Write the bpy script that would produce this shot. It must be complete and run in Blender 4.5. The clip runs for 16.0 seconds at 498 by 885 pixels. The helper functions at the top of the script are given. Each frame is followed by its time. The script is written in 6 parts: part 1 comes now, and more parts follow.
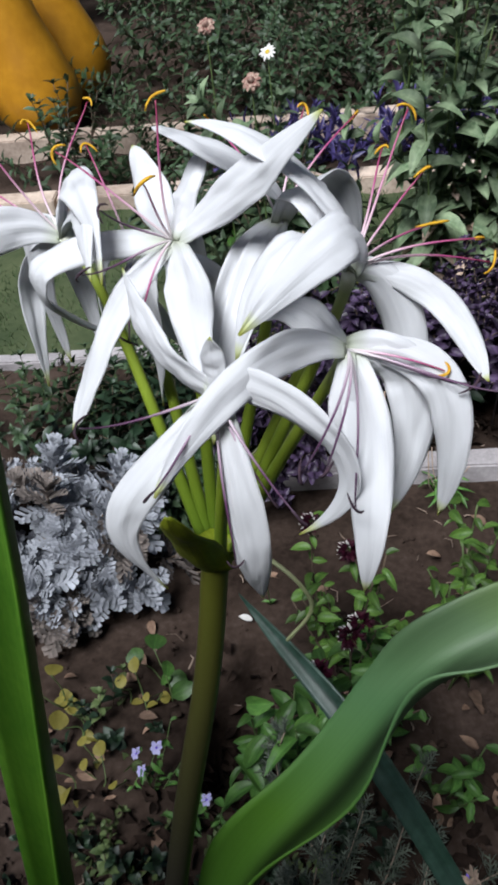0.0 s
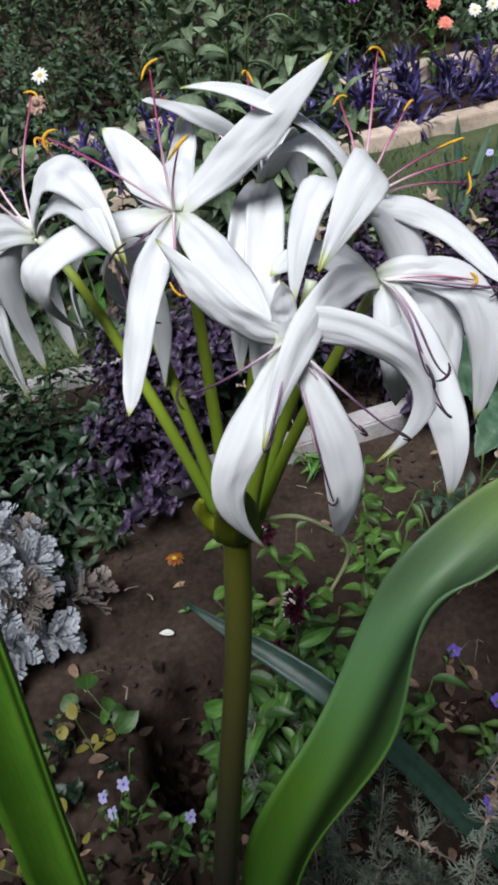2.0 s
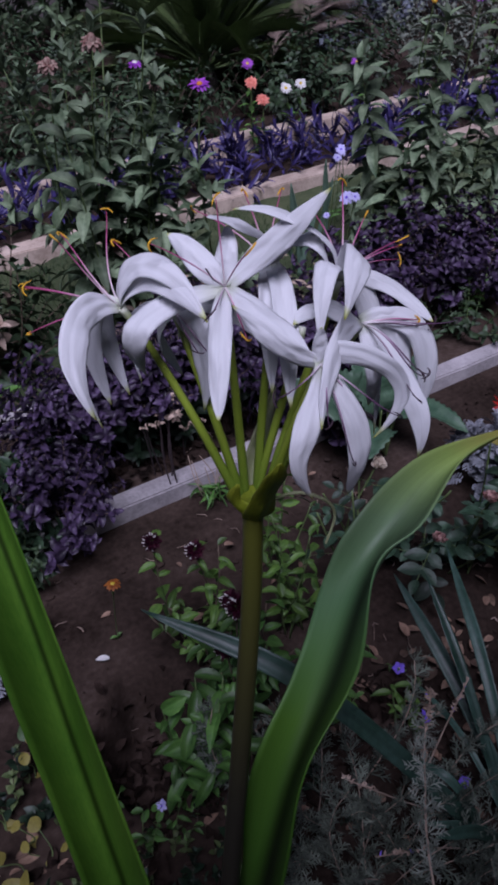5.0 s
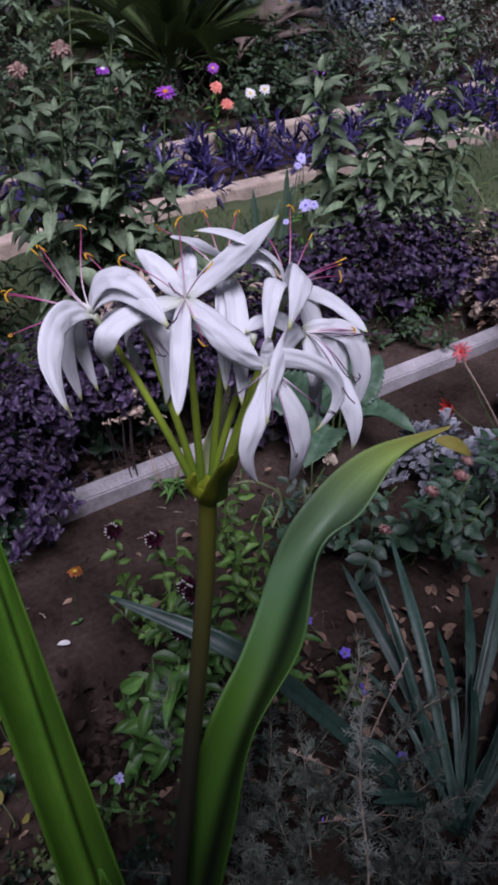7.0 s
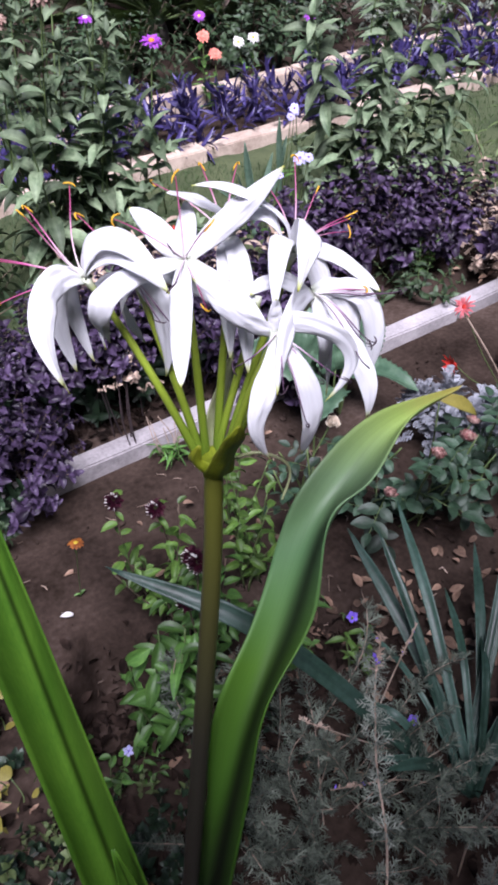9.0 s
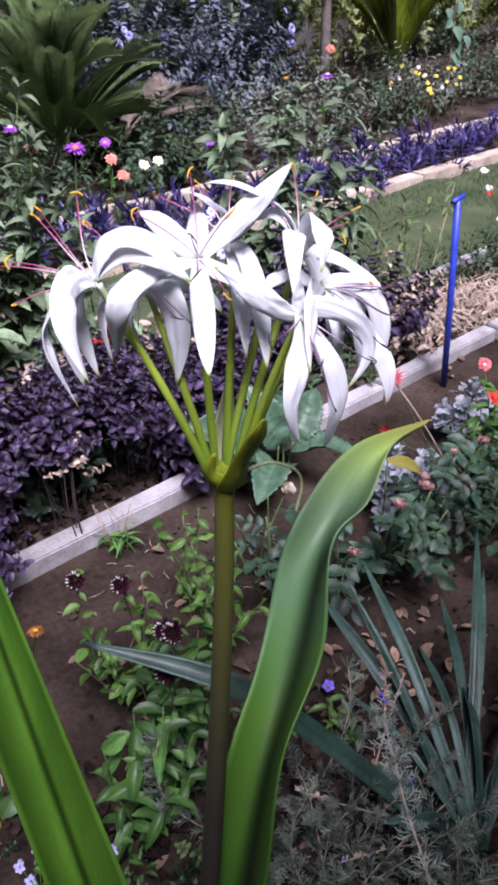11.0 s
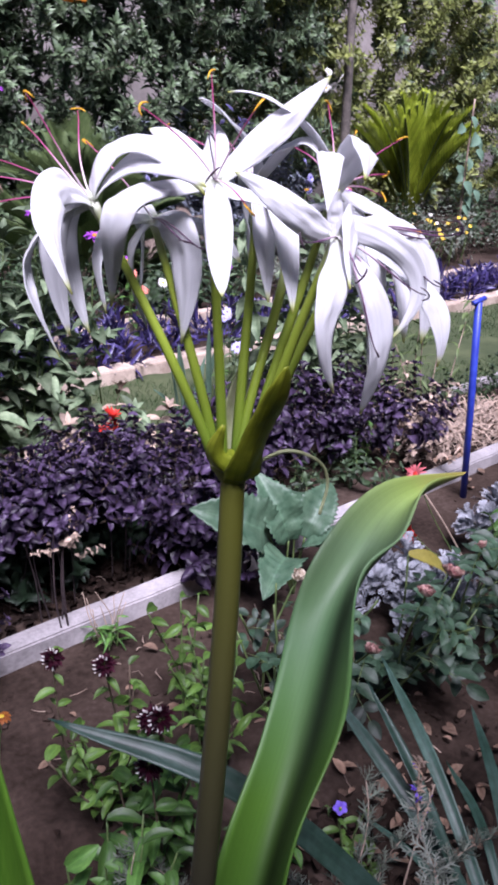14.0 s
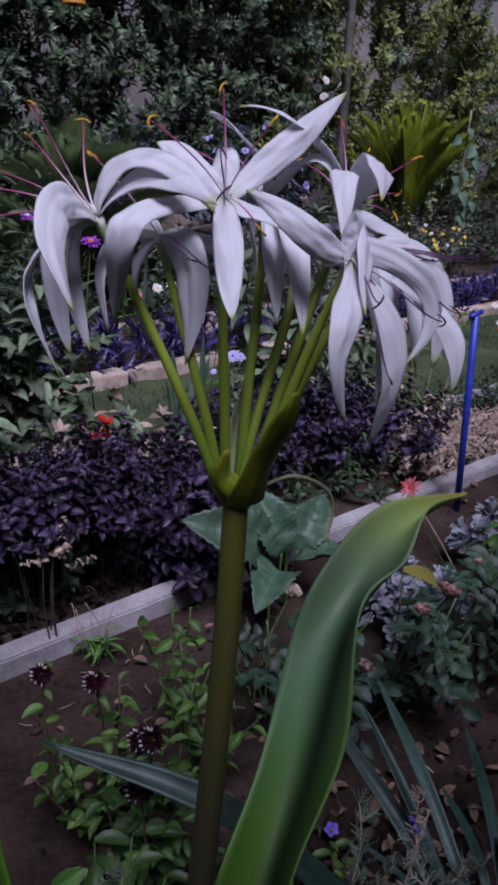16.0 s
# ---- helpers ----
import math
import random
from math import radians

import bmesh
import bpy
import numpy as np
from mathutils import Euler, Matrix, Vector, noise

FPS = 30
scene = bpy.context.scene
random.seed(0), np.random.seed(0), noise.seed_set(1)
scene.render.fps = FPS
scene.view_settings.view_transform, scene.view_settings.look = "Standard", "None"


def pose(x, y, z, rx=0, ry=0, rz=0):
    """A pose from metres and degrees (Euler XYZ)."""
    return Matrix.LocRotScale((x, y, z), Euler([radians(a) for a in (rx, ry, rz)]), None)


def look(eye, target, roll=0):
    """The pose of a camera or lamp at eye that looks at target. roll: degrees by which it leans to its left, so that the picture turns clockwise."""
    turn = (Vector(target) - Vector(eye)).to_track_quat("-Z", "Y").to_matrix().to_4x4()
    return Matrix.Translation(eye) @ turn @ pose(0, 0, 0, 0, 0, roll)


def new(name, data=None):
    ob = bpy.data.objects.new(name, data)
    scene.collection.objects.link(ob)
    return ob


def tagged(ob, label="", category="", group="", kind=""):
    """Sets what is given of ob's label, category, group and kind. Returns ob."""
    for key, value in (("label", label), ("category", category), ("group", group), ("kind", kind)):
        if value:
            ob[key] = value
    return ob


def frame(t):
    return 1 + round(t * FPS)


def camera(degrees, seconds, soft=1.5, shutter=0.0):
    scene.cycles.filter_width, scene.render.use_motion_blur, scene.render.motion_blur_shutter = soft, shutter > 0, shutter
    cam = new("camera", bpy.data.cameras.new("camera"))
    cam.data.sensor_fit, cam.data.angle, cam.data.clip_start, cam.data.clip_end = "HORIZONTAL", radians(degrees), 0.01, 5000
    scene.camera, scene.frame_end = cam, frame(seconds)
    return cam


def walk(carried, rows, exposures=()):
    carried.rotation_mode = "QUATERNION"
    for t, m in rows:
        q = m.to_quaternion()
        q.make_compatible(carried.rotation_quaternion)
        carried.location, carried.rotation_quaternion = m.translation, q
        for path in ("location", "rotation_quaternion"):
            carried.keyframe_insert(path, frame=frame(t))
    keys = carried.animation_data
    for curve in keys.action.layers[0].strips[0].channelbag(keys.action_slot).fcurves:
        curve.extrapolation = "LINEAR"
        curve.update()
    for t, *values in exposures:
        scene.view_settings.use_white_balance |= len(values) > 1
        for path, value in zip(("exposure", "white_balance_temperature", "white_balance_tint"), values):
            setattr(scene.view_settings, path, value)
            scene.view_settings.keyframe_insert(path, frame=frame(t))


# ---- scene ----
cam = camera(35.3, 16.0, 3.4)
# seconds, eye, target, roll
PATH = [
    (0, (0.1242, 0.2217, 1.3697), (0.0631, 0.9705, 0.7097), -6.09),
    (0.5, (0.0839, 0.2264, 1.3622), (0.1025, 0.9826, 0.7082), -6.98),
    (1, (0.0503, 0.2159, 1.3607), (0.1306, 0.9700, 0.7088), -8.89),
    (1.5, (0.0499, 0.2163, 1.3514), (0.1226, 0.9730, 0.7017), -9.03),
    (2, (-0.0148, 0.2151, 1.3579), (0.1609, 0.9437, 0.6959), -7.51),
    (2.5, (-0.0705, 0.1840, 1.3746), (0.2049, 0.8780, 0.7093), -5.13),
    (3, (-0.1229, 0.1728, 1.3824), (0.2049, 0.8523, 0.7260), -3.82),
    (3.2, (-0.1520, 0.1649, 1.3921), (0.1801, 0.8472, 0.7408), -5.40),
    (5.3, (-0.2262, 0.0888, 1.4891), (0.1659, 0.7633, 0.8636), -2.24),
    (5.5, (-0.2277, 0.0828, 1.4935), (0.1681, 0.7541, 0.8667), -1.99),
    (6, (-0.2478, 0.0685, 1.4990), (0.1590, 0.7329, 0.8720), -1.17),
    (6.5, (-0.2599, 0.0496, 1.5173), (0.1601, 0.7075, 0.8923), -0.01),
    (7, (-0.2589, 0.0297, 1.5344), (0.1676, 0.6795, 0.9052), 0.49),
    (7.5, (-0.2570, 0.0446, 1.5266), (0.1607, 0.6838, 0.8808), 0.67),
    (8, (-0.2221, 0.0506, 1.5242), (0.1643, 0.6831, 0.8530), 0.50),
    (8.2, (-0.2032, 0.0518, 1.5204), (0.1663, 0.6910, 0.8460), -0.35),
    (10.3, (-0.3546, 0.1024, 1.5010), (0.1610, 0.6635, 0.8535), -1.70),
    (10.5, (-0.3600, 0.1019, 1.4763), (0.1645, 0.6684, 0.8407), -1.82),
    (11, (-0.3659, 0.0894, 1.4144), (0.1954, 0.7106, 0.8674), 0.08),
    (11.5, (-0.3577, 0.1005, 1.3556), (0.2074, 0.7470, 0.8432), 1.04),
    (12, (-0.3461, 0.1273, 1.3116), (0.2342, 0.7999, 0.8525), 1.67),
    (12.5, (-0.3357, 0.1222, 1.2645), (0.2501, 0.8090, 0.8342), 1.91),
    (13, (-0.3334, 0.1147, 1.2365), (0.2699, 0.8017, 0.8312), 2.01),
    (13.5, (-0.3303, 0.1231, 1.2155), (0.2768, 0.8147, 0.8241), 1.94),
    (14, (-0.3305, 0.1356, 1.2127), (0.2787, 0.8288, 0.8276), 2.11),
    (14.5, (-0.3287, 0.1576, 1.2177), (0.2883, 0.8466, 0.8374), 2.90),
    (15, (-0.3239, 0.1664, 1.2164), (0.2961, 0.8545, 0.8395), 3.29),
    (15.5, (-0.3165, 0.1653, 1.2168), (0.3047, 0.8519, 0.8391), 3.45),
    (16, (-0.3231, 0.1631, 1.2188), (0.2972, 0.8499, 0.8400), 3.42),
]
EXPOSURES = [(0.0, 0.46, 5920, 8), (2.0, 0.4, 6000, 7), (2.5, 0.54, 5950, 7), (3.2, 0.62, 5950, 9), (5.3, -0.5, 5350, 33), (6.2, -0.38, 5450, 32), (7.0, -0.08, 5600, 30), (7.5, 0.24, 5650, 28), (8.0, 1.03, 5800, 24), (10.3, 1.05, 5750, 26), (15.0, 1.08, 5650, 32), (15.5, 0.2, 5520, 33), (16.0, -0.41, 5400, 33)]
walk(cam, [(t, look(eye, target, roll)) for t, eye, target, roll in PATH], EXPOSURES)

# ---- light: soft shaded daylight ----
world = bpy.data.worlds.new("sky")
scene.world = world
world.use_nodes = True
wn, wl = world.node_tree.nodes, world.node_tree.links
sky = wn.new("ShaderNodeTexSky")
sky.sky_type = "NISHITA"
sky.sun_disc = False
wl.new(sky.outputs[0], wn["Background"].inputs[0])
wn["Background"].inputs[1].default_value = 0.018
sun = new("sun", bpy.data.lights.new("sun", "SUN"))
sun.data.energy, sun.data.angle, sun.data.color = 4.6, radians(27), (1.0, 0.97, 0.93)
# sun azimuth: from behind and left of the walk
SUN_FROM = Vector((-0.28, -0.5, 1.0))
sun.matrix_world = look(SUN_FROM * 20, (0, 0, 0))
sky.sun_rotation = math.atan2(SUN_FROM.x, SUN_FROM.y)
sky.sun_elevation = math.atan2(SUN_FROM.z, math.hypot(SUN_FROM.x, SUN_FROM.y))


# ---- materials ----
def material(name, low, high, rough=0.5, scale=20.0, bump=0.15, fine=6.0, island=0.0, per_object=0.0, translucent=0.0,
             stretch=(1, 1, 1), metal=0.0, third=None, spec=0.5):
    """Two colours mixed by noise at two scales, with relief; island and per_object vary value piece by piece."""
    m = bpy.data.materials.new(name)
    m.use_nodes = True
    n, l = m.node_tree.nodes, m.node_tree.links
    b = n["Principled BSDF"]
    tc = n.new("ShaderNodeTexCoord")
    mp = n.new("ShaderNodeMapping")
    mp.inputs["Scale"].default_value = stretch
    l.new(tc.outputs["Object"], mp.inputs[0])
    big, small = n.new("ShaderNodeTexNoise"), n.new("ShaderNodeTexNoise")
    big.inputs["Scale"].default_value, small.inputs["Scale"].default_value = scale, scale * fine
    big.inputs["Detail"].default_value = small.inputs["Detail"].default_value = 4
    for t in (big, small):
        l.new(mp.outputs[0], t.inputs["Vector"])
    add = n.new("ShaderNodeMath")
    add.operation = "MULTIPLY_ADD"
    l.new(small.outputs[0], add.inputs[0])
    add.inputs[1].default_value = 0.45
    l.new(big.outputs[0], add.inputs[2])
    ramp = n.new("ShaderNodeValToRGB")
    ramp.color_ramp.elements[0].position, ramp.color_ramp.elements[1].position = 0.52, 0.95
    ramp.color_ramp.elements[0].color, ramp.color_ramp.elements[1].color = (*low, 1), (*high, 1)
    if third:
        e = ramp.color_ramp.elements.new(1.0)
        ramp.color_ramp.elements[1].position = 0.8
        e.color = (*third, 1)
    l.new(add.outputs[0], ramp.inputs[0])
    col = ramp.outputs[0]
    if island or per_object:
        src = n.new("ShaderNodeNewGeometry").outputs["Random Per Island"] if island else n.new("ShaderNodeObjectInfo").outputs["Random"]
        rangeof = n.new("ShaderNodeMapRange")
        amount = island or per_object
        rangeof.inputs["To Min"].default_value, rangeof.inputs["To Max"].default_value = 1 - amount, 1 + amount
        l.new(src, rangeof.inputs[0])
        hsv = n.new("ShaderNodeHueSaturation")
        l.new(rangeof.outputs[0], hsv.inputs["Value"])
        l.new(col, hsv.inputs["Color"])
        col = hsv.outputs[0]
    l.new(col, b.inputs["Base Color"])
    b.inputs["Roughness"].default_value, b.inputs["Metallic"].default_value = rough, metal
    b.inputs["Specular IOR Level"].default_value = spec
    if bump:
        bp = n.new("ShaderNodeBump")
        bp.inputs["Strength"].default_value, bp.inputs["Distance"].default_value = bump, 0.004
        l.new(add.outputs[0], bp.inputs["Height"])
        l.new(bp.outputs[0], b.inputs["Normal"])
    if translucent:
        tr, mix = n.new("ShaderNodeBsdfTranslucent"), n.new("ShaderNodeMixShader")
        l.new(col, tr.inputs[0])
        mix.inputs[0].default_value = translucent
        l.new(b.outputs[0], mix.inputs[1])
        l.new(tr.outputs[0], mix.inputs[2])
        l.new(mix.outputs[0], n["Material Output"].inputs[0])
    return m


def along(m, stops):
    """Lets a material's colour run along the length of a piece."""
    n, l = m.node_tree.nodes, m.node_tree.links
    uv, sep, ramp = n.new("ShaderNodeUVMap"), n.new("ShaderNodeSeparateXYZ"), n.new("ShaderNodeValToRGB")
    uv.uv_map = "UVMap"
    l.new(uv.outputs[0], sep.inputs[0])
    l.new(sep.outputs[1], ramp.inputs[0])
    els = ramp.color_ramp.elements
    while len(els) < len(stops):
        els.new(0.5)
    for e, (p, c) in zip(els, stops):
        e.position, e.color = p, (*c, 1)
    l.new(ramp.outputs[0], n["Principled BSDF"].inputs["Base Color"])
    for x in n:
        if x.bl_idname == "ShaderNodeBsdfTranslucent":
            l.new(ramp.outputs[0], x.inputs[0])
    return m


def veined(m, count=40.0, amount=0.2, rib=0.0, rib_width=0.05, relief=0.3, rib_at=0.5, fade=None):
    """Lengthwise veins, and a midrib or fold band darker (or, below zero, paler) than the rest."""
    n, l = m.node_tree.nodes, m.node_tree.links
    b = n["Principled BSDF"]
    src = b.inputs["Base Color"].links[0].from_socket
    uv, sep, vec, tex = n.new("ShaderNodeUVMap"), n.new("ShaderNodeSeparateXYZ"), n.new("ShaderNodeMapping"), n.new("ShaderNodeTexNoise")
    uv.uv_map = "UVMap"
    vec.inputs["Scale"].default_value = (count, 1.6, 1)
    l.new(uv.outputs[0], sep.inputs[0])
    l.new(uv.outputs[0], vec.inputs[0])
    l.new(vec.outputs[0], tex.inputs["Vector"])
    tex.inputs["Scale"].default_value, tex.inputs["Detail"].default_value = 1.0, 3
    vein = n.new("ShaderNodeMapRange")
    vein.inputs["From Min"].default_value, vein.inputs["From Max"].default_value = 0.3, 0.7
    vein.inputs["To Min"].default_value, vein.inputs["To Max"].default_value = 1 - amount, 1 + amount
    l.new(tex.outputs[0], vein.inputs[0])
    off, mag, rr, mul = (n.new("ShaderNodeMath") for _ in range(4))
    off.operation, off.inputs[1].default_value = "SUBTRACT", rib_at
    l.new(sep.outputs[0], off.inputs[0])
    mag.operation = "ABSOLUTE"
    l.new(off.outputs[0], mag.inputs[0])
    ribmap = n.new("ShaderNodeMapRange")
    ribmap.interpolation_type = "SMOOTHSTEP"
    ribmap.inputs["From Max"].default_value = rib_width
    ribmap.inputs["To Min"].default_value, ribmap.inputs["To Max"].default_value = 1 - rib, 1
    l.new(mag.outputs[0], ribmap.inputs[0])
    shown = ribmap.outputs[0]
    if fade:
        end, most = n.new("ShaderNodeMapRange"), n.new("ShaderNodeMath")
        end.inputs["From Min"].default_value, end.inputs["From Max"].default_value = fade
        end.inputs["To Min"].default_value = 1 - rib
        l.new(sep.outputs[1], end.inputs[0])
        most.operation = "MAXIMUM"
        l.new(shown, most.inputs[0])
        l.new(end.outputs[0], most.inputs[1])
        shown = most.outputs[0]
    mul.operation = "MULTIPLY"
    l.new(vein.outputs[0], mul.inputs[0])
    l.new(shown, mul.inputs[1])
    hsv = n.new("ShaderNodeHueSaturation")
    l.new(src, hsv.inputs["Color"])
    l.new(mul.outputs[0], hsv.inputs["Value"])
    l.new(hsv.outputs[0], b.inputs["Base Color"])
    for x in n:
        if x.bl_idname == "ShaderNodeBsdfTranslucent":
            l.new(hsv.outputs[0], x.inputs[0])
    if relief:
        bp = n.new("ShaderNodeBump")
        bp.inputs["Strength"].default_value, bp.inputs["Distance"].default_value = relief, 0.002
        l.new(tex.outputs[0], bp.inputs["Height"])
        if b.inputs["Normal"].links:
            l.new(b.inputs["Normal"].links[0].from_socket, bp.inputs["Normal"])
        l.new(bp.outputs[0], b.inputs["Normal"])
    return m


SOIL = material("soil", (0.013, 0.0082, 0.006), (0.047, 0.032, 0.025), 0.95, 3.2, 1.0, 22, third=(0.088, 0.063, 0.052), spec=0.1)
LAWN = material("lawn_earth", (0.025, 0.04, 0.012), (0.07, 0.085, 0.035), 0.95, 4, 0.6, 12)
GRASS = material("grass", (0.03, 0.065, 0.02), (0.075, 0.12, 0.04), 0.6, 3, 0, island=0.35, translucent=0.3)
KERB_PALE = material("pale_kerb_concrete", (0.2, 0.185, 0.19), (0.4, 0.37, 0.38), 0.9, 9, 0.6, 12, per_object=0.1, spec=0.2)
KERB_WARM = material("warm_kerb_stone", (0.33, 0.25, 0.2), (0.56, 0.45, 0.37), 0.9, 10, 0.5, 8, per_object=0.1)
WALL = material("grey_render", (0.24, 0.21, 0.2), (0.36, 0.32, 0.31), 0.9, 3, 0.4, 12)
TEPAL = veined(along(material("white_tepal", (0.68, 0.68, 0.73), (0.75, 0.75, 0.79), 0.5, 30, 0.15, 3, translucent=0.27, stretch=(1, 1, 0.12), spec=0.25),
                     [(0.0, (0.6, 0.64, 0.5)), (0.12, (0.79, 0.79, 0.815)), (0.94, (0.79, 0.79, 0.815)), (0.97, (0.66, 0.7, 0.4)), (1.0, (0.45, 0.47, 0.06))]), 9, 0.02, 0.04, 0.1, 0.26)
PEDICEL = along(material("green_pedicel", (0.1, 0.16, 0.02), (0.2, 0.26, 0.03), 0.4, 40, 0.1),
                [(0.0, (0.09, 0.155, 0.012)), (0.35, (0.22, 0.3, 0.025)), (0.78, (0.27, 0.34, 0.04)), (0.92, (0.4, 0.46, 0.2)), (1.0, (0.82, 0.84, 0.7))])
# colour runs darker and browner towards the foot
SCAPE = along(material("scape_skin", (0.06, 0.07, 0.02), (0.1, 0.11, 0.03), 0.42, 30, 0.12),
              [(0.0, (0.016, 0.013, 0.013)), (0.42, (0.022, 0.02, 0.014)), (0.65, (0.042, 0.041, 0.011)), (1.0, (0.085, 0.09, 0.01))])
SPATHE = veined(material("spathe", (0.18, 0.225, 0.01), (0.33, 0.37, 0.025), 0.42, 25, 0.2, translucent=0.28), 14, 0.2, 0.25, 0.2, 0.3)
BRACT = veined(material("pale_bract", (0.3, 0.34, 0.15), (0.46, 0.48, 0.28), 0.5, 25, 0.2, translucent=0.3), 14, 0.2, 0, 0.2, 0.3)
FILAMENT = along(material("filament", (0.2, 0.035, 0.1), (0.3, 0.055, 0.15), 0.4, 40, 0),
                 [(0.0, (0.78, 0.76, 0.74)), (0.3, (0.68, 0.45, 0.55)), (0.6, (0.42, 0.08, 0.22)), (1.0, (0.26, 0.03, 0.08))])
FILAMENT_OLD = along(material("withered_filament", (0.1, 0.05, 0.1), (0.2, 0.07, 0.15), 0.5, 40, 0),
                     [(0.0, (0.78, 0.76, 0.74)), (0.3, (0.5, 0.36, 0.46)), (0.55, (0.13, 0.05, 0.12)), (1.0, (0.03, 0.015, 0.03))])
ANTHER = material("yellow_anther", (0.6, 0.3, 0.01), (0.8, 0.47, 0.02), 0.8, 300, 0.5)
ANTHER_OLD = material("withered_anther", (0.03, 0.015, 0.03), (0.07, 0.035, 0.05), 0.8, 300, 0.5)
# Shade of the fold and the pale upper sheen are painted; foot runs darker.
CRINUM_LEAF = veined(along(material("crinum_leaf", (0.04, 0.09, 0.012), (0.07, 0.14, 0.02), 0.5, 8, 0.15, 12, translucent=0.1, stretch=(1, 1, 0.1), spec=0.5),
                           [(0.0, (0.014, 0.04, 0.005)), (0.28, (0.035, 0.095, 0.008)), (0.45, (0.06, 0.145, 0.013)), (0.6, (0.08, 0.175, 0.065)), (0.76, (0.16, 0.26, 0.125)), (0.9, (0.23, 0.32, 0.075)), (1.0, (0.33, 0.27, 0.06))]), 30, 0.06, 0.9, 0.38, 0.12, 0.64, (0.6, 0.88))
CRINUM_LEAF_B = veined(material("crinum_leaf_strong", (0.042, 0.118, 0.009), (0.085, 0.188, 0.017), 0.4, 6, 0.14, 14, translucent=0.12, stretch=(3, 3, 0.3), spec=0.45), 30, 0.08, 0.8, 0.1, 0.15, 0.55)
STRAP = veined(material("strap_leaf", (0.016, 0.04, 0.026), (0.05, 0.095, 0.075), 0.4, 10, 0.1, 8, per_object=0.2, translucent=0.08, spec=0.3), 10, 0.09, 0.2, 0.2, 0.15)
GLAD = material("sword_leaf", (0.1, 0.18, 0.12), (0.19, 0.29, 0.21), 0.45, 10, 0.1, 8, per_object=0.15, translucent=0.2)
LIME = veined(material("lime_leaf", (0.05, 0.115, 0.02), (0.15, 0.26, 0.045), 0.48, 25, 0.3, 5, per_object=0.5, translucent=0.22), 7, 0.2, -0.25, 0.06, 0.4)
GREEN = veined(material("herb_leaf", (0.04, 0.11, 0.02), (0.12, 0.24, 0.05), 0.46, 25, 0.3, 5, per_object=0.55, translucent=0.2), 7, 0.2, -0.25, 0.06, 0.4)
ROSE_LEAF = veined(material("rose_leaf", (0.012, 0.033, 0.014), (0.05, 0.092, 0.055), 0.52, 25, 0.35, 5, per_object=0.55, translucent=0.1), 7, 0.22, -0.3, 0.05, 0.5)
GREEN_TUFT = material("tuft_leaf", (0.07, 0.11, 0.035), (0.17, 0.22, 0.08), 0.6, 20, 0.3, per_object=0.3, translucent=0.2)
YELLOWING = material("yellowing_leaf", (0.2, 0.17, 0.03), (0.34, 0.3, 0.06), 0.6, 20, 0.3, per_object=0.2, translucent=0.25)
BROAD = veined(material("broad_leaf", (0.035, 0.08, 0.045), (0.085, 0.145, 0.088), 0.5, 18, 0.4, 6, per_object=0.25, translucent=0.2), 6, 0.15, -0.35, 0.04, 0.4)
BASIL = material("purple_basil_leaf", (0.009, 0.005, 0.012), (0.07, 0.046, 0.095), 0.45, 14, 0.4, 6, island=0.75, translucent=0.05, spec=0.3)
DUSTY = material("silver_leaf", (0.22, 0.23, 0.255), (0.39, 0.4, 0.45), 0.85, 15, 0.4, 8, island=0.25)
DUSTY_DRY = material("dry_grey_leaf", (0.12, 0.1, 0.09), (0.24, 0.2, 0.18), 0.9, 15, 0.4, 8, island=0.3)
WORMWOOD = material("lacy_wormwood_leaf", (0.05, 0.065, 0.045), (0.14, 0.16, 0.125), 0.8, 15, 0.2, 8, island=0.4)
# near-black, stands in for shade on the ground under the plants
SHADE_LITTER = material("shade_dark_litter", (0.008, 0.005, 0.004), (0.04, 0.026, 0.02), 0.95, 15, 0.6, 6, island=0.5, spec=0.1)
TUFT_GREY = material("grey_tuft_leaf", (0.09, 0.105, 0.085), (0.23, 0.25, 0.21), 0.8, 15, 0.2, 8, island=0.3)
ARTEMISIA = material("feathery_grey_leaf", (0.085, 0.105, 0.075), (0.21, 0.23, 0.185), 0.8, 15, 0.2, 8, island=0.3)
ZINNIA_LEAF = veined(material("zinnia_leaf", (0.055, 0.092, 0.045), (0.21, 0.265, 0.16), 0.6, 14, 0.35, 6, island=0.5, translucent=0.18, spec=0.3), 6, 0.15, -0.25, 0.05, 0.3)
FAR_LEAF = material("far_leaf", (0.024, 0.05, 0.02), (0.068, 0.105, 0.05), 0.55, 6, 0.2, 6, island=0.5, translucent=0.2)
HEDGE_DARK = material("hedge_leaf", (0.055, 0.095, 0.042), (0.19, 0.25, 0.14), 0.5, 2.5, 0, 6, island=0.6, translucent=0.15)
HEDGE_PALE = material("pale_hedge_leaf", (0.14, 0.175, 0.04), (0.31, 0.335, 0.1), 0.5, 2.5, 0, 6, island=0.45, translucent=0.2)
PLUMBAGO = material("blue_grey_leaf", (0.06, 0.075, 0.085), (0.17, 0.18, 0.24), 0.6, 4, 0, 6, island=0.5, translucent=0.1)
PURPLE_HEART = material("purple_strap_leaf", (0.034, 0.025, 0.1), (0.085, 0.066, 0.21), 0.42, 8, 0.1, 6, island=0.45, translucent=0.08)
# copy of the cycad leaflet with the shadow side painted in as darker olive
CYCAD_SHADED = material("shaded_cycad_leaflet", (0.03, 0.05, 0.006), (0.08, 0.1, 0.014), 0.5, 4, 0, 6, island=0.35, translucent=0.1)
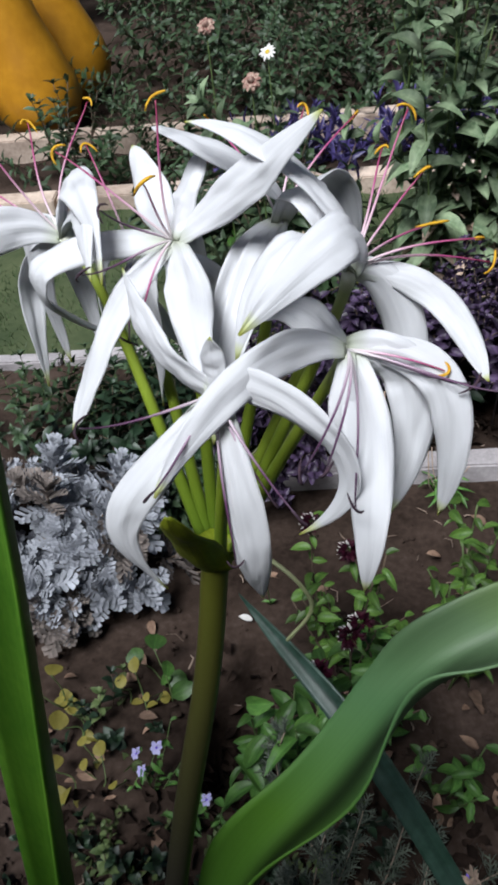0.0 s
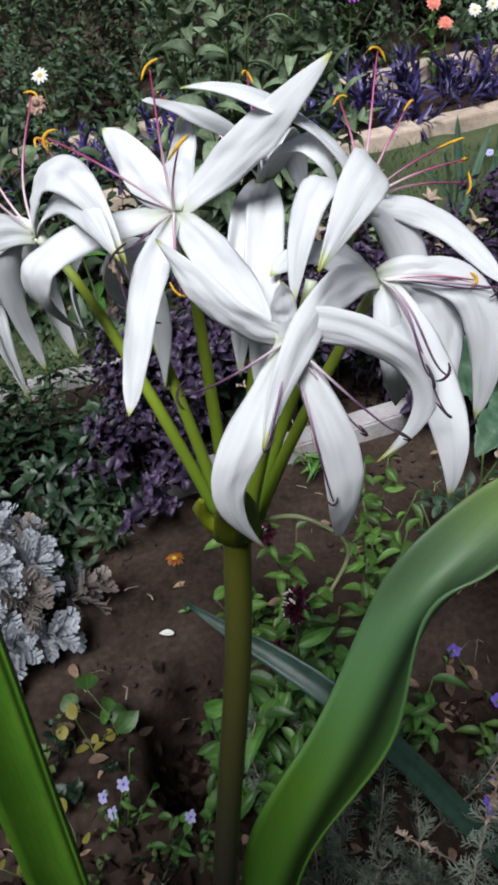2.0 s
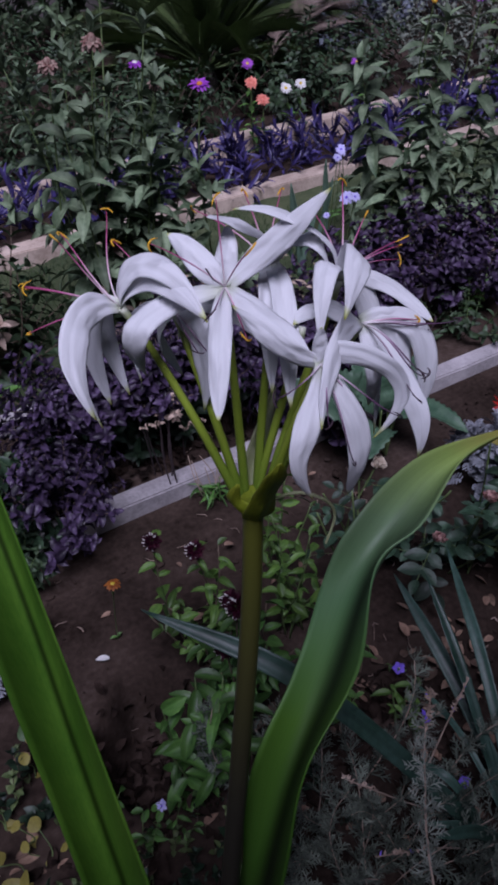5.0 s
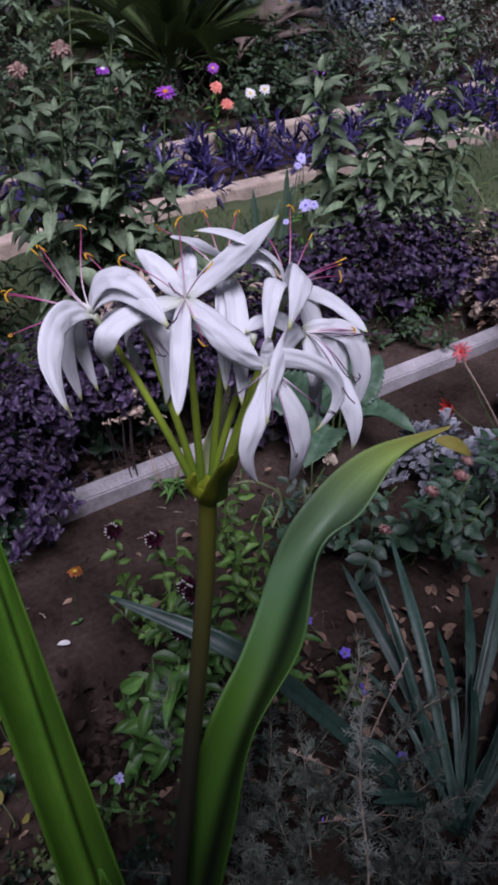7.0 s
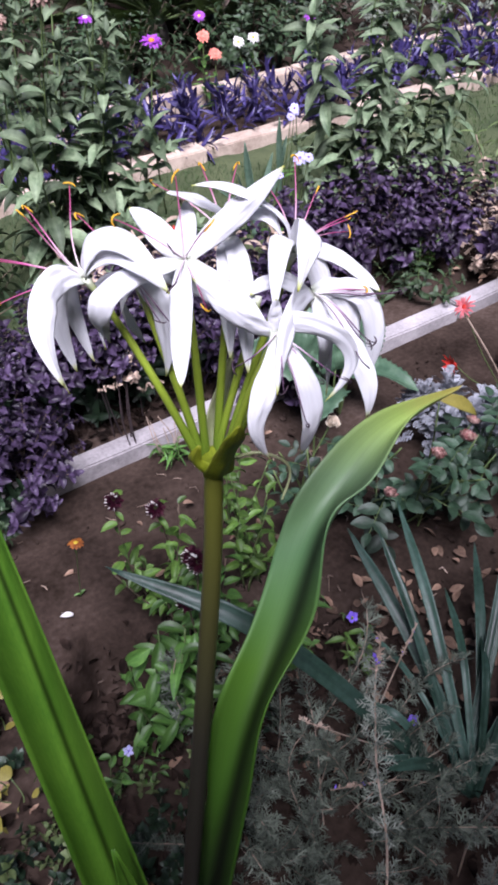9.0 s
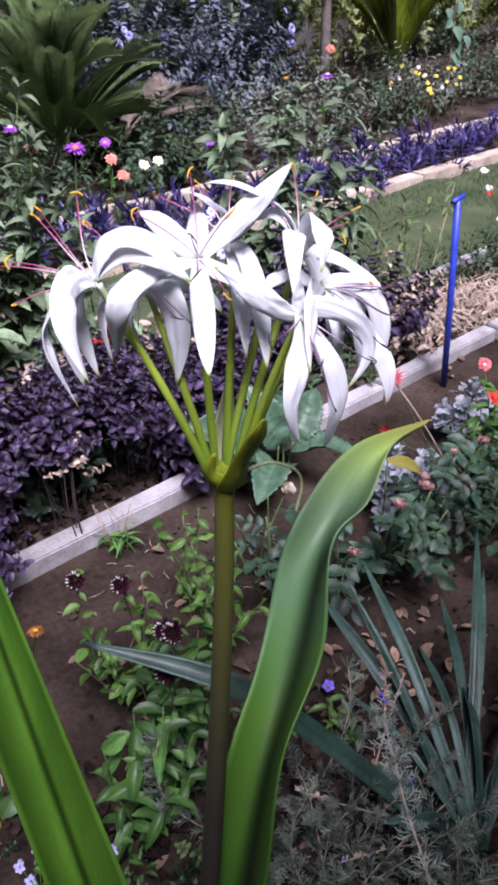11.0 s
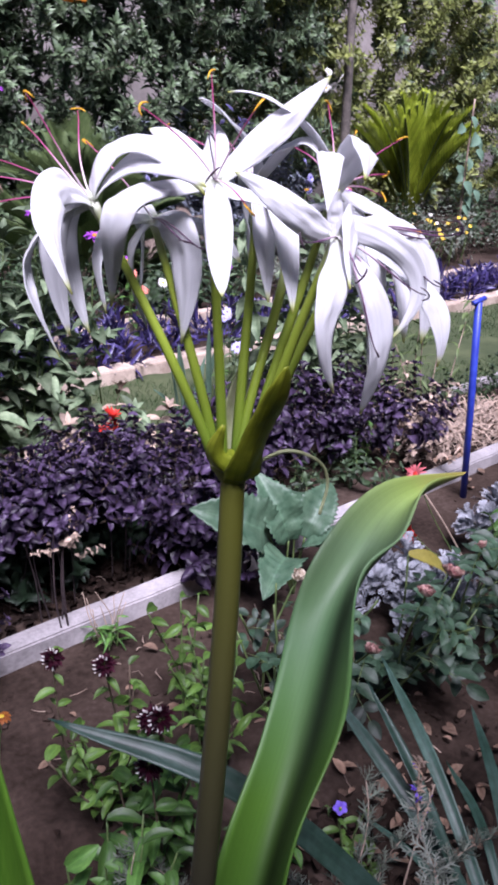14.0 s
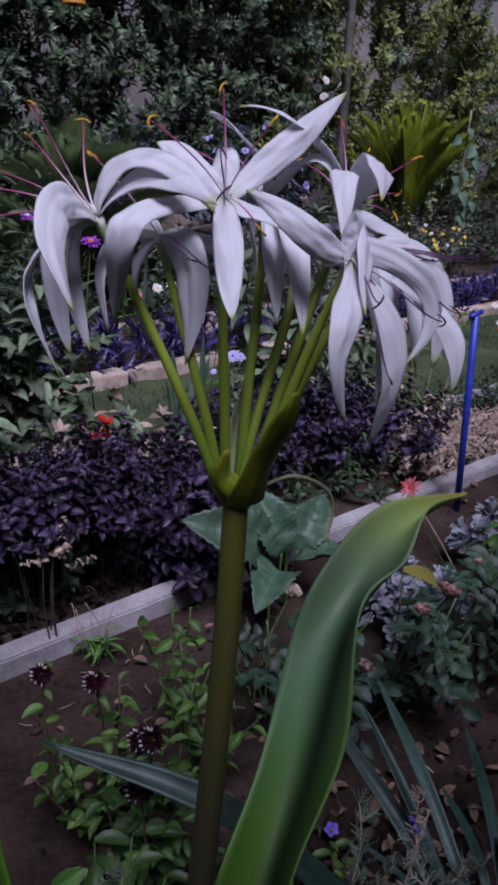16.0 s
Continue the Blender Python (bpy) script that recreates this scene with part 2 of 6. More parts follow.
CYCAD = material("cycad_leaflet", (0.18, 0.25, 0.012), (0.39, 0.46, 0.035), 0.4, 4, 0, 6, island=0.35, translucent=0.15)
DEAD_LEAF = material("fallen_leaf", (0.09, 0.048, 0.03), (0.32, 0.21, 0.145), 0.85, 25, 0.5, 5, per_object=0.5)
STRAW = material("dry_straw", (0.19, 0.135, 0.1), (0.38, 0.29, 0.23), 0.85, 20, 0.2, 6, island=0.4)
DRY_FROND = material("dry_frond", (0.07, 0.05, 0.04), (0.19, 0.14, 0.115), 0.85, 8, 0.2, 6, island=0.4)
STEM_GREEN = material("green_stem", (0.06, 0.1, 0.03), (0.13, 0.18, 0.06), 0.55, 30, 0.1)
BASIL_STEM = material("dark_basil_stem", (0.018, 0.011, 0.013), (0.05, 0.032, 0.034), 0.8, 30, 0.3)
STEM_BROWN = material("brown_stem", (0.05, 0.035, 0.025), (0.13, 0.09, 0.06), 0.8, 30, 0.3)
BARK = material("grey_bark", (0.07, 0.06, 0.055), (0.2, 0.17, 0.15), 0.9, 8, 0.9, 6)
BLUE_PAINT = material("blue_paint", (0.02, 0.035, 0.3), (0.035, 0.06, 0.42), 0.45, 30, 0.2, 5)
OCHRE = material("ochre_glaze", (0.36, 0.16, 0.006), (0.5, 0.24, 0.012), 0.4, 3, 0.05, 8)


def petal_material(name, low, high):
    return material(name, low, high, 0.6, 40, 0.2, 5, per_object=0.15, translucent=0.2)


P_RED = petal_material("red_petal", (0.5, 0.02, 0.012), (0.7, 0.05, 0.03))
P_PINKRED = petal_material("pink_red_petal", (0.6, 0.1, 0.12), (0.75, 0.22, 0.24))
P_CORAL = petal_material("coral_petal", (0.6, 0.16, 0.11), (0.75, 0.27, 0.2))
P_MAGENTA = petal_material("magenta_petal", (0.25, 0.03, 0.4), (0.42, 0.09, 0.6))
P_LILAC = petal_material("lilac_petal", (0.4, 0.37, 0.7), (0.6, 0.57, 0.85))
P_WHITE = petal_material("white_petal", (0.66, 0.63, 0.6), (0.82, 0.8, 0.78))
P_VIOLET = petal_material("violet_petal", (0.12, 0.06, 0.5), (0.22, 0.13, 0.7))
P_MAROON = material("maroon_petal", (0.007, 0.001, 0.005), (0.05, 0.004, 0.015), 0.6, 60, 0.3, 5, per_object=0.3, spec=0.15)
P_CREAM = material("cream_petal", (0.42, 0.33, 0.24), (0.7, 0.62, 0.5), 0.7, 90, 0.4, 4, per_object=0.15, translucent=0.2)
P_FADED = material("faded_rose_petal", (0.2, 0.045, 0.045), (0.62, 0.42, 0.37), 0.7, 70, 0.4, 4, island=0.35, translucent=0.15)
P_WITHER = material("withered_petal", (0.14, 0.035, 0.028), (0.46, 0.35, 0.28), 0.8, 120, 0.4, 3, per_object=0.15, translucent=0.15)
P_ORANGE = petal_material("orange_petal", (0.6, 0.2, 0.015), (0.75, 0.32, 0.03))
P_RUST = petal_material("rust_petal", (0.16, 0.035, 0.008), (0.5, 0.17, 0.02))
P_YELLOW = petal_material("yellow_petal", (0.6, 0.42, 0.02), (0.78, 0.58, 0.05))


# ---- mesh helpers ----
def put(name, verts, faces, mats, parent=None, label="", uvs=None, slots=None, smooth=True):
    """Links verts and faces as one mesh object, under a parent if one is given."""
    me = bpy.data.meshes.new(name)
    me.from_pydata([tuple(v) for v in verts], [], faces)
    for m in mats if isinstance(mats, (list, tuple)) else [mats]:
        me.materials.append(m)
    if uvs is not None:
        lay = me.uv_layers.new(name="UVMap")
        idx = np.zeros(len(me.loops), dtype=np.int32)
        me.loops.foreach_get("vertex_index", idx)
        lay.data.foreach_set("uv", np.asarray(uvs, dtype=np.float32)[idx].ravel())
    if slots is not None:
        me.polygons.foreach_set("material_index", np.asarray(slots, dtype=np.int32))
    me.polygons.foreach_set("use_smooth", [smooth] * len(me.polygons))
    me.update()
    ob = new(name, me)
    if parent:
        ob.parent = parent
    if label:
        ob["label"] = label
    return ob


def share(name, me, m, parent):
    """An object of its own on shared mesh data."""
    ob = new(name, me)
    ob.parent = parent
    ob.matrix_basis = m
    return ob


def thing(name, place, label, category, group="", kind=""):
    ob = new(name)
    ob.empty_display_size = 0.05
    ob.location = place
    return tagged(ob, label, category, group, kind)


class Soup:
    """Gathers many strips and leaves into one mesh."""

    def __init__(self):
        self.v, self.f, self.uv, self.s, self.n = [], [], [], [], 0

    def add(self, verts, faces, uvs=None, slot=0):
        self.v.append(np.asarray(verts, dtype=float))
        self.f.extend([tuple(i + self.n for i in q) for q in faces])
        self.uv.append(np.asarray(uvs, dtype=float) if uvs is not None else np.zeros((len(verts), 2)))
        self.s.extend([slot] * len(faces))
        self.n += len(verts)

    def put(self, name, mats, parent=None, label="", smooth=True):
        return put(name, np.concatenate(self.v), self.f, mats, parent, label, np.concatenate(self.uv), self.s, smooth)


def bezier(p0, p1, p2, p3, n):
    t = np.linspace(0, 1, n)[:, None]
    p0, p1, p2, p3 = (np.asarray(p, dtype=float) for p in (p0, p1, p2, p3))
    return (1 - t) ** 3 * p0 + 3 * (1 - t) ** 2 * t * p1 + 3 * (1 - t) * t * t * p2 + t**3 * p3


def smooth_path(points, n):
    """A Catmull-Rom curve through a few points."""
    p = np.asarray(points, dtype=float)
    p = np.vstack([2 * p[0] - p[1], p, 2 * p[-1] - p[-2]])
    out, segs = [], len(p) - 3
    for u in np.linspace(0, segs, n):
        k = min(int(u), segs - 1)
        t = u - k
        a, b, c, d = p[k : k + 4]
        out.append(0.5 * (2 * b + (c - a) * t + (2 * a - 5 * b + 4 * c - d) * t * t + (3 * b - a - 3 * c + d) * t**3))
    return np.array(out)


def unit(v):
    v = np.asarray(v, dtype=float)
    return v / max(np.linalg.norm(v), 1e-9)


def tube(path, radius, sides=8, closed=True):
    """A round bar along a path; radius is a number or one for each point."""
    path = np.asarray(path, dtype=float)
    n = len(path)
    radius = np.broadcast_to(np.asarray(radius, dtype=float), (n,))
    tang = np.gradient(path, axis=0)
    ref = np.array([0.0, 0.0, 1.0]) if abs(unit(tang[0])[2]) < 0.9 else np.array([1.0, 0, 0])
    verts, uvs = [], []
    side = unit(np.cross(unit(tang[0]), ref))
    for k in range(n):
        t = unit(tang[k])
        side = unit(side - t * (side @ t))
        up = np.cross(t, side)
        for a in range(sides):
            w = 2 * math.pi * a / sides
            verts.append(path[k] + radius[k] * (math.cos(w) * side + math.sin(w) * up))
            uvs.append((a / sides, k / (n - 1)))
    faces = [(k * sides + a, k * sides + (a + 1) % sides, (k + 1) * sides + (a + 1) % sides, (k + 1) * sides + a)
             for k in range(n - 1) for a in range(sides)]
    if closed:
        faces += [tuple(reversed(range(sides))), tuple(range((n - 1) * sides, n * sides))]
    return verts, faces, uvs


def blade(path, width, face, channel=0.0, thick=0.0, across=5, wave=0.0, twist=0.0, seed=0, ribs=0.0, crumple=0.0):
    """A leaf or tepal along a path. width(v): full width at v = 0..1; face: the way its upper side looks;
    channel: how deep its middle lies under its edges, as a share of the width; thick: metres."""
    path = np.asarray(path, dtype=float)
    n = len(path)
    tang = np.gradient(path, axis=0)
    face = np.asarray(face, dtype=float)
    ph = random.Random(seed).random() * 6
    top, uvs = [], []
    N = face if face.ndim == 1 else face[0]
    for k in range(n):
        v = k / (n - 1)
        t = unit(tang[k])
        N = unit(0.35 * (face if face.ndim == 1 else face[k]) + 0.65 * N)
        N = unit(N - t * (N @ t))
        side = np.cross(t, N)
        if twist:
            c, s = math.cos(twist * v), math.sin(twist * v)
            side, N2 = c * side + s * N, c * N - s * side
        else:
            N2 = N
        w = width(v) / 2
        for a in range(across):
            u = 2 * a / (across - 1) - 1
            rise = channel * 2 * w * (abs(u) ** (1.5 if channel < 0.55 else 1.25)) + wave * w * math.sin(ph + 9 * v + 1.5 * u) * abs(u) + ribs * w * math.cos(9.4 * u) * (1 - 0.5 * v)
            if crumple:
                rise += crumple * w * noise.noise((u * 1.3, v * 6, seed * 3.7)) + 0.4 * crumple * w * noise.noise((u * 3, v * 15, seed * 5.1))
            top.append(path[k] + side * u * w + N2 * rise)
            uvs.append(((u + 1) / 2, v))
    faces = [(k * across + a, k * across + a + 1, (k + 1) * across + a + 1, (k + 1) * across + a)
             for k in range(n - 1) for a in range(across - 1)]
    return shell(top, faces, uvs, n, across, thick)


def shell(top, faces, uvs, n, across, thick):
    """Gives a sheet of n by across points a thickness."""
    if thick <= 0:
        return top, faces, uvs
    m = len(top)
    top = np.array(top)
    grid = top.reshape(n, across, 3)
    du, dv = np.gradient(grid, axis=1), np.gradient(grid, axis=0)
    nor = np.cross(du, dv)
    nor /= np.maximum(np.linalg.norm(nor, axis=2, keepdims=True), 1e-9)
    low = (grid - nor * thick).reshape(-1, 3)
    faces2 = [tuple(m + i for i in reversed(q)) for q in faces]
    rim = []
    for k in range(n - 1):
        a, b = k * across, (k + 1) * across
        rim.append((a, b, m + b, m + a))
        a, b = a + across - 1, b + across - 1
        rim.append((b, a, m + a, m + b))
    for a in range(across - 1):
        rim.append((a + 1, a, m + a, m + a + 1))
        e = (n - 1) * across + a
        rim.append((e, e + 1, m + e + 1, m + e))
    return np.vstack([top, low]), faces + faces2 + rim, uvs + uvs


def loft(left, rib, right, n, across, thick, wave=0.0):
    """A channelled leaf through three lengthwise lines: its two edges and its midrib."""
    rows = [smooth_path(line, n) for line in (left, rib, right)]
    top, uvs = [], []
    for k in range(n):
        lft, mid, rgt = rows[0][k], rows[1][k], rows[2][k]
        nor = unit(np.cross(rgt - lft, rows[1][min(k + 1, n - 1)] - rows[1][max(k - 1, 0)]))
        for i in range(across):
            u = 2 * i / (across - 1) - 1
            p = lft * u * (u - 1) / 2 + mid * (1 - u * u) + rgt * u * (u + 1) / 2
            top.append(p + nor * wave * abs(u) * math.sin(k * 0.55 + 2 * u))
            uvs.append(((u + 1) / 2, k / (n - 1)))
    faces = [(k * across + i, k * across + i + 1, (k + 1) * across + i + 1, (k + 1) * across + i) for k in range(n - 1) for i in range(across - 1)]
    return shell(top, faces, uvs, n, across, thick)


def ovate(length, width, curl=0.15, fold=0.18, n=6, across=3, tip=1.0):
    """A small leaf along +y from the origin, face up (+z)."""
    path = [(0, length * v, -curl * length * v * v + 0.05 * length * math.sin(3 * v)) for v in np.linspace(0, 1, n)]
    return blade(path, lambda v: max(width * (math.sin(math.pi * min(1, v * 0.93 + 0.07)) ** 0.75) * (1 - 0.25 * v * tip), width * 0.03), (0, 0, 1), fold, 0, across)


def aim(place, way, face=(0, 0, 1), size=1.0):
    """The pose of a leaf built along +y with its face to +z."""
    y = Vector(way).normalized()
    z = Vector(face)
    z = z - y * z.dot(y)
    z = z.normalized() if z.length > 1e-4 else y.orthogonal().normalized()
    x = y.cross(z)
    return Matrix.Translation(place) @ Matrix((x, y, z)).transposed().to_4x4() @ Matrix.Scale(size, 4)


def stamp(soup, leaf, m, slot=0):
    """Adds a leaf's geometry to a soup at a pose."""
    v, f, uv = leaf
    a = np.array(m)
    soup.add(np.asarray(v) @ a[:3, :3].T + a[:3, 3], f, uv, slot)


def mesh_of(name, leaf, mat):
    v, f, uv = leaf
    ob = put(name, v, f, mat, uvs=uv)
    me = ob.data
    bpy.data.objects.remove(ob)
    return me


# ---- ground and kerbs ----
def ground_height(x, y):
    if y < 1.5 or 1.7 < y < 2.15 or 3.4 < y < 3.85:
        amp = 0.035
    elif y < 3.25:
        amp = 0.008
    else:
        amp = 0.03
    d = math.hypot((x - 0.02) / 0.12, (y - 0.96) / 0.165) + 0.25 * noise.noise((x * 9, y * 9, 5))
    hollow = 0.24 * (1 - min(1, max(0, (d - 0.8) / 0.25)) ** 1.5)
    return -hollow + amp * (noise.noise((x * 2.1, y * 2.1, 0)) + 0.6 * noise.noise((x * 6, y * 6, 3)) + 0.3 * noise.noise((x * 19, y * 19, 7)))


def terrain():
    xs = np.concatenate([[-3000, -300, -40, -12, -5], np.linspace(-2.2, -0.2, 50), np.linspace(-0.185, 0.2, 27), np.linspace(0.24, 3.2, 76), np.linspace(3.4, 9, 40), [14, 40, 300, 3000]])
    ys = np.concatenate([[-3000, -300, -40, -12, -4], np.linspace(-1.2, 0.7, 48), np.linspace(0.715, 1.2, 34), np.linspace(1.24, 4.2, 76), np.linspace(4.4, 9, 30), [14, 40, 300, 3000]])
    verts = [(x, y, ground_height(x, y) if abs(x) < 10 and abs(y) < 10 else 0.0) for y in ys for x in xs]
    w = len(xs)
    faces = [(j * w + i, j * w + i + 1, (j + 1) * w + i + 1, (j + 1) * w + i) for j in range(len(ys) - 1) for i in range(w - 1)]
    lawn = [1 if 2.2 < (ys[q[0] // w] + ys[q[2] // w]) / 2 < 3.3 else 0 for q in faces]
    return tagged(put("ground", verts, faces, [SOIL, LAWN], slots=lawn), "brown garden soil with a mown lawn strip", "ground", kind="structure")


ground = terrain()


def kerb(name, y, depth, height, x0, x1, piece, mat, label, sink=0.05):
    base = tagged(new(name), label, "kerb", kind="structure")
    base.location = (0, y, 0)
    r = random.Random(int(y * 100))
    x = x0
    first = None
    while x < x1:
        length = piece * r.uniform(0.85, 1.1)
        if first is None or r.random() < 0.4:
            bm = bmesh.new()
            bmesh.ops.create_cube(bm, size=1)
            bmesh.ops.subdivide_edges(bm, edges=[e for e in bm.edges if abs((e.verts[0].co - e.verts[1].co).x) > 0.5], cuts=7)
            for v in bm.verts:
                v.co = Vector((v.co.x * (piece - 0.012), v.co.y * depth, v.co.z * (height + sink) + (height - sink) / 2))
                v.co += 0.004 * noise.noise_vector(v.co * 9 + Vector((x, 0, 0)))
            bmesh.ops.bevel(bm, geom=[e for e in bm.edges if e.calc_face_angle(0) > 0.8], offset=0.005, segments=2, affect="EDGES")
            first = bpy.data.meshes.new("kerb_stone")
            bm.to_mesh(first)
            bm.free()
            first.materials.append(mat)
        share("kerb_stone", first, pose(x + length / 2, r.uniform(-0.004, 0.004), r.uniform(-0.005, 0.003), 0, r.uniform(-0.4, 0.4), r.uniform(-0.4, 0.4)) @ Matrix.Diagonal((length / piece, 1, 1, 1)), base)
        x += length
    return base


kerb("near_kerb", 1.618, 0.065, 0.055, -2.2, 5.2, 0.75, KERB_PALE, "pale weathered concrete kerb edging the near bed")
kerb("lawn_kerb", 2.19, 0.05, 0.04, -1.5, 4.6, 0.9, KERB_PALE, "thin pale concrete edging beside the lawn")
kerb("far_kerb", 3.325, 0.11, 0.06, -2.5, 9.0, 0.6, KERB_WARM, "warm beige stone kerb along the lawn")
kerb("back_kerb", 3.92, 0.11, 0.1, -2.5, 9.0, 0.6, KERB_WARM, "warm beige stone kerb behind the purple plants")

# garden wall behind everything
wall = put("wall_north", [(x, y, z) for x in (-9, 22) for y in (8.4, 8.65) for z in (-0.1, 3.2)],
           [(0, 1, 3, 2), (4, 6, 7, 5), (0, 4, 5, 1), (2, 3, 7, 6), (1, 5, 7, 3), (0, 2, 6, 4)], WALL, smooth=False)
tagged(wall, "grey rendered garden wall behind the hedge", "wall", kind="structure")


# unseen wall added behind the walk to shade the low bed
wall = put("shade_wall_south", [(x, y, z) for x in (-9, 22) for y in (-0.95, -0.7) for z in (-0.1, 3.0)],
           [(0, 1, 3, 2), (4, 6, 7, 5), (0, 4, 5, 1), (2, 3, 7, 6), (1, 5, 7, 3), (0, 2, 6, 4)], WALL, smooth=False)
tagged(wall, "unseen grey rendered wall, added to shade the bed", "wall", kind="structure")

# ---- the lily ----
UMBEL = np.array((0.061, 0.6, 0.935))
lily = thing("crinum_lily", (-0.12, 0.48, 0), "tall white spider lily in full bloom with broad green leaves", "flower")
LILY0 = np.array((-0.12, 0.48, 0.0))


def lily_part(name, geo, mat, parent=None, label=""):
    v, fc, uv = geo
    at = LILY0 if parent is None or parent is lily else np.zeros(3)
    ob = put(name, np.asarray(v) - LILY0, fc, mat, parent or lily, label, uv)
    return ob


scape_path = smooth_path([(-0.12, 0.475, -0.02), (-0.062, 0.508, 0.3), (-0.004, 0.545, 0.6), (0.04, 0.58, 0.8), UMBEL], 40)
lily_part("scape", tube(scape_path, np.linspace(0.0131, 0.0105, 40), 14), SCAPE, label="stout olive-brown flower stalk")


def tepal_width(w, full=0.6, blunt=2.2):
    """Strap-shaped: narrow at the foot, nearly parallel sides, a drawn-in tip."""
    def width(v):
        foot = 0.48 + 0.52 * min(1, v / 0.3) ** 0.9
        tip = 1 - max(0, (v - full) / (1 - full)) ** blunt
        return w * max(0.04, foot * max(0.0, tip) ** 0.8)
    return width


def carried_along(path, mid, towards):
    """Normals along a path that keep, with no twist, to the one given for its middle; turned to the given side."""
    tang = np.gradient(np.asarray(path), axis=0)
    h = len(path) * 11 // 20
    mid = np.asarray(mid, dtype=float)
    mid = mid if mid @ towards > 0 else -mid
    rows = np.zeros((len(path), 3))
    for order in (range(h, len(path)), range(h, -1, -1)):
        N = mid
        for k in order:
            t = unit(tang[k])
            N = unit(N - t * (N @ t))
            rows[k] = N
    return rows


def flower(centre, axis, tepals, stamens, seed=0, label="white spidery bloom on a green pedicel"):
    """One bloom: a pedicel with its tube, recurved tepals, stamens.
    tepals: rows of width, place of the bend, place of the tip, or of width, two handles, tip and the way its middle faces; stamens: rows of anther place and whether it is withered."""
    r = random.Random(seed)
    c, n = np.asarray(centre, dtype=float), unit(axis)
    foot = UMBEL + 0.0145 * unit((*(c - UMBEL)[:2], 0))
    ped = bezier(foot, foot + 0.4 * (c - foot) * (0.8, 0.8, 1.05), c - 0.05 * unit(n + (0, 0, 1)), c, 24)
    body = lily_part("pedicel", tube(ped, np.interp(np.linspace(0, 1, 24), [0, 0.62, 0.72, 0.9, 1], [0.0048, 0.0038, 0.0033, 0.0032, 0.0048]), 10), PEDICEL, label=label)
    for k, (w, bend, *more) in enumerate(tepals):
        wave, twist = 0.2, r.uniform(-0.55, 0.55)
        full, blunt = r.uniform(0.5, 0.66), r.uniform(1.6, 2.2)
        if len(more) == 1:
            bend, tip = np.asarray(bend, dtype=float), np.asarray(more[0], dtype=float)
            ctrl = 2 * bend - 0.5 * (c + tip)
            path = bezier(c, c + (ctrl - c) * 2 / 3, tip + (ctrl - tip) * 2 / 3, tip, 26)
            out = bend - (c + tip) / 2
            L = np.linalg.norm(tip - c)
            v = np.linspace(0, 1, 26)[:, None]
            over = np.cross(unit(tip - c), n)
            path = path + over * L * (0.035 * np.sin(math.pi * v * r.uniform(1.2, 2.0)) * r.choice((-1, 1)))
            path = path + (unit(out) * -0.5 + over * r.uniform(-0.7, 0.7)) * L * 0.35 * np.maximum(0, v - 0.78) ** 1.5
            face = unit(unit(n + np.array((0, 0, 0.3))) + 16 * out)
            if tip[2] < c[2] - 0.02:
                face = unit(face + np.array((-0.75, -0.45, 0.0)))
            w *= 0.95
        else:
            path = bezier(c, bend, more[0], more[1], 30)
            out = 0.5 * (np.asarray(bend) + more[0]) - 0.5 * (c + more[1])
            face = carried_along(path, more[2], unit(n + np.array((0, 0, 0.3))) + 16 * out)
            wave, twist, full = 0.2, r.uniform(-0.25, 0.25), full - 0.16
        geo = blade(path, tepal_width(w, full, blunt), face, -0.1, 0.0008, 15, wave, twist, seed * 10 + k, 0.026, 0.18)
        lily_part("tepal", geo, TEPAL, body)
    for x, y, z, withered in stamens:
        end = np.array((x, y, z))
        d = end - c
        L = np.linalg.norm(d)
        sag = np.array((0, 0, -0.1 * L if withered else 0.05 * L))
        fil = bezier(c, c + 0.4 * L * unit(0.6 * n + unit(d)) + 0.3 * sag, c + 0.75 * d + sag, end, 18)
        st = lily_part("stamen", tube(fil, np.linspace(0.0009, 0.00045, 18), 5), FILAMENT_OLD if withered else FILAMENT, body)
        t = unit(fil[-1] - fil[-2])
        s = unit(np.cross(t, (r.uniform(-1, 1), r.uniform(-1, 1), 0.6)))
        h = r.uniform(0.0045, 0.0075)
        bow = r.uniform(0.4, 1.1)
        k2 = r.choice((-1, 0.4, 1))
        arc = bezier(end - h * s - 0.005 * bow * t * k2, end - 0.6 * h * s + 0.004 * bow * t, end + 0.5 * h * s + 0.004 * t, end + h * s - 0.006 * bow * t, 10)
        fat = np.array([0.5, 0.9, 1.1, 1.2, 1.2, 1.2, 1.15, 1.05, 0.9, 0.45])
        lily_part("anther", tube(arc, fat * (0.0006 if withered else r.uniform(0.0006, 0.0008)), 6), ANTHER_OLD if withered else ANTHER, st,
                  "dark curled withered anther" if withered else "golden curved anther")
    return body


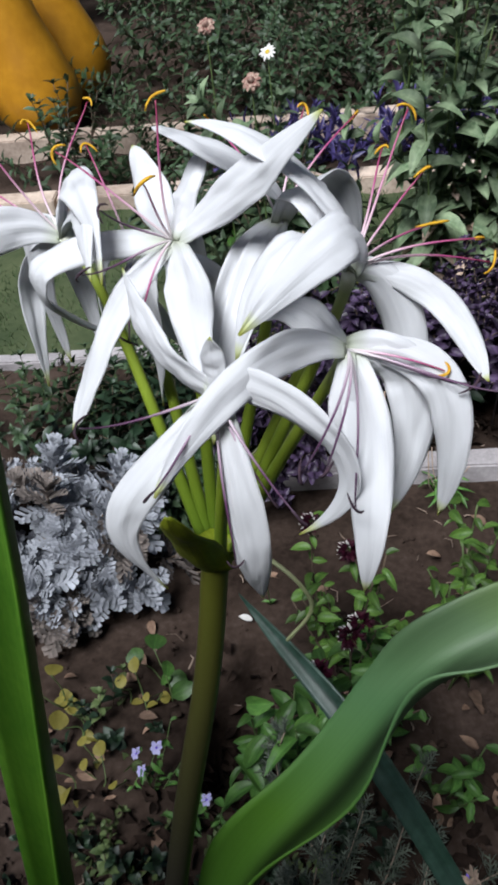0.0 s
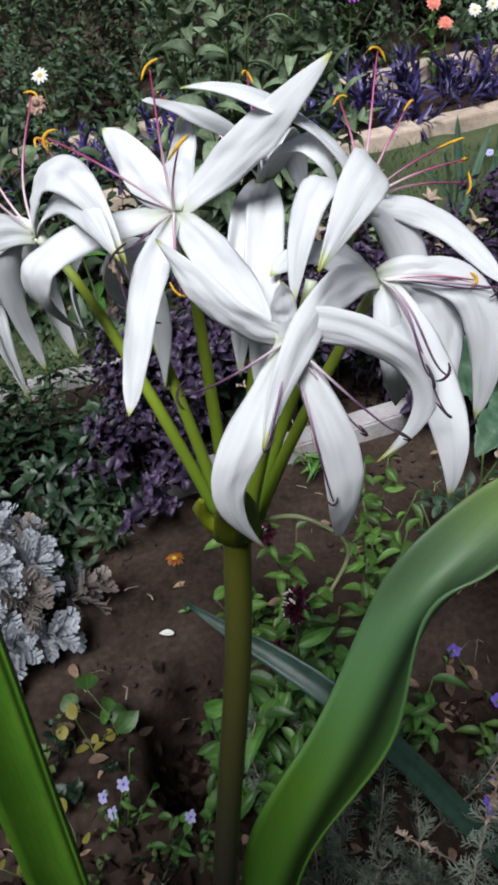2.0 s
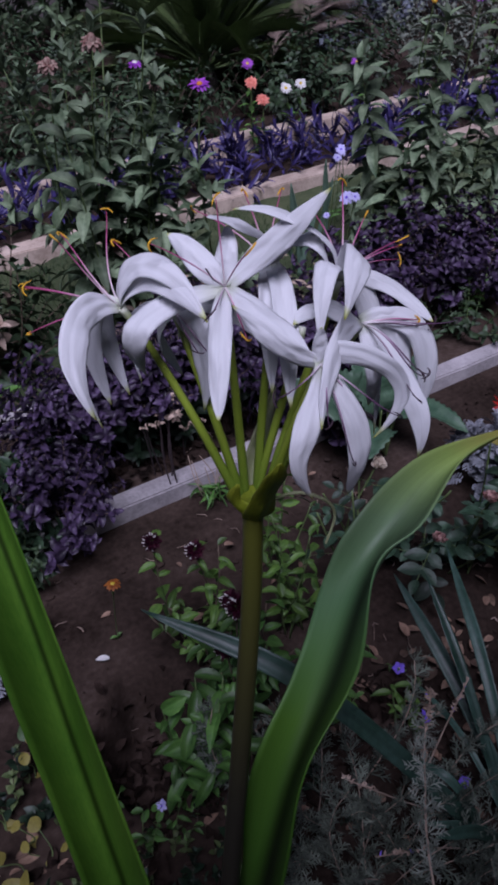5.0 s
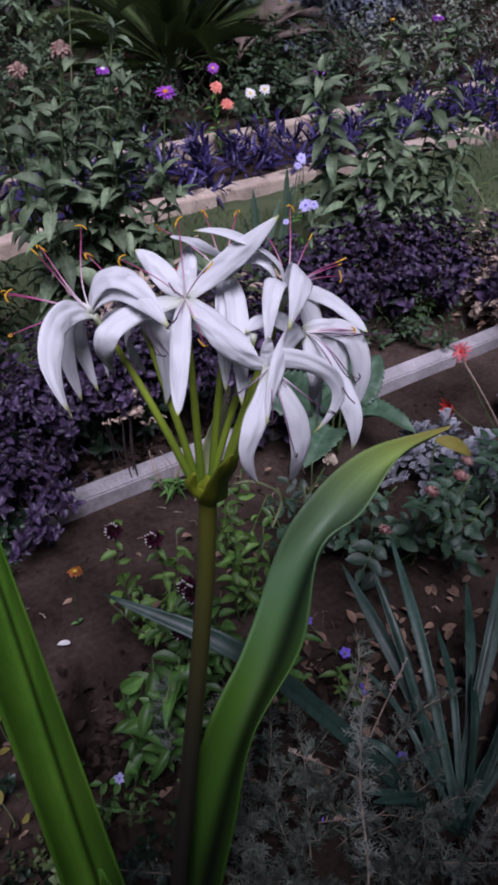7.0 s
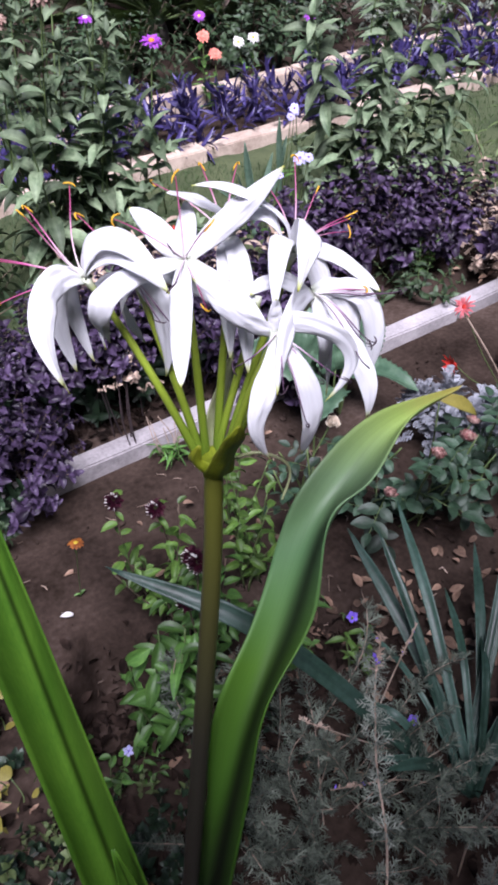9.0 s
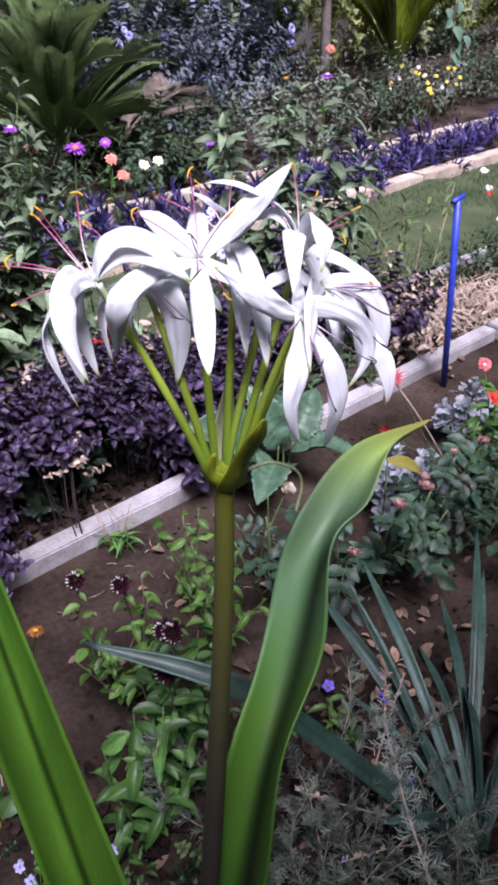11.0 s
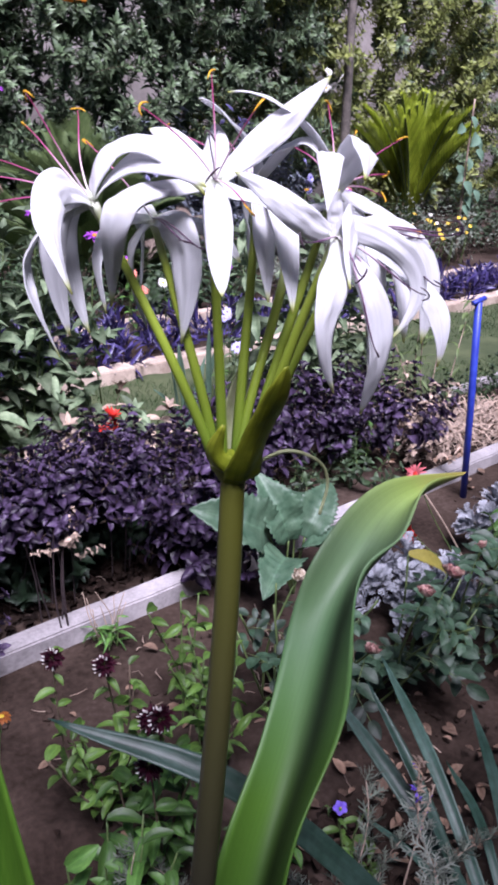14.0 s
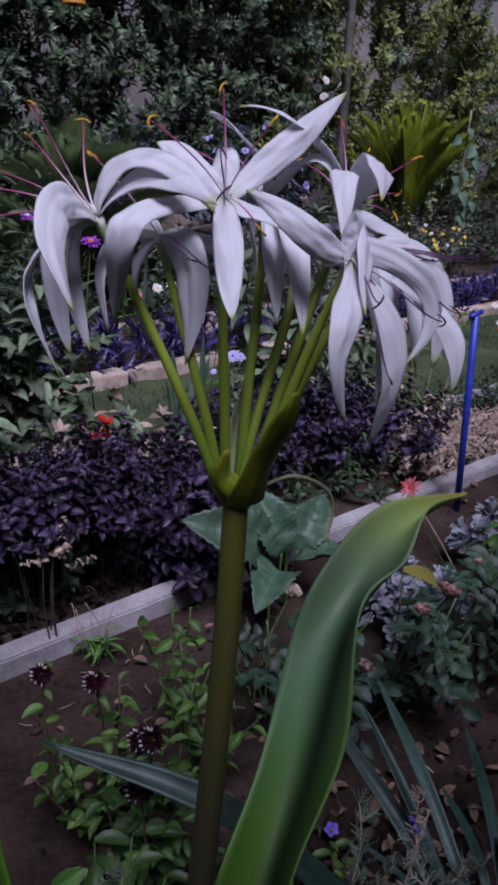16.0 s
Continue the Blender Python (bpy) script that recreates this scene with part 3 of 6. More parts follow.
# the outermost bloom over the folded leaf
flower((-0.017, 0.682, 1.148), (-0.75, -0.1, 0.5), [
    (0.027, (-0.047, 0.676, 1.176), (-0.097, 0.628, 1.168), (-0.08, 0.604, 1.099), (-0.49, 0.7, -0.52)), (0.022, (-0.067, 0.731, 1.122), (-0.068, 0.726, 1.096), (-0.055, 0.677, 1.033), (0.7, -0.72, 0.02)),
    (0.023, (-0.05, 0.7, 1.165), (-0.05, 0.7, 1.1), (-0.038, 0.69, 1.045), (-0.4, -0.88, 0.2)), (0.023, (-0.03, 0.72, 1.16), (-0.025, 0.72, 1.1), (-0.015, 0.7, 1.042), (-0.2, -0.95, 0.2)),
    (0.024, (-0.02, 0.688, 1.183), (0.012, 0.66, 1.223), (0.023, 0.595, 1.16), (-0.58, -0.14, 0.8)), (0.019, (0.002, 0.65, 1.178), (0.022, 0.592, 1.172))],
    [(-0.062, 0.69, 1.222, 0), (0.003, 0.735, 1.212, 0), (-0.085, 0.735, 1.165, 0), (-0.09, 0.7, 1.18, 0), (-0.04, 0.74, 1.2, 0), (-0.1, 0.68, 1.15, 0)], 1)
# the upper bloom
flower((0.06, 0.63, 1.166), (-0.35, -0.65, 0.65), [
    (0.022, (0.097, 0.62, 1.194), (0.112, 0.604, 1.214), (0.144, 0.596, 1.243), (-0.68, -0.63, 0.37)), (0.021, (0.061, 0.638, 1.186), (0.073, 0.64, 1.192), (0.08, 0.657, 1.208), (-0.53, -0.49, 0.69)),
    (0.023, (0.051, 0.64, 1.177), (0.041, 0.659, 1.2), (0.036, 0.684, 1.201), (-0.56, -0.63, 0.53)), (0.026, (-0.02, 0.664, 1.157), (-0.06, 0.584, 1.173), (0.001, 0.69, 1.064), (-0.74, -0.45, 0.5)),
    (0.021, (0.025, 0.583, 1.16), (0.013, 0.564, 1.12), (0.002, 0.547, 1.099), (-0.39, -0.57, 0.73)), (0.025, (0.073, 0.589, 1.157), (0.073, 0.557, 1.154), (0.081, 0.528, 1.139), (-0.05, -0.24, 0.97))],
    [(0.061, 0.638, 1.24, 0), (0.002, 0.642, 1.216, 0), (0.058, 0.579, 1.221, 0), (0.018, 0.58, 1.175, 1), (0.045, 0.57, 1.15, 0), (0.03, 0.6, 1.2, 1)], 2)
# the front bloom
flower((0.086, 0.524, 1.136), (-0.15, -0.8, 0.5), [
    (0.021, (0.063, 0.532, 1.14), (0.047, 0.543, 1.166), (0.039, 0.582, 1.176), (-0.71, -0.69, 0.14)), (0.0215, (0.047, 0.471, 1.112), (0.015, 0.479, 1.101), (0.051, 0.483, 1.038), (-0.39, -0.86, 0.33)),
    (0.021, (0.104, 0.468, 1.085), (0.095, 0.479, 1.055), (0.1, 0.499, 1.006), (-0.26, -0.97, -0.01)), (0.019, (0.075, 0.538, 1.155), (0.2, 0.478, 1.126), (0.123, 0.497, 1.061), (-0.41, -0.9, 0.14)),
    (0.013, (0.086, 0.5255, 1.147), (0.086, 0.526, 1.157), (0.086, 0.525, 1.168), (-0.2, -0.95, 0.2))],
    [(0.024, 0.496, 1.142, 1), (0.112, 0.49, 1.092, 1), (0.125, 0.47, 1.1, 1), (0.09, 0.48, 1.06, 1), (0.055, 0.47, 1.12, 1)], 3)
# the bloom beside it
flower((0.153, 0.559, 1.133), (0.45, -0.6, 0.6), [
    (0.025, (0.166, 0.534, 1.109), (0.156, 0.461, 1.1), (0.155, 0.474, 1.041), (-0.13, -0.58, 0.8)), (0.023, (0.2, 0.535, 1.118), (0.202, 0.525, 1.042)),
    (0.024, (0.126, 0.577, 1.152), (0.097, 0.58, 1.139)), (0.027, (0.185, 0.55, 1.145), (0.2, 0.545, 1.1), (0.173, 0.522, 1.046), (-0.1, -0.95, 0.25)),
    (0.021, (0.127, 0.543, 1.161), (0.086, 0.514, 1.148), (0.056, 0.48, 1.11), (-0.35, 0.7, -0.62)), (0.018, (0.152, 0.535, 1.1), (0.16, 0.55, 1.046))],
    [(0.135, 0.455, 1.145, 1), (0.125, 0.45, 1.15, 1), (0.15, 0.476, 1.102, 1), (0.212, 0.534, 1.126, 1), (0.2, 0.54, 1.13, 0), (0.23, 0.52, 1.13, 1)], 4)
# the rear bloom with a folded-over tepal
flower((0.158, 0.6, 1.156), (0.4, -0.1, 0.9), [
    (0.027, (0.171, 0.585, 1.2), (0.153, 0.556, 1.208), (0.101, 0.515, 1.175), (-0.5, 0.29, -0.82)), (0.0175, (0.212, 0.606, 1.152), (0.217, 0.566, 1.13), (0.224, 0.545, 1.118), (-0.14, -0.58, 0.81)),
    (0.0185, (0.164, 0.601, 1.201), (0.105, 0.616, 1.237), (0.075, 0.636, 1.229), (0.1, -0.2, 0.95)), (0.022, (0.137, 0.587, 1.2), (0.108, 0.556, 1.204), (0.096, 0.541, 1.142), (-0.62, -0.65, 0.4)),
    (0.023, (0.19, 0.6, 1.16), (0.205, 0.58, 1.09), (0.178, 0.56, 1.0), (0.0, -0.97, 0.15))],
    [(0.191, 0.643, 1.224, 0), (0.196, 0.614, 1.202, 0), (0.192, 0.56, 1.2, 0), (0.235, 0.61, 1.15, 0), (0.183, 0.68, 1.19, 0), (0.225, 0.6, 1.17, 0)], 5)
# the back bloom
flower((0.12, 0.655, 1.16), (0.15, 0.55, 0.8), [
    (0.0165, (0.149, 0.652, 1.186), (0.046, 0.639, 1.232), (0.059, 0.648, 1.223), (-0.1, -0.3, 0.93)), (0.019, (0.118, 0.645, 1.15), (0.137, 0.65, 1.12)),
    (0.022, (0.135, 0.615, 1.198), (0.15, 0.6, 1.165)), (0.021, (0.1, 0.625, 1.165), (0.085, 0.6, 1.13), (0.073, 0.579, 1.08), (-0.35, -0.9, 0.2)),
    (0.022, (0.115, 0.62, 1.165), (0.088, 0.575, 1.135), (0.077, 0.555, 1.076), (-0.3, -0.92, 0.2)), (0.021, (0.16, 0.71, 1.16), (0.17, 0.72, 1.08))],
    [(0.14, 0.73, 1.2, 0), (0.17, 0.71, 1.2, 0), (0.08, 0.72, 1.2, 0)], 6)
# the low back bloom
flower((0.028, 0.668, 1.135), (-0.2, 0.4, 0.7), [
    (0.029, (0.036, 0.64, 1.12), (0.034, 0.638, 1.041)), (0.019, (0.02, 0.69, 1.1), (0.045, 0.71, 1.035)),
    (0.02, (0.05, 0.72, 1.13), (0.06, 0.74, 1.06)), (0.019, (0.0, 0.7, 1.12), (-0.005, 0.69, 1.06)), (0.019, (0.07, 0.66, 1.13), (0.095, 0.64, 1.1))],
    [(0.03, 0.6, 1.12, 1), (0.02, 0.61, 1.125, 1), (0.0, 0.72, 1.19, 0)], 7)
# a bare pedicel behind
lily_part("pedicel", tube(bezier(UMBEL + (0.008, 0.006, 0), (0.09, 0.615, 1.0), (0.125, 0.62, 1.06), (0.14, 0.63, 1.1), 16), 0.0042, 8), PEDICEL)
# drooping thread at the foot of the umbel
lily_part("bracteole", tube(smooth_path([UMBEL + (0.016, -0.004, 0.0), (0.1, 0.575, 0.95), (0.122, 0.558, 0.94), (0.128, 0.552, 0.92), (0.11, 0.542, 0.9)], 24), np.linspace(0.0019, 0.0014, 24), 6), BRACT, label="pale dry hanging thread")

# spathe bracts and the cup at the foot of the umbel
lily_part("spathe", blade(smooth_path([UMBEL + (-0.003, -0.018, -0.004), UMBEL + (-0.006, -0.027, 0.016), UMBEL + (-0.008, -0.046, 0.056), (0.049, 0.534, 1.026), (0.048, 0.528, 1.046)], 24), lambda v: 0.037 * min(1, 0.85 + 0.8 * v) * (1 - 0.45 * v - 0.5 * v**3.5) + 0.001, (0.1, 0.85, 0.45), 0.16, 0.001, 11, 0.12, 0, 2, 0, 0.15), SPATHE, label="yellow-green papery spathe bract folded lengthwise")
lily_part("spathe", blade(smooth_path([UMBEL + (0.012, -0.008, -0.004), UMBEL + (-0.012, -0.012, 0.002), UMBEL + (-0.026, -0.006, 0.02), (0.037, 0.585, 0.985)], 16), lambda v: 0.024 * (1 - v**2.2) + 0.002, (0.5, 0.6, 0.6), 0.3, 0.001, 7, 0.12, 0, 5, 0, 0.15), SPATHE, label="olive spathe bract bent outwards")
lily_part("spathe", blade(smooth_path([UMBEL + (0.008, 0.012, 0.0), UMBEL + (0.022, 0.03, 0.03), (0.137, 0.676, 1.007)], 16), lambda v: 0.024 * min(1, 0.4 + 1.4 * v) * (1 - v**2.6) + 0.002, (-0.4, -0.8, 0.2), 0.4, 0.001, 7), BRACT, label="pale green translucent inner bract")
cup = [(0.0112, -0.011), (0.013, -0.009), (0.0155, -0.004), (0.0188, 0.003), (0.0192, 0.008), (0.0155, 0.009), (0.008, 0.01), (0.0005, 0.009)]
cv, cf, cu = [], [], []
for i, (rad, z) in enumerate(cup):
    for k in range(20):
        w = 2 * math.pi * k / 20
        rr = rad * (1 + 0.07 * math.sin(3 * w + 1) * (i > 1))
        cv.append(UMBEL + (rr * math.cos(w), rr * math.sin(w), z + (0.003 * math.sin(2 * w) if 2 < i < 6 else 0)))
        cu.append((k / 20, i / 7))
for i in range(7):
    cf += [(i * 20 + k, i * 20 + (k + 1) % 20, i * 20 + 20 + (k + 1) % 20, i * 20 + 20 + k) for k in range(20)]
lily_part("umbel_base", (cv, cf, cu), SPATHE)

# leaves
TIP = (0.572, 0.692, 0.757)
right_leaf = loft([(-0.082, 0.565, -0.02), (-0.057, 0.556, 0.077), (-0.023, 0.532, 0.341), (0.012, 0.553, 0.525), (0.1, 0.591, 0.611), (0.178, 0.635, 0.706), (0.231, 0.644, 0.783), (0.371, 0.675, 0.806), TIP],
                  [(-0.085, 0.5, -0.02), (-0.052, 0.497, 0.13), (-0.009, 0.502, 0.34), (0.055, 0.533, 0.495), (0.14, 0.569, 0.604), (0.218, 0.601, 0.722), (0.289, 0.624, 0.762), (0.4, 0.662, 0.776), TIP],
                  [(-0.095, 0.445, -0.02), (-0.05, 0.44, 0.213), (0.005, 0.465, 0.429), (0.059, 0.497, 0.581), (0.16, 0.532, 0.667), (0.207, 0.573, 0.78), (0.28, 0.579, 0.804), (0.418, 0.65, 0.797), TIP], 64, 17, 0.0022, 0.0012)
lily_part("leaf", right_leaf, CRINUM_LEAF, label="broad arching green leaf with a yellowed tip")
left_leaf = loft([(-0.2, 0.45, -0.02), (-0.222, 0.5, 0.18), (-0.219, 0.57, 0.4), (-0.217, 0.638, 0.6), (-0.216, 0.7, 0.8), (-0.21, 0.8, 1.02), (-0.185, 0.9, 1.2)],
                 [(-0.17, 0.44, -0.02), (-0.178, 0.51, 0.18), (-0.176, 0.59, 0.4), (-0.172, 0.665, 0.6), (-0.168, 0.74, 0.8), (-0.17, 0.83, 1.02), (-0.18, 0.91, 1.2)],
                 [(-0.14, 0.37, -0.02), (-0.152, 0.4, 0.18), (-0.153, 0.483, 0.4), (-0.153, 0.586, 0.6), (-0.153, 0.69, 0.8), (-0.158, 0.79, 1.02), (-0.175, 0.9, 1.2)], 48, 17, 0.0022)
lily_part("leaf", left_leaf, CRINUM_LEAF_B, label="broad folded bright green leaf")
shoot = smooth_path([(-0.15, 0.43, 0.0), (-0.17, 0.45, 0.25), (-0.178, 0.485, 0.5)], 16)
lily_part("leaf", blade(shoot, lambda v: 0.034 * (1 - max(0, (v - 0.5) / 0.5) ** 2) + 0.003, (-0.2, -0.9, 0.3), 0.3, 0.002, 7), CRINUM_LEAF_B, label="short young green leaf with a scorched tip")
SHOOT = along(material("young_crinum_leaf", (0.05, 0.12, 0.01), (0.1, 0.2, 0.02), 0.42, 10, 0.15), [(0.0, (0.05, 0.13, 0.01)), (0.7, (0.09, 0.2, 0.015)), (0.86, (0.4, 0.3, 0.03)), (1.0, (0.12, 0.06, 0.03))])
lily_part("leaf", blade(smooth_path([(-0.13, 0.45, 0.0), (-0.145, 0.47, 0.15), (-0.14, 0.5, 0.29)], 16), lambda v: 0.03 * (1 - max(0, (v - 0.4) / 0.6) ** 1.7) + 0.002, (0.2, -0.9, 0.3), 0.5, 0.002, 7, 0.2), SHOOT, label="short young leaf with a yellow scorched tip")


# ---- plant helpers ----
def bar_and_leaves(stem_path, radius, sides=5):
    s = Soup()
    v, f, uv = tube(stem_path, radius, sides)
    s.add(v, f, uv, 0)
    return s


def sprig_mesh(name, length, nodes, whorl, leaf, size0, size1, spread, mats, seed, bend=0.15, radius=0.002, start=0.2, droop=0.0, tuft=4, turn=90):
    """A stem along +z with leaves in whorls, as mesh data. mats: stem and leaf."""
    r = random.Random(seed)
    bx, by = r.uniform(-bend, bend) * length, r.uniform(-bend, bend) * length
    path = bezier((0, 0, 0), (0, 0, length * 0.35), (bx * 0.5, by * 0.5, length * 0.7), (bx, by, length), 8)
    s = bar_and_leaves(path, np.linspace(radius, radius * 0.5, 8))
    for i in range(nodes):
        v = start + (1 - start) * i / max(1, nodes - 1)
        p = path[0] * 0
        u = v * 7
        k = min(int(u), 6)
        p = path[k] + (path[k + 1] - path[k]) * (u - k)
        base = radians(turn) * i + r.uniform(-0.35, 0.35)
        for w in range(whorl):
            a = base + 2 * math.pi * w / whorl + r.uniform(-0.2, 0.2)
            el = spread * (1 - 0.35 * v) + r.uniform(-0.25, 0.25) + droop
            way = (math.cos(a) * math.sin(el), math.sin(a) * math.sin(el), math.cos(el))
            size = (size0 + (size1 - size0) * v) * r.uniform(0.8, 1.2)
            face = (-math.cos(a) * math.cos(el) + r.uniform(-0.4, 0.4), -math.sin(a) * math.cos(el) + r.uniform(-0.4, 0.4), math.sin(el) + 0.2)
            stamp(s, leaf, aim(p, way, face, size), 1)
    for i in range(tuft):
        a = i * 2.4
        stamp(s, leaf, aim(path[-1], (0.5 * math.cos(a), 0.5 * math.sin(a), 1), (-math.cos(a), -math.sin(a), 0.5), size1 * 0.7), 1)
    ob = s.put(name, mats)
    me = ob.data
    bpy.data.objects.remove(ob)
    return me


def stalk(parent, foot, top, mat, radius=0.0025, bow=0.03, seed=0, name="stem"):
    """A stem between two places given in the parent's space."""
    r = random.Random(seed)
    foot, top = np.asarray(foot, dtype=float), np.asarray(top, dtype=float)
    mid = (foot + top) / 2 + np.array((r.uniform(-bow, bow), r.uniform(-bow, bow), 0))
    path = smooth_path([foot, mid, top], 12)
    put(name, *tube(path, np.linspace(radius, radius * 0.7, 12), 6)[:2], mat, parent)
    return path


def dome_bush(name, place, half, height, count, meshes, label, category, seed, piece="sprig", low=0.0, inner=0.6, scale=(0.8, 1.2), group="", up=0.6):
    """A bush of sprigs that fill a dome; half: its half widths in x and y."""
    r = random.Random(seed)
    t = thing(name, place, label, category, group)
    for i in range(count):
        while True:
            x, y, z = r.uniform(-1, 1), r.uniform(-1, 1), r.uniform(0, 1)
            if x * x + y * y + z * z < 1:
                break
        k = inner
        p = Vector((x * half[0] * k, y * half[1] * k, low + z * (height - low) * 0.6))
        way = Vector((x + r.uniform(-0.4, 0.4), y + r.uniform(-0.4, 0.4), up + 0.8 * z)).normalized()
        q = Vector((0, 0, 1)).rotation_difference(way).to_matrix().to_4x4()
        s = r.uniform(*scale)
        share(piece, r.choice(meshes), Matrix.Translation(p) @ q @ Matrix.Rotation(r.uniform(0, 6.28), 4, "Z") @ Matrix.Scale(s, 4), t)["kind"] = "stuff"
    if low > 0.1:
        for i in range(4):
            x, y = r.uniform(-0.7, 0.7) * half[0], r.uniform(0.0, 0.9) * half[1]
            stalk(t, (x * 0.6, y, -0.01), (x, y * 1.2, low + 0.1), BASIL_STEM, 0.0022, 0.03, seed * 20 + i)
    return t


def head_mesh(name, petals, length, width, cup, centre_r, mats, rows=1, seed=0, heart=0.4, notch=0.0):
    """A flower head facing +z. mats: petal and centre."""
    r = random.Random(seed)
    s = Soup()
    for row in range(rows):
        n = max(4, petals - 2 * row)
        for i in range(n):
            a = 2 * math.pi * (i + 0.5 * row) / n + r.uniform(-0.12, 0.12)
            l = length * (1 - 0.22 * row) * r.uniform(0.85, 1.1)
            c = cup + 0.35 * row + r.uniform(-0.15, 0.15)
            path = [((centre_r * 0.6 + l * v * math.cos(c - 0.5 * v)) * math.cos(a), (centre_r * 0.6 + l * v * math.cos(c - 0.5 * v)) * math.sin(a), l * v * math.sin(c - 0.35 * v)) for v in np.linspace(0, 1, 5)]
            g = blade(path, lambda v: max(width * math.sin(math.pi * min(1, 0.2 + 0.72 * v)) ** 0.6 * (1 if v < 0.95 else 0.6), 0.0004), (-math.cos(a) * math.sin(c), -math.sin(a) * math.sin(c), math.cos(c)), 0.12, 0, 3)
            s.add(*g, 0)
    dome = []
    faces = []
    for i in range(3):
        el = i * 0.55
        for k in range(8):
            a = k * math.pi / 4
            dome.append((centre_r * math.cos(el) * math.cos(a), centre_r * math.cos(el) * math.sin(a), heart * centre_r * math.sin(el) + 0.001))
    for i in range(2):
        faces += [(i * 8 + k, i * 8 + (k + 1) % 8, i * 8 + 8 + (k + 1) % 8, i * 8 + 8 + k) for k in range(8)]
    faces.append(tuple(range(16, 24)))
    s.add(dome, faces, None, 1)
    ob = s.put(name, mats)
    me = ob.data
    bpy.data.objects.remove(ob)
    return me


def flowering_stalk(parent, at, foot, top, head, face, mat, size=1.0, radius=0.0025, seed=0, leaves=None, leaf_n=0, leaf_size=1.0, piece="flower_head"):
    at = np.asarray(at)
    path = stalk(parent, np.asarray(foot) - at, np.asarray(top) - at, mat, radius, 0.02, seed)
    q = Vector((0, 0, 1)).rotation_difference(Vector(face).normalized()).to_matrix().to_4x4()
    share(piece, head, Matrix.Translation(path[-1]) @ q @ Matrix.Rotation(seed * 1.3, 4, "Z") @ Matrix.Scale(size, 4), parent)
    r = random.Random(seed + 50)
    for i in range(leaf_n):
        v = 0.15 + 0.7 * (i // 2) / max(1, leaf_n // 2)
        p = path[int(v * 11)]
        a = (i % 2) * math.pi + (i // 2) * 1.4 + r.uniform(-0.3, 0.3)
        share("leaf", r.choice(leaves), aim(p, (math.cos(a), math.sin(a), r.uniform(0.1, 0.7)), (0, 0, 1), leaf_size * r.uniform(0.7, 1.2) * (1.1 - 0.4 * v)), parent)
    return path


def leaf_set(prefix, length, width, mat, curl=0.2, fold=0.2, n=6, across=5, k=3, tip=1.0):
    return [mesh_of("leaf", ovate(length * (0.85 + 0.15 * i), width * (1.05 - 0.1 * i), curl * (0.6 + 0.5 * i), fold, n, across, tip), mat) for i in range(k)]


# ---- silver dusty miller ----
def lobed_leaf(length=0.09):
    """A grey leaf cut into rounded lobes."""
    s = Soup()
    spine = [(0, length * v, 0.15 * length * math.sin(2.5 * v)) for v in np.linspace(0, 1, 6)]
    s.add(*blade(spine, lambda v: 0.012 * (1 - 0.4 * v) + 0.003, (0, 0, 1), 0.15, 0, 3))
    for i in range(1, 6):
        p = spine[i]
        for side in (-1, 1):
            l = length * (0.34 - 0.03 * abs(i - 3)) * (0.6 if i == 5 else 1)
            way = np.array((side * 0.85, 0.5 + 0.1 * i, 0.25))
            path = [np.array(p) + way * l * v for v in np.linspace(0, 1, 4)]
            s.add(*blade(path, lambda v: 0.016 * (0.45 + 0.9 * v - 0.55 * v**4), (0, 0, 1), 0.2, 0, 3))
    return np.concatenate(s.v), s.f, np.concatenate(s.uv)


LOBED = lobed_leaf()


def rosette_mesh(mat, seed):
    r = random.Random(seed)
    s = bar_and_leaves(bezier((0, 0, 0), (0, 0, 0.03), (0.01, 0, 0.06), (0.01, 0.01, 0.09), 6), 0.003)
    for i in range(11):
        a, el = i * 2.4, 1.45 - 0.09 * i
        way = (math.cos(a) * math.sin(el), math.sin(a) * math.sin(el), math.cos(el))
        face = (-math.cos(a) * math.cos(el), -math.sin(a) * math.cos(el), math.sin(el))
        stamp(s, LOBED, aim((0.008, 0.006, 0.03 + 0.006 * i), way, face, r.uniform(0.75, 1.1) * (1 - 0.035 * i)), 1)
    ob = s.put("rosette", [STEM_BROWN, mat])
    me = ob.data
    bpy.data.objects.remove(ob)
    return me


SILVER = [rosette_mesh(DUSTY, i) for i in range(3)]
WITHERED = [rosette_mesh(DUSTY_DRY, 9)]
dome_bush("dusty_miller", (-0.42, 1.38, 0.0), (0.28, 0.22), 0.36, 84, SILVER + WITHERED, "silvery grey dusty miller plant with felted lobed leaves", "plant", 3, "rosette", 0.0, 0.85, (0.58, 0.88), "dusty millers")
dome_bush("dusty_miller", (-0.42, 1.22, 0.0), (0.16, 0.1), 0.13, 16, WITHERED + SILVER[:1], "low greyish dusty miller with drying lower leaves", "plant", 4, "rosette", 0.0, 0.9, (0.6, 0.9), "dusty millers")
dome_bush("dusty_miller", (1.12, 1.14, 0.0), (0.19, 0.12), 0.2, 54, SILVER, "silvery grey dusty miller plant behind the roses", "plant", 5, "rosette", 0.06, 0.85, (0.42, 0.65), "dusty millers")
dome_bush("dusty_miller", (1.62, 1.22, 0.0), (0.1, 0.08), 0.2, 12, SILVER, "small silver dusty miller beside the red flowers", "plant", 6, "rosette", 0.05, 0.85, (0.5, 0.7), "dusty millers")

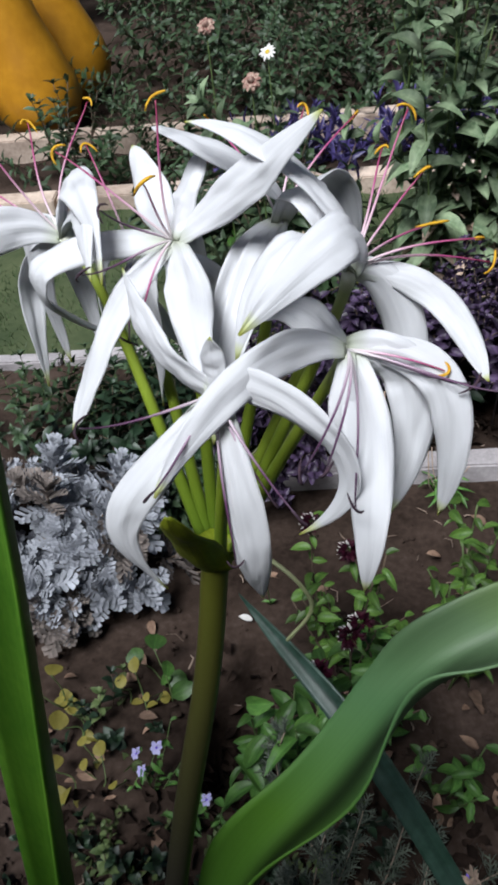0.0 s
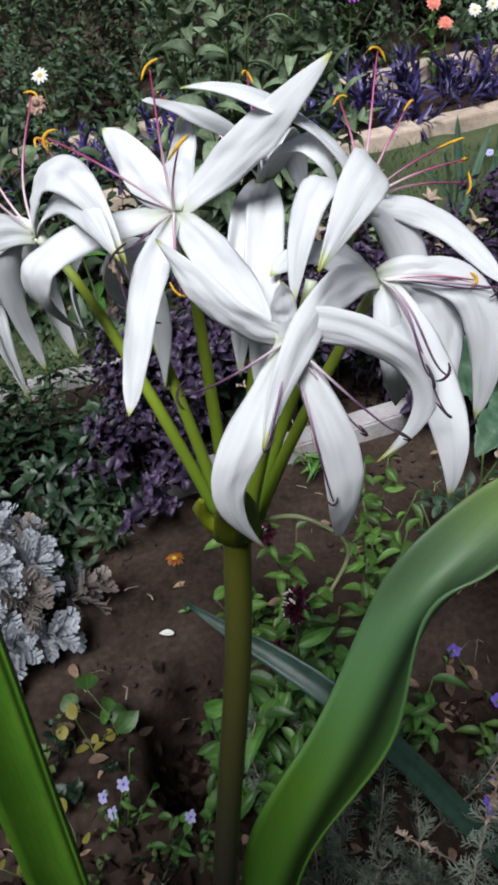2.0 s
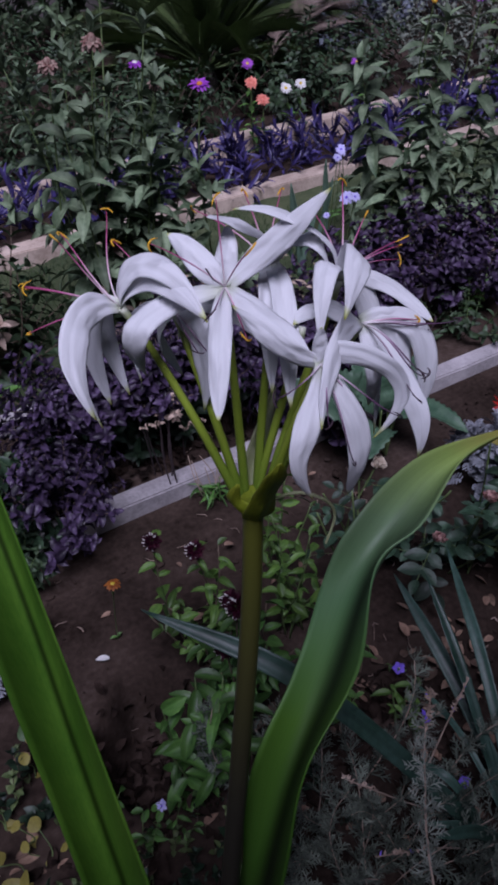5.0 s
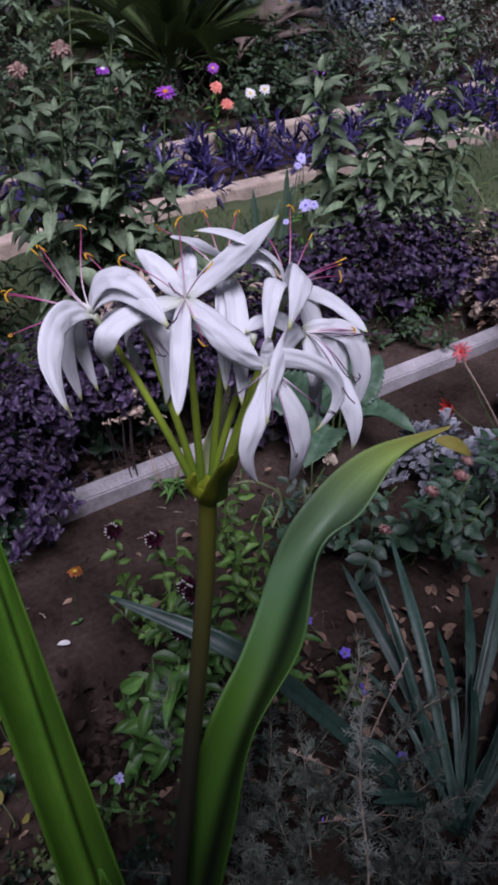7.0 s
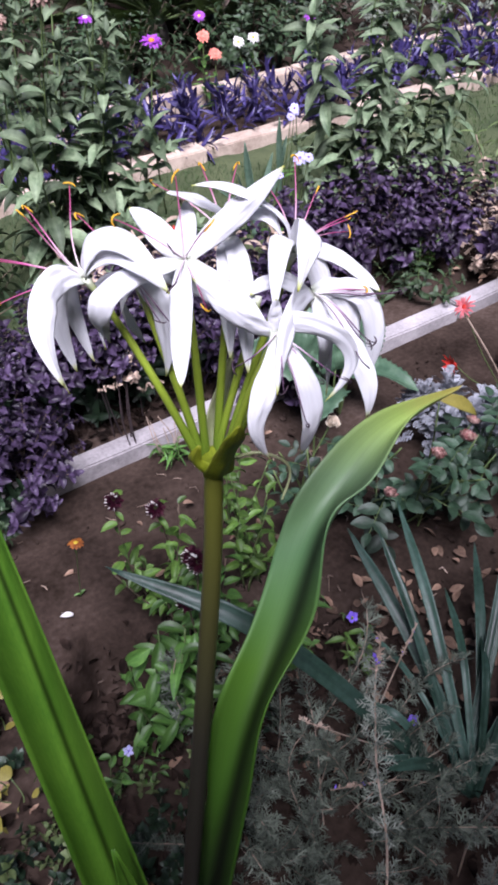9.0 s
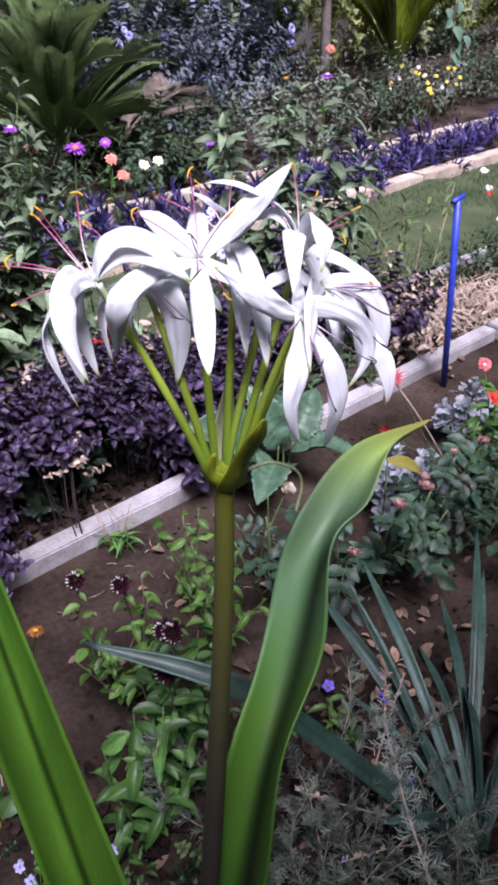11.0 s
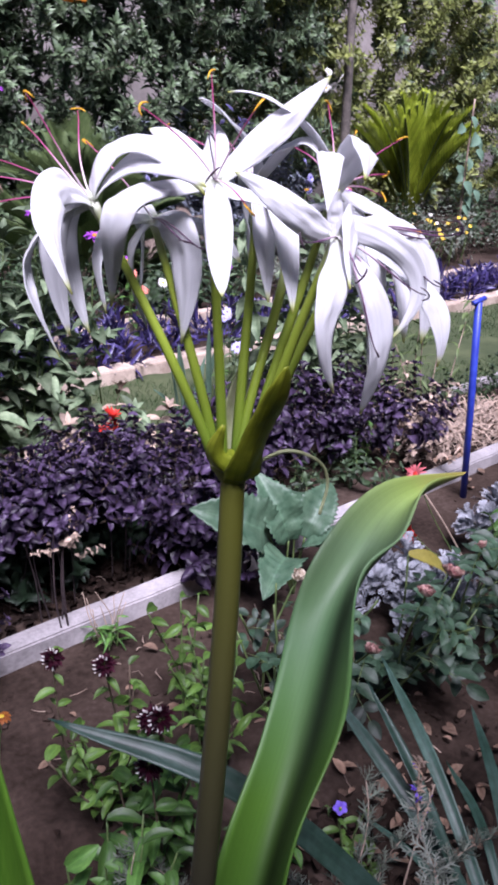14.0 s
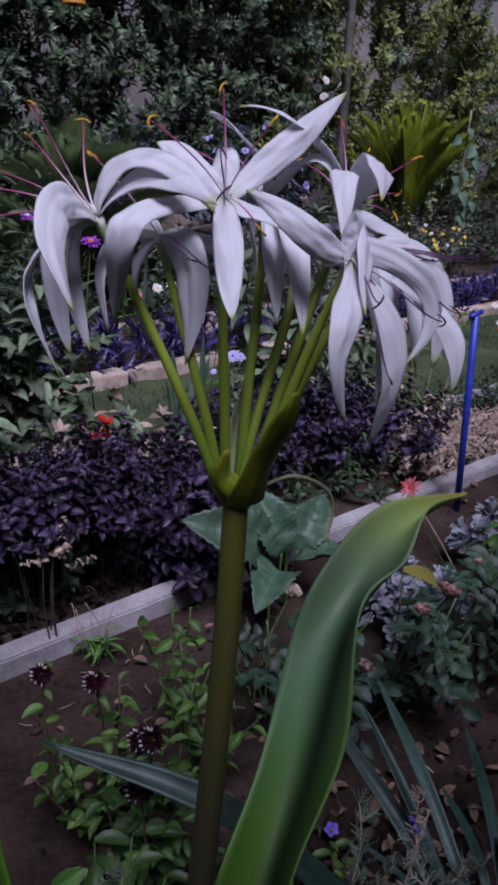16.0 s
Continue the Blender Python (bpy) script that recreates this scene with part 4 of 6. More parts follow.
# ---- purple basil ----
BASIL_LEAF = ovate(0.05, 0.035, 0.3, 0.25, 6, 5)
BASIL_SPRIGS = [sprig_mesh("sprig", 0.2, 7, 2, BASIL_LEAF, 1.15, 0.6, 1.3, [STEM_BROWN, BASIL], 20 + i, 0.2, 0.0022, 0.25, 0.15) for i in range(4)]
DRY_SPRIGS = [sprig_mesh("sprig", 0.18, 5, 2, BASIL_LEAF, 0.9, 0.5, 1.5, [STEM_BROWN, STRAW], 30 + i, 0.3, 0.002, 0.2, 0.4) for i in range(2)]
for x, y, a, b2, h, n, sd in ((0.12, 1.74, 0.09, 0.12, 0.42, 46, 1), (0.07, 1.57, 0.08, 0.07, 0.36, 40, 2), (0.34, 1.95, 0.28, 0.15, 0.32, 64, 3), (0.72, 1.98, 0.3, 0.16, 0.34, 68, 4), (0.98, 1.8, 0.2, 0.18, 0.33, 56, 5),
                              (1.42, 2.06, 0.2, 0.16, 0.38, 44, 6), (1.68, 2.04, 0.24, 0.18, 0.44, 62, 7), (1.9, 1.88, 0.2, 0.16, 0.36, 46, 8), (0.3, 1.73, 0.26, 0.09, 0.38, 56, 9), (0.66, 1.73, 0.25, 0.09, 0.38, 52, 10), (0.92, 1.68, 0.14, 0.08, 0.2, 22, 12), (0.85, 1.65, 0.09, 0.07, 0.32, 34, 15), (0.46, 1.69, 0.22, 0.06, 0.38, 40, 16)):
    t = dome_bush("purple_basil", (x, y, 0), (a, b2), h, n, BASIL_SPRIGS, "dense dark purple basil bush in the kerbed bed", "bush", 40 + sd, "sprig", 0.26 if sd in (9, 10, 16) else 0.16 if sd in (3, 4) else 0.02 if sd > 12 else 0.05, 0.8, (0.5, 0.85) if sd in (1, 2, 3, 4, 9, 10, 16) else (0.7, 1.1), "purple basil bushes")
for x, y, n, sd in ((1.98, 1.78, 12, 1), (2.12, 1.95, 14, 2)):
    dome_bush("withered_basil", (x, y, 0), (0.12, 0.1), 0.24, n, DRY_SPRIGS, "dry pale brown withered basil stems", "plant", 60 + sd, "sprig", 0.02, 0.9, (0.7, 1.1))
dome_bush("withered_basil", (0.4, 1.6, 0), (0.04, 0.03), 0.33, 8, DRY_SPRIGS, "dry pale brown withered basil stems", "plant", 63, "sprig", 0.25, 0.9, (0.35, 0.55))
# dark green leaf with the shade under the basil painted into its colour
SHADE_DARK_LEAF = material("shade_dark_leaf", (0.008, 0.02, 0.01), (0.026, 0.05, 0.024), 0.5, 25, 0.3, 5, island=0.5, translucent=0.1)
DARK_SPRIGS = [sprig_mesh("sprig", 0.14, 6, 2, ovate(0.06, 0.034, 0.3, 0.2, 5, 3), 1.0, 0.7, 1.35, [STEM_BROWN, SHADE_DARK_LEAF], 75 + i, 0.2, 0.0018, 0.15, 0.1) for i in range(2)]
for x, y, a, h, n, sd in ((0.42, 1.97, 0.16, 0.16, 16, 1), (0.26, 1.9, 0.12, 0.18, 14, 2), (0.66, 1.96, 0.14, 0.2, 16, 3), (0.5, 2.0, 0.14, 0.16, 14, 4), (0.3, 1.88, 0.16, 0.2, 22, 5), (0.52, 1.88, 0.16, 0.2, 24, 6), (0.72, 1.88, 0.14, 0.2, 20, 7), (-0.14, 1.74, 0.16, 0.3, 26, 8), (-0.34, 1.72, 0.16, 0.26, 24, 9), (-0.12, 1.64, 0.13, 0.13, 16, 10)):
    dome_bush("shaded_herb", (x, y, 0), (a, 0.07), h, n, DARK_SPRIGS, "dark green leafy herb under the purple basil, shade painted into its leaves", "plant", 280 + sd, "sprig", 0.0, 0.95, (0.7, 1.1), "shaded herbs")
GREEN_SPRIGS = [sprig_mesh("sprig", 0.14, 5, 2, ovate(0.05, 0.026, 0.3, 0.2, 5, 3), 1.0, 0.6, 1.3, [STEM_GREEN, FAR_LEAF], 70 + i, 0.2, 0.0018, 0.2, 0.1) for i in range(3)]
for x, y, a, h, n, sd in ((2.95, 2.02, 0.18, 0.2, 22, 11), (2.62, 2.06, 0.1, 0.14, 12, 12), (3.25, 2.05, 0.2, 0.26, 24, 13), (1.62, 1.78, 0.14, 0.18, 18, 3), (1.36, 1.82, 0.1, 0.14, 10, 4), (-0.1, 1.52, 0.08, 0.12, 14, 5), (-0.32, 1.88, 0.2, 0.3, 34, 6), (-0.6, 1.8, 0.2, 0.26, 26, 7), (-0.12, 1.98, 0.18, 0.32, 30, 8)):
    dome_bush("leafy_herb", (x, y, 0), (a, 0.08), h, n, GREEN_SPRIGS, "low green leafy herb in the kerbed bed", "plant", 80 + sd, "sprig", 0.0, 0.9, (0.6, 1.0), "leafy herbs")

weed = thing("dry_weed", (2.34, 2.07, 0), "tall thin drying weed with small green tufts", "plant")
WEED_LEAF = leaf_set("weed", 0.045, 0.014, GREEN_TUFT, 0.3, 0.2)
for k, (foot, top) in enumerate((((2.34, 2.06, 0), (2.33, 2.1, 0.46)), ((2.38, 2.05, 0), (2.5, 2.1, 0.42)), ((2.3, 2.1, 0), (2.2, 2.12, 0.36)), ((2.42, 2.0, 0), (2.62, 2.06, 0.5)), ((2.4, 2.08, 0), (2.38, 2.12, 0.38)))):
    path = stalk(weed, np.array(foot) - (2.34, 2.07, 0), np.array(top) - (2.34, 2.07, 0), STRAW, 0.0028, 0.06, 500 + k)
    rr = random.Random(510 + k)
    for i in range(14):
        p = path[11 - (i % 5 if i < 10 else rr.randrange(4, 10))]
        share("leaf", rr.choice(WEED_LEAF), aim(p, (rr.uniform(-1, 1), rr.uniform(-1, 1), rr.uniform(-0.3, 0.8)), (0, 0, 1), rr.uniform(1.0, 1.8)), weed)

# ---- tall zinnias ----
ZLEAF = ovate(0.105, 0.053, 0.4, 0.15, 6, 5)
Z_SPRIGS = [sprig_mesh("stem", 0.62, 11, 2, ZLEAF, 1.25, 0.7, 1.3, [STEM_GREEN, ZINNIA_LEAF], 90 + i, 0.12, 0.0035, 0.08, 0.25) for i in range(4)]
Z_SIDE = [sprig_mesh("side_shoot", 0.26, 6, 2, ZLEAF, 0.95, 0.6, 1.2, [STEM_GREEN, ZINNIA_LEAF], 95 + i, 0.2, 0.0022, 0.1, 0.1) for i in range(3)]
ZINNIA = head_mesh("flower_head", 14, 0.03, 0.011, 0.25, 0.01, [P_MAGENTA, P_ORANGE], 2, 1, 0.9)
ZINNIA_OLD = head_mesh("flower_head", 11, 0.026, 0.012, -0.35, 0.011, [P_WITHER, P_WITHER], 3, 2, 1.4)
ZINNIA_TOP = head_mesh("flower_head", 16, 0.022, 0.008, -0.15, 0.009, [P_MAGENTA, P_WHITE], 2, 3, 0.6)


def zinnia(at, stems, side, seed, spread, low, high, label):
    r = random.Random(seed)
    t = thing("zinnia_plant", at, label, "plant", "tall zinnias")
    for i in range(stems):
        s = r.uniform(low, high)
        share("stem", r.choice(Z_SPRIGS), pose(r.uniform(-spread, spread), r.uniform(-spread, spread), 0, r.uniform(-12, 12), r.uniform(-12, 12), r.uniform(0, 360)) @ Matrix.Diagonal((1, 1, s, 1)), t)
    for i in range(side):
        share("side_shoot", r.choice(Z_SIDE), pose(r.uniform(-spread, spread) * 1.2, r.uniform(-spread, spread) * 1.2, r.uniform(0.02, 0.5), r.uniform(-40, 40), r.uniform(-40, 40), r.uniform(0, 360)), t)
    return t


Z_LABEL = "tall leafy zinnia with magenta and withered flower heads"
z1 = zinnia((0.76, 2.42, 0), 6, 4, 1, 0.12, 0.9, 1.25, Z_LABEL)
z2 = zinnia((0.61, 2.47, 0), 10, 6, 2, 0.1, 1.3, 1.65, Z_LABEL)
z3 = zinnia((0.96, 2.32, 0), 1, 2, 3, 0.05, 0.7, 0.85, Z_LABEL)
z5 = zinnia((0.12, 2.5, 0), 2, 3, 8, 0.08, 0.7, 1.0, Z_LABEL)
z4 = zinnia((0.66, 2.66, 0), 4, 2, 4, 0.1, 1.25, 1.6, Z_LABEL)
Z_DRY = [sprig_mesh("side_shoot", 0.24, 5, 2, ZLEAF, 0.95, 0.6, 1.5, [STEM_BROWN, STRAW], 98 + i, 0.25, 0.0022, 0.1, 0.4) for i in range(2)]
for z, k in ((z1, 5), (z2, 4), (z3, 4), (z5, 3)):
    r = random.Random(300 + k)
    for i in range(k):
        share("side_shoot", Z_DRY[i % 2], pose(r.uniform(-0.12, 0.12), r.uniform(-0.2, 0.02), r.uniform(0.02, 0.16), r.uniform(-40, 40), r.uniform(-40, 40), r.uniform(0, 360)), z)
flowering_stalk(z3, (0.96, 2.32, 0), (0.93, 2.33, 0.3), (0.917, 2.307, 0.855), ZINNIA, (-0.1, -0.2, 1), STEM_GREEN, 1.0, 0.003, 1)
flowering_stalk(z1, (0.76, 2.42, 0), (0.74, 2.4, 0.4), (0.745, 2.37, 0.93), ZINNIA_TOP, (0, -0.1, 1), STEM_GREEN, 0.9, 0.003, 2)
flowering_stalk(z1, (0.76, 2.42, 0), (0.78, 2.38, 0.4), (0.79, 2.34, 0.875), ZINNIA_OLD, (0, -0.2, 1), STEM_GREEN, 0.95, 0.003, 3)
flowering_stalk(z2, (0.61, 2.47, 0), (0.58, 2.42, 0.5), (0.597, 2.3, 1.02), ZINNIA_OLD, (0, -0.3, 1), STEM_GREEN, 1.25, 0.003, 4)
flowering_stalk(z2, (0.61, 2.47, 0), (0.45, 2.4, 0.5), (0.47, 2.31, 0.98), ZINNIA_OLD, (0, -0.3, 1), STEM_GREEN, 1.1, 0.003, 5)
flowering_stalk(z4, (0.66, 2.66, 0), (0.7, 2.6, 0.6), (0.82, 2.72, 1.27), ZINNIA_TOP, (0, -0.1, 1), STEM_GREEN, 1.1, 0.003, 6)

# the big-leaved zinnias by the lawn
BIGZ = ovate(0.115, 0.048, 0.4, 0.22, 6, 5)
BZ = [sprig_mesh("stem", 0.8, 18, 2, BIGZ, 1.25, 0.75, 1.35, [STEM_GREEN, ZINNIA_LEAF], 110 + i, 0.08, 0.004, 0.1, 0.4) for i in range(3)]
tz = thing("zinnia_plant", (2.02, 2.36, 0), "tall broad-leaved zinnia with a purple bloom on top", "plant", "tall zinnias")
for i, (x, y, tilt, s) in enumerate(((0, 0, 3, 1.12), (-0.16, 0.04, -6, 1.12), (0.1, 0.08, 8, 0.98), (-0.05, 0.15, -4, 1.02), (0.14, -0.06, 12, 0.8), (-0.24, 0.1, -12, 0.85), (0.05, -0.1, 5, 0.9), (-0.1, -0.08, -8, 0.8), (0.2, 0.1, 16, 0.7), (-0.2, -0.02, -16, 0.65), (-0.3, 0.06, -8, 0.9), (0.24, 0.02, 9, 0.92), (0.3, 0.1, 14, 0.6), (-0.34, 0.0, -14, 0.55), (-0.08, 0.22, 2, 1.1))):
    share("stem", BZ[i % 3], pose(x, y, 0, 4 - 2 * i, tilt, 60 * i) @ Matrix.Scale(s, 4), tz)
flowering_stalk(tz, (2.02, 2.36, 0), (2.0, 2.34, 0.6), (2.03, 2.3, 0.96), ZINNIA_TOP, (0, 0, 1), STEM_GREEN, 1.0, 0.003, 7)
flowering_stalk(tz, (2.02, 2.36, 0), (1.84, 2.36, 0.6), (1.83, 2.32, 0.96), head_mesh("bud", 6, 0.012, 0.008, 1.2, 0.008, [P_ORANGE, P_YELLOW], 1, 4, 1.2), (0, 0, 1), STEM_GREEN, 0.9, 0.003, 8, piece="bud")

# ---- lilac daisies and sword leaves in front of the lawn ----
DAISY_LILAC = head_mesh("flower_head", 10, 0.02, 0.011, 0.15, 0.005, [P_LILAC, P_VIOLET], 1, 5)
DAISY_WHITE = head_mesh("flower_head", 11, 0.022, 0.009, 0.2, 0.007, [P_WHITE, P_YELLOW], 1, 6)
HERB = leaf_set("herb", 0.05, 0.024, GREEN, 0.25, 0.2)
ph = thing("lilac_daisy", (1.45, 2.25, 0), "lilac-petalled daisies on slender leafy stems", "plant")
for k, (top, sz) in enumerate((((1.474, 2.336, 0.544), 0.9), ((1.44, 2.31, 0.53), 0.7), ((1.273, 2.035, 0.513), 1.05), ((1.32, 2.05, 0.5), 0.8), ((1.2, 2.04, 0.47), 0.5), ((1.5, 2.36, 0.52), 0.6))):
    flowering_stalk(ph, (1.45, 2.25, 0), (top[0] + 0.03, top[1] + 0.1, 0.0), top, DAISY_LILAC, (-0.3, -0.6, 0.6), STEM_GREEN, sz, 0.002, 10 + k, HERB, 6, 0.9)


def sword_clump(name, place, blades, mat, label, category, group=""):
    """Long narrow leaves from one foot. blades: rows of tip, width, bow (how high the middle rises over the straight line)."""
    t = thing(name, place, label, category, group)
    for k, (tip, w, bow) in enumerate(blades):
        tip = np.array(tip) - np.array(place)
        foot = np.array((0.02 * math.cos(k * 2.1), 0.02 * math.sin(k * 2.1), 0))
        mid = foot + 0.55 * (tip - foot) + np.array((0, 0, bow))
        path = smooth_path([foot, mid, tip], 18)
        face = unit((-0.4 + 0.3 * math.sin(k * 1.7), -0.5 + 0.3 * math.cos(k * 2.9), 0.8))
        v, f, uv = blade(path, lambda v: (0.98 if mat is STRAP else 1.0) * w * (0.7 + 0.45 * v) * (1 - max(0, (v - 0.5) / 0.5) ** 2) + 0.001, face, 0.14, 0.0008, 7)
        put("leaf", v, f, mat, t, "", uv)
    return t


sword_clump("sword_leaf_plant", (1.42, 2.52, 0), [((1.37, 2.5, 0.4), 0.035, 0.0), ((1.28, 2.42, 0.33), 0.016, 0.03), ((1.5, 2.5, 0.33), 0.03, 0.0), ((1.24, 2.48, 0.25), 0.014, 0.03), ((1.34, 2.4, 0.24), 0.014, 0.02)], GLAD, "upright blue-green sword leaves by the lawn", "plant", "sword-leaved plants")
sword_clump("sword_leaf_plant", (1.7, 2.75, 0), [((1.69, 2.72, 0.36), 0.03, 0.0), ((1.76, 2.76, 0.26), 0.024, 0.0)], GLAD, "upright blue-green sword leaves by the lawn", "plant", "sword-leaved plants")

# ---- strap-leaved clumps ----
sword_clump("strap_leaf_clump", (0.48, 0.4, 0), [((0.56, 0.9, 0.24), 0.03, 0.03), ((0.571, 0.823, 0.303), 0.022, 0.03), ((0.684, 0.883, 0.267), 0.024, 0.04), ((0.81, 0.75, 0.17), 0.022, 0.05), ((0.874, 0.696, 0.248), 0.022, 0.03),
            ((0.5, 0.76, 0.1), 0.012, 0.06), ((0.98, 0.6, 0.2), 0.02, 0.05), ((0.93, 0.76, 0.3), 0.02, 0.04), ((1.0, 0.66, 0.34), 0.022, 0.04), ((0.96, 0.5, 0.16), 0.018, 0.06), ((0.8, 0.5, 0.08), 0.016, 0.07), ((0.7, 0.72, 0.12), 0.016, 0.07), ((0.66, 0.58, 0.14), 0.02, 0.06), ((0.26, 0.44, 0.27), 0.024, 0.05), ((0.3, 0.5, 0.16), 0.018, 0.06)],
            STRAP, "arching blue-green strap-leaved clump", "plant", "strap-leaved clumps")
sword_clump("strap_leaf_clump", (0.44, 0.4, 0), [((0.027, 0.937, 0.444), 0.038, 0.11), ((0.36, 0.6, 0.16), 0.016, 0.07)], STRAP, "long dull blue-green strap leaf arching behind the lily", "plant", "strap-leaved clumps")

# ---- feathery grey wormwood ----
def antler(length=0.022):
    """A tiny grey leaf cut like an antler."""
    s = Soup()
    spine = [(0, length * v, 0.2 * length * v * v) for v in np.linspace(0, 1, 3)]
    s.add(*blade(spine, lambda v: 0.0022 * (1.1 - 0.5 * v), (0, 0, 1), 0, 0, 2))
    for i, side in ((0.35, -1), (0.5, 1), (0.65, -1), (0.8, 1)):
        p = np.array((0, length * i, 0.2 * length * i * i))
        s.add(*blade([p, p + np.array((side * 0.75, 0.75, 0.2)) * length * 0.38], lambda v: 0.0019 * (1.1 - 0.5 * v), (0, 0, 1), 0, 0, 2))
    return np.concatenate(s.v), s.f, np.concatenate(s.uv)


ANTLER = antler()


def feather(seed):
    """A pale stem with tufts of finely cut grey leaves."""
    r = random.Random(seed)
    L = 0.34
    path = bezier((0, 0, 0), (0.01, 0, L * 0.4), (r.uniform(-0.05, 0.05), r.uniform(-0.05, 0.05), L * 0.7), (r.uniform(-0.09, 0.09), r.uniform(-0.09, 0.09), L), 10)
    s = bar_and_leaves(path, np.linspace(0.0022, 0.001, 10), 4)
    for i in range(9):
        v = 0.15 + 0.85 * (i + r.uniform(-0.2, 0.2)) / 8
        u = min(v, 1) * 9
        k = min(int(u), 8)
        p = path[k] + (path[k + 1] - path[k]) * (u - k)
        for j in range(11):
            aa, el = j * 2.4 + i, r.uniform(0.3, 1.5)
            d = np.array((math.cos(aa) * math.sin(el), math.sin(aa) * math.sin(el), math.cos(el)))
            stamp(s, ANTLER, aim(p + d * r.uniform(0, 0.006), d, (r.uniform(-1, 1), r.uniform(-1, 1), 1), r.uniform(0.9, 1.9) * (1.2 - 0.3 * v)), 1)
    ob = s.put("sprig", [STRAW, WORMWOOD])
    me = ob.data
    bpy.data.objects.remove(ob)
    return me


FEATHERS = [feather(i) for i in range(4)]
for x, y, a, h, n, sd in ((0.28, 0.58, 0.16, 0.09, 9, 1), (0.2, 0.64, 0.12, 0.08, 6, 2), (0.18, 0.52, 0.13, 0.08, 8, 6), (0.3, 0.45, 0.1, 0.08, 5, 7), (0.1, 0.5, 0.09, 0.05, 8, 8), (0.17, 0.44, 0.09, 0.05, 8, 9), (0.05, 0.57, 0.08, 0.05, 6, 10)):
    dome_bush("wormwood", (x, y, 0), (a, a * 0.8), h, n, FEATHERS, "feathery silver-grey wormwood under the lily", "plant", 120 + sd, "sprig", 0.0, 0.95, (0.4, 0.85), "wormwood plants", 0.5)
def tall_sprig(points, seed, spike, label):
    """A tall wormwood stem with open tufts, some with a dry flower spike."""
    foot = np.array(points[0])
    t = thing("tall_wormwood", points[0], label, "plant", "tall wormwood stems")
    path = smooth_path(np.array(points) - foot, 24)
    put("stem", *tube(path, np.linspace(0.002, 0.001, 24), 6)[:2], STRAW, t)
    r = random.Random(seed)
    for i in range(9):
        u = 7 + 13 * i / 8
        k = min(int(u), 22)
        p = path[k] + (path[k + 1] - path[k]) * (u - k)
        s = Soup()
        for j in range(13):
            aa, el = j * 2.4 + i, r.uniform(0.5, 1.7)
            d = np.array((math.cos(aa) * math.sin(el), math.sin(aa) * math.sin(el), math.cos(el)))
            stamp(s, ANTLER, aim(p + d * r.uniform(0, 0.006), d, (r.uniform(-1, 1), r.uniform(-1, 1), 1), r.uniform(0.6, 1.0)))
        s.put("leaf_tuft", TUFT_GREY, t)
    if spike:
        s = Soup()
        for i in range(40):
            p = path[-1] + (path[-4] - path[-1]) * r.random() ** 1.5 + np.array((0.003 * math.sin(i), 0.003 * math.cos(i), 0))
            stamp(s, ovate(0.009, 0.004, 0.2, 0.2, 4, 3), aim(p, (r.uniform(-1, 1), r.uniform(-1, 1), 0.6)), 1 if i % 6 == 0 else 0)
        s.put("flower_spike", [STRAW, P_VIOLET], t)
    return t


tall_sprig([(-0.03, 0.13, 0), (0.03, 0.21, 0.36), (0.095, 0.29, 0.5), (0.145, 0.37, 0.525), (0.19, 0.425, 0.525), (0.241, 0.48, 0.5), (0.272, 0.51, 0.55)], 1, True, "tall grey wormwood stem with open lacy tufts")
tall_sprig([(0.34, 0.3, 0), (0.35, 0.31, 0.15), (0.37, 0.3, 0.28), (0.4, 0.31, 0.33)], 2, False, "tall grey wormwood stem with open lacy tufts")
tall_sprig([(0.28, 0.22, 0), (0.3, 0.23, 0.12), (0.33, 0.25, 0.24)], 3, False, "tall grey wormwood stem with open lacy tufts")
dry = thing("dry_lavender", (0.34, 0.55, 0), "dry pale lavender stalks with a few blue florets", "plant")
for k, (foot, top) in enumerate((((0.34, 0.56, 0.1), (0.479, 0.607, 0.299)), ((0.42, 0.5, 0.03), (0.22, 0.62, 0.2)), ((0.45, 0.4, 0.03), (0.2, 0.5, 0.16)))):
    path = stalk(dry, np.array(foot) - (0.34, 0.55, 0), np.array(top) - (0.34, 0.55, 0), STRAW, 0.0018, 0.015, k)
    s = Soup()
    r = random.Random(k)
    for i in range(26):
        p = path[-1] + (path[-5] - path[-1]) * r.random()
        stamp(s, ovate(0.009, 0.004, 0.2, 0.2, 4, 3), aim(p, (r.uniform(-1, 1), r.uniform(-1, 1), 0.6)), 1 if i < 4 and k != 1 else 0)
    s.put("flower_spike", [STRAW, P_VIOLET], dry)

# ---- roses ----
def rose_leaf_mesh(seed):
    r = random.Random(seed)
    leaflet = ovate(0.05, 0.033, 0.12, 0.12, 7, 5, 0.7)
    s = bar_and_leaves([(0, 0, 0), (0, 0.04, 0.004), (0, 0.085, 0.0), (0, 0.11, -0.006)], 0.0009, 4)
    for y, side in ((0.036, -1), (0.04, 1), (0.078, -1), (0.081, 1), (0.11, 0)):
        stamp(s, leaflet, aim((0, y, 0.001), (side * 0.9, 0.45 if side else 1, r.uniform(-0.1, 0.15)), (r.uniform(-0.45, 0.45), r.uniform(-0.3, 0.3), 1), r.uniform(0.75, 1.15)), 1)
    ob = s.put("leaf", [STEM_GREEN, ROSE_LEAF])
    me = ob.data
    bpy.data.objects.remove(ob)
    return me


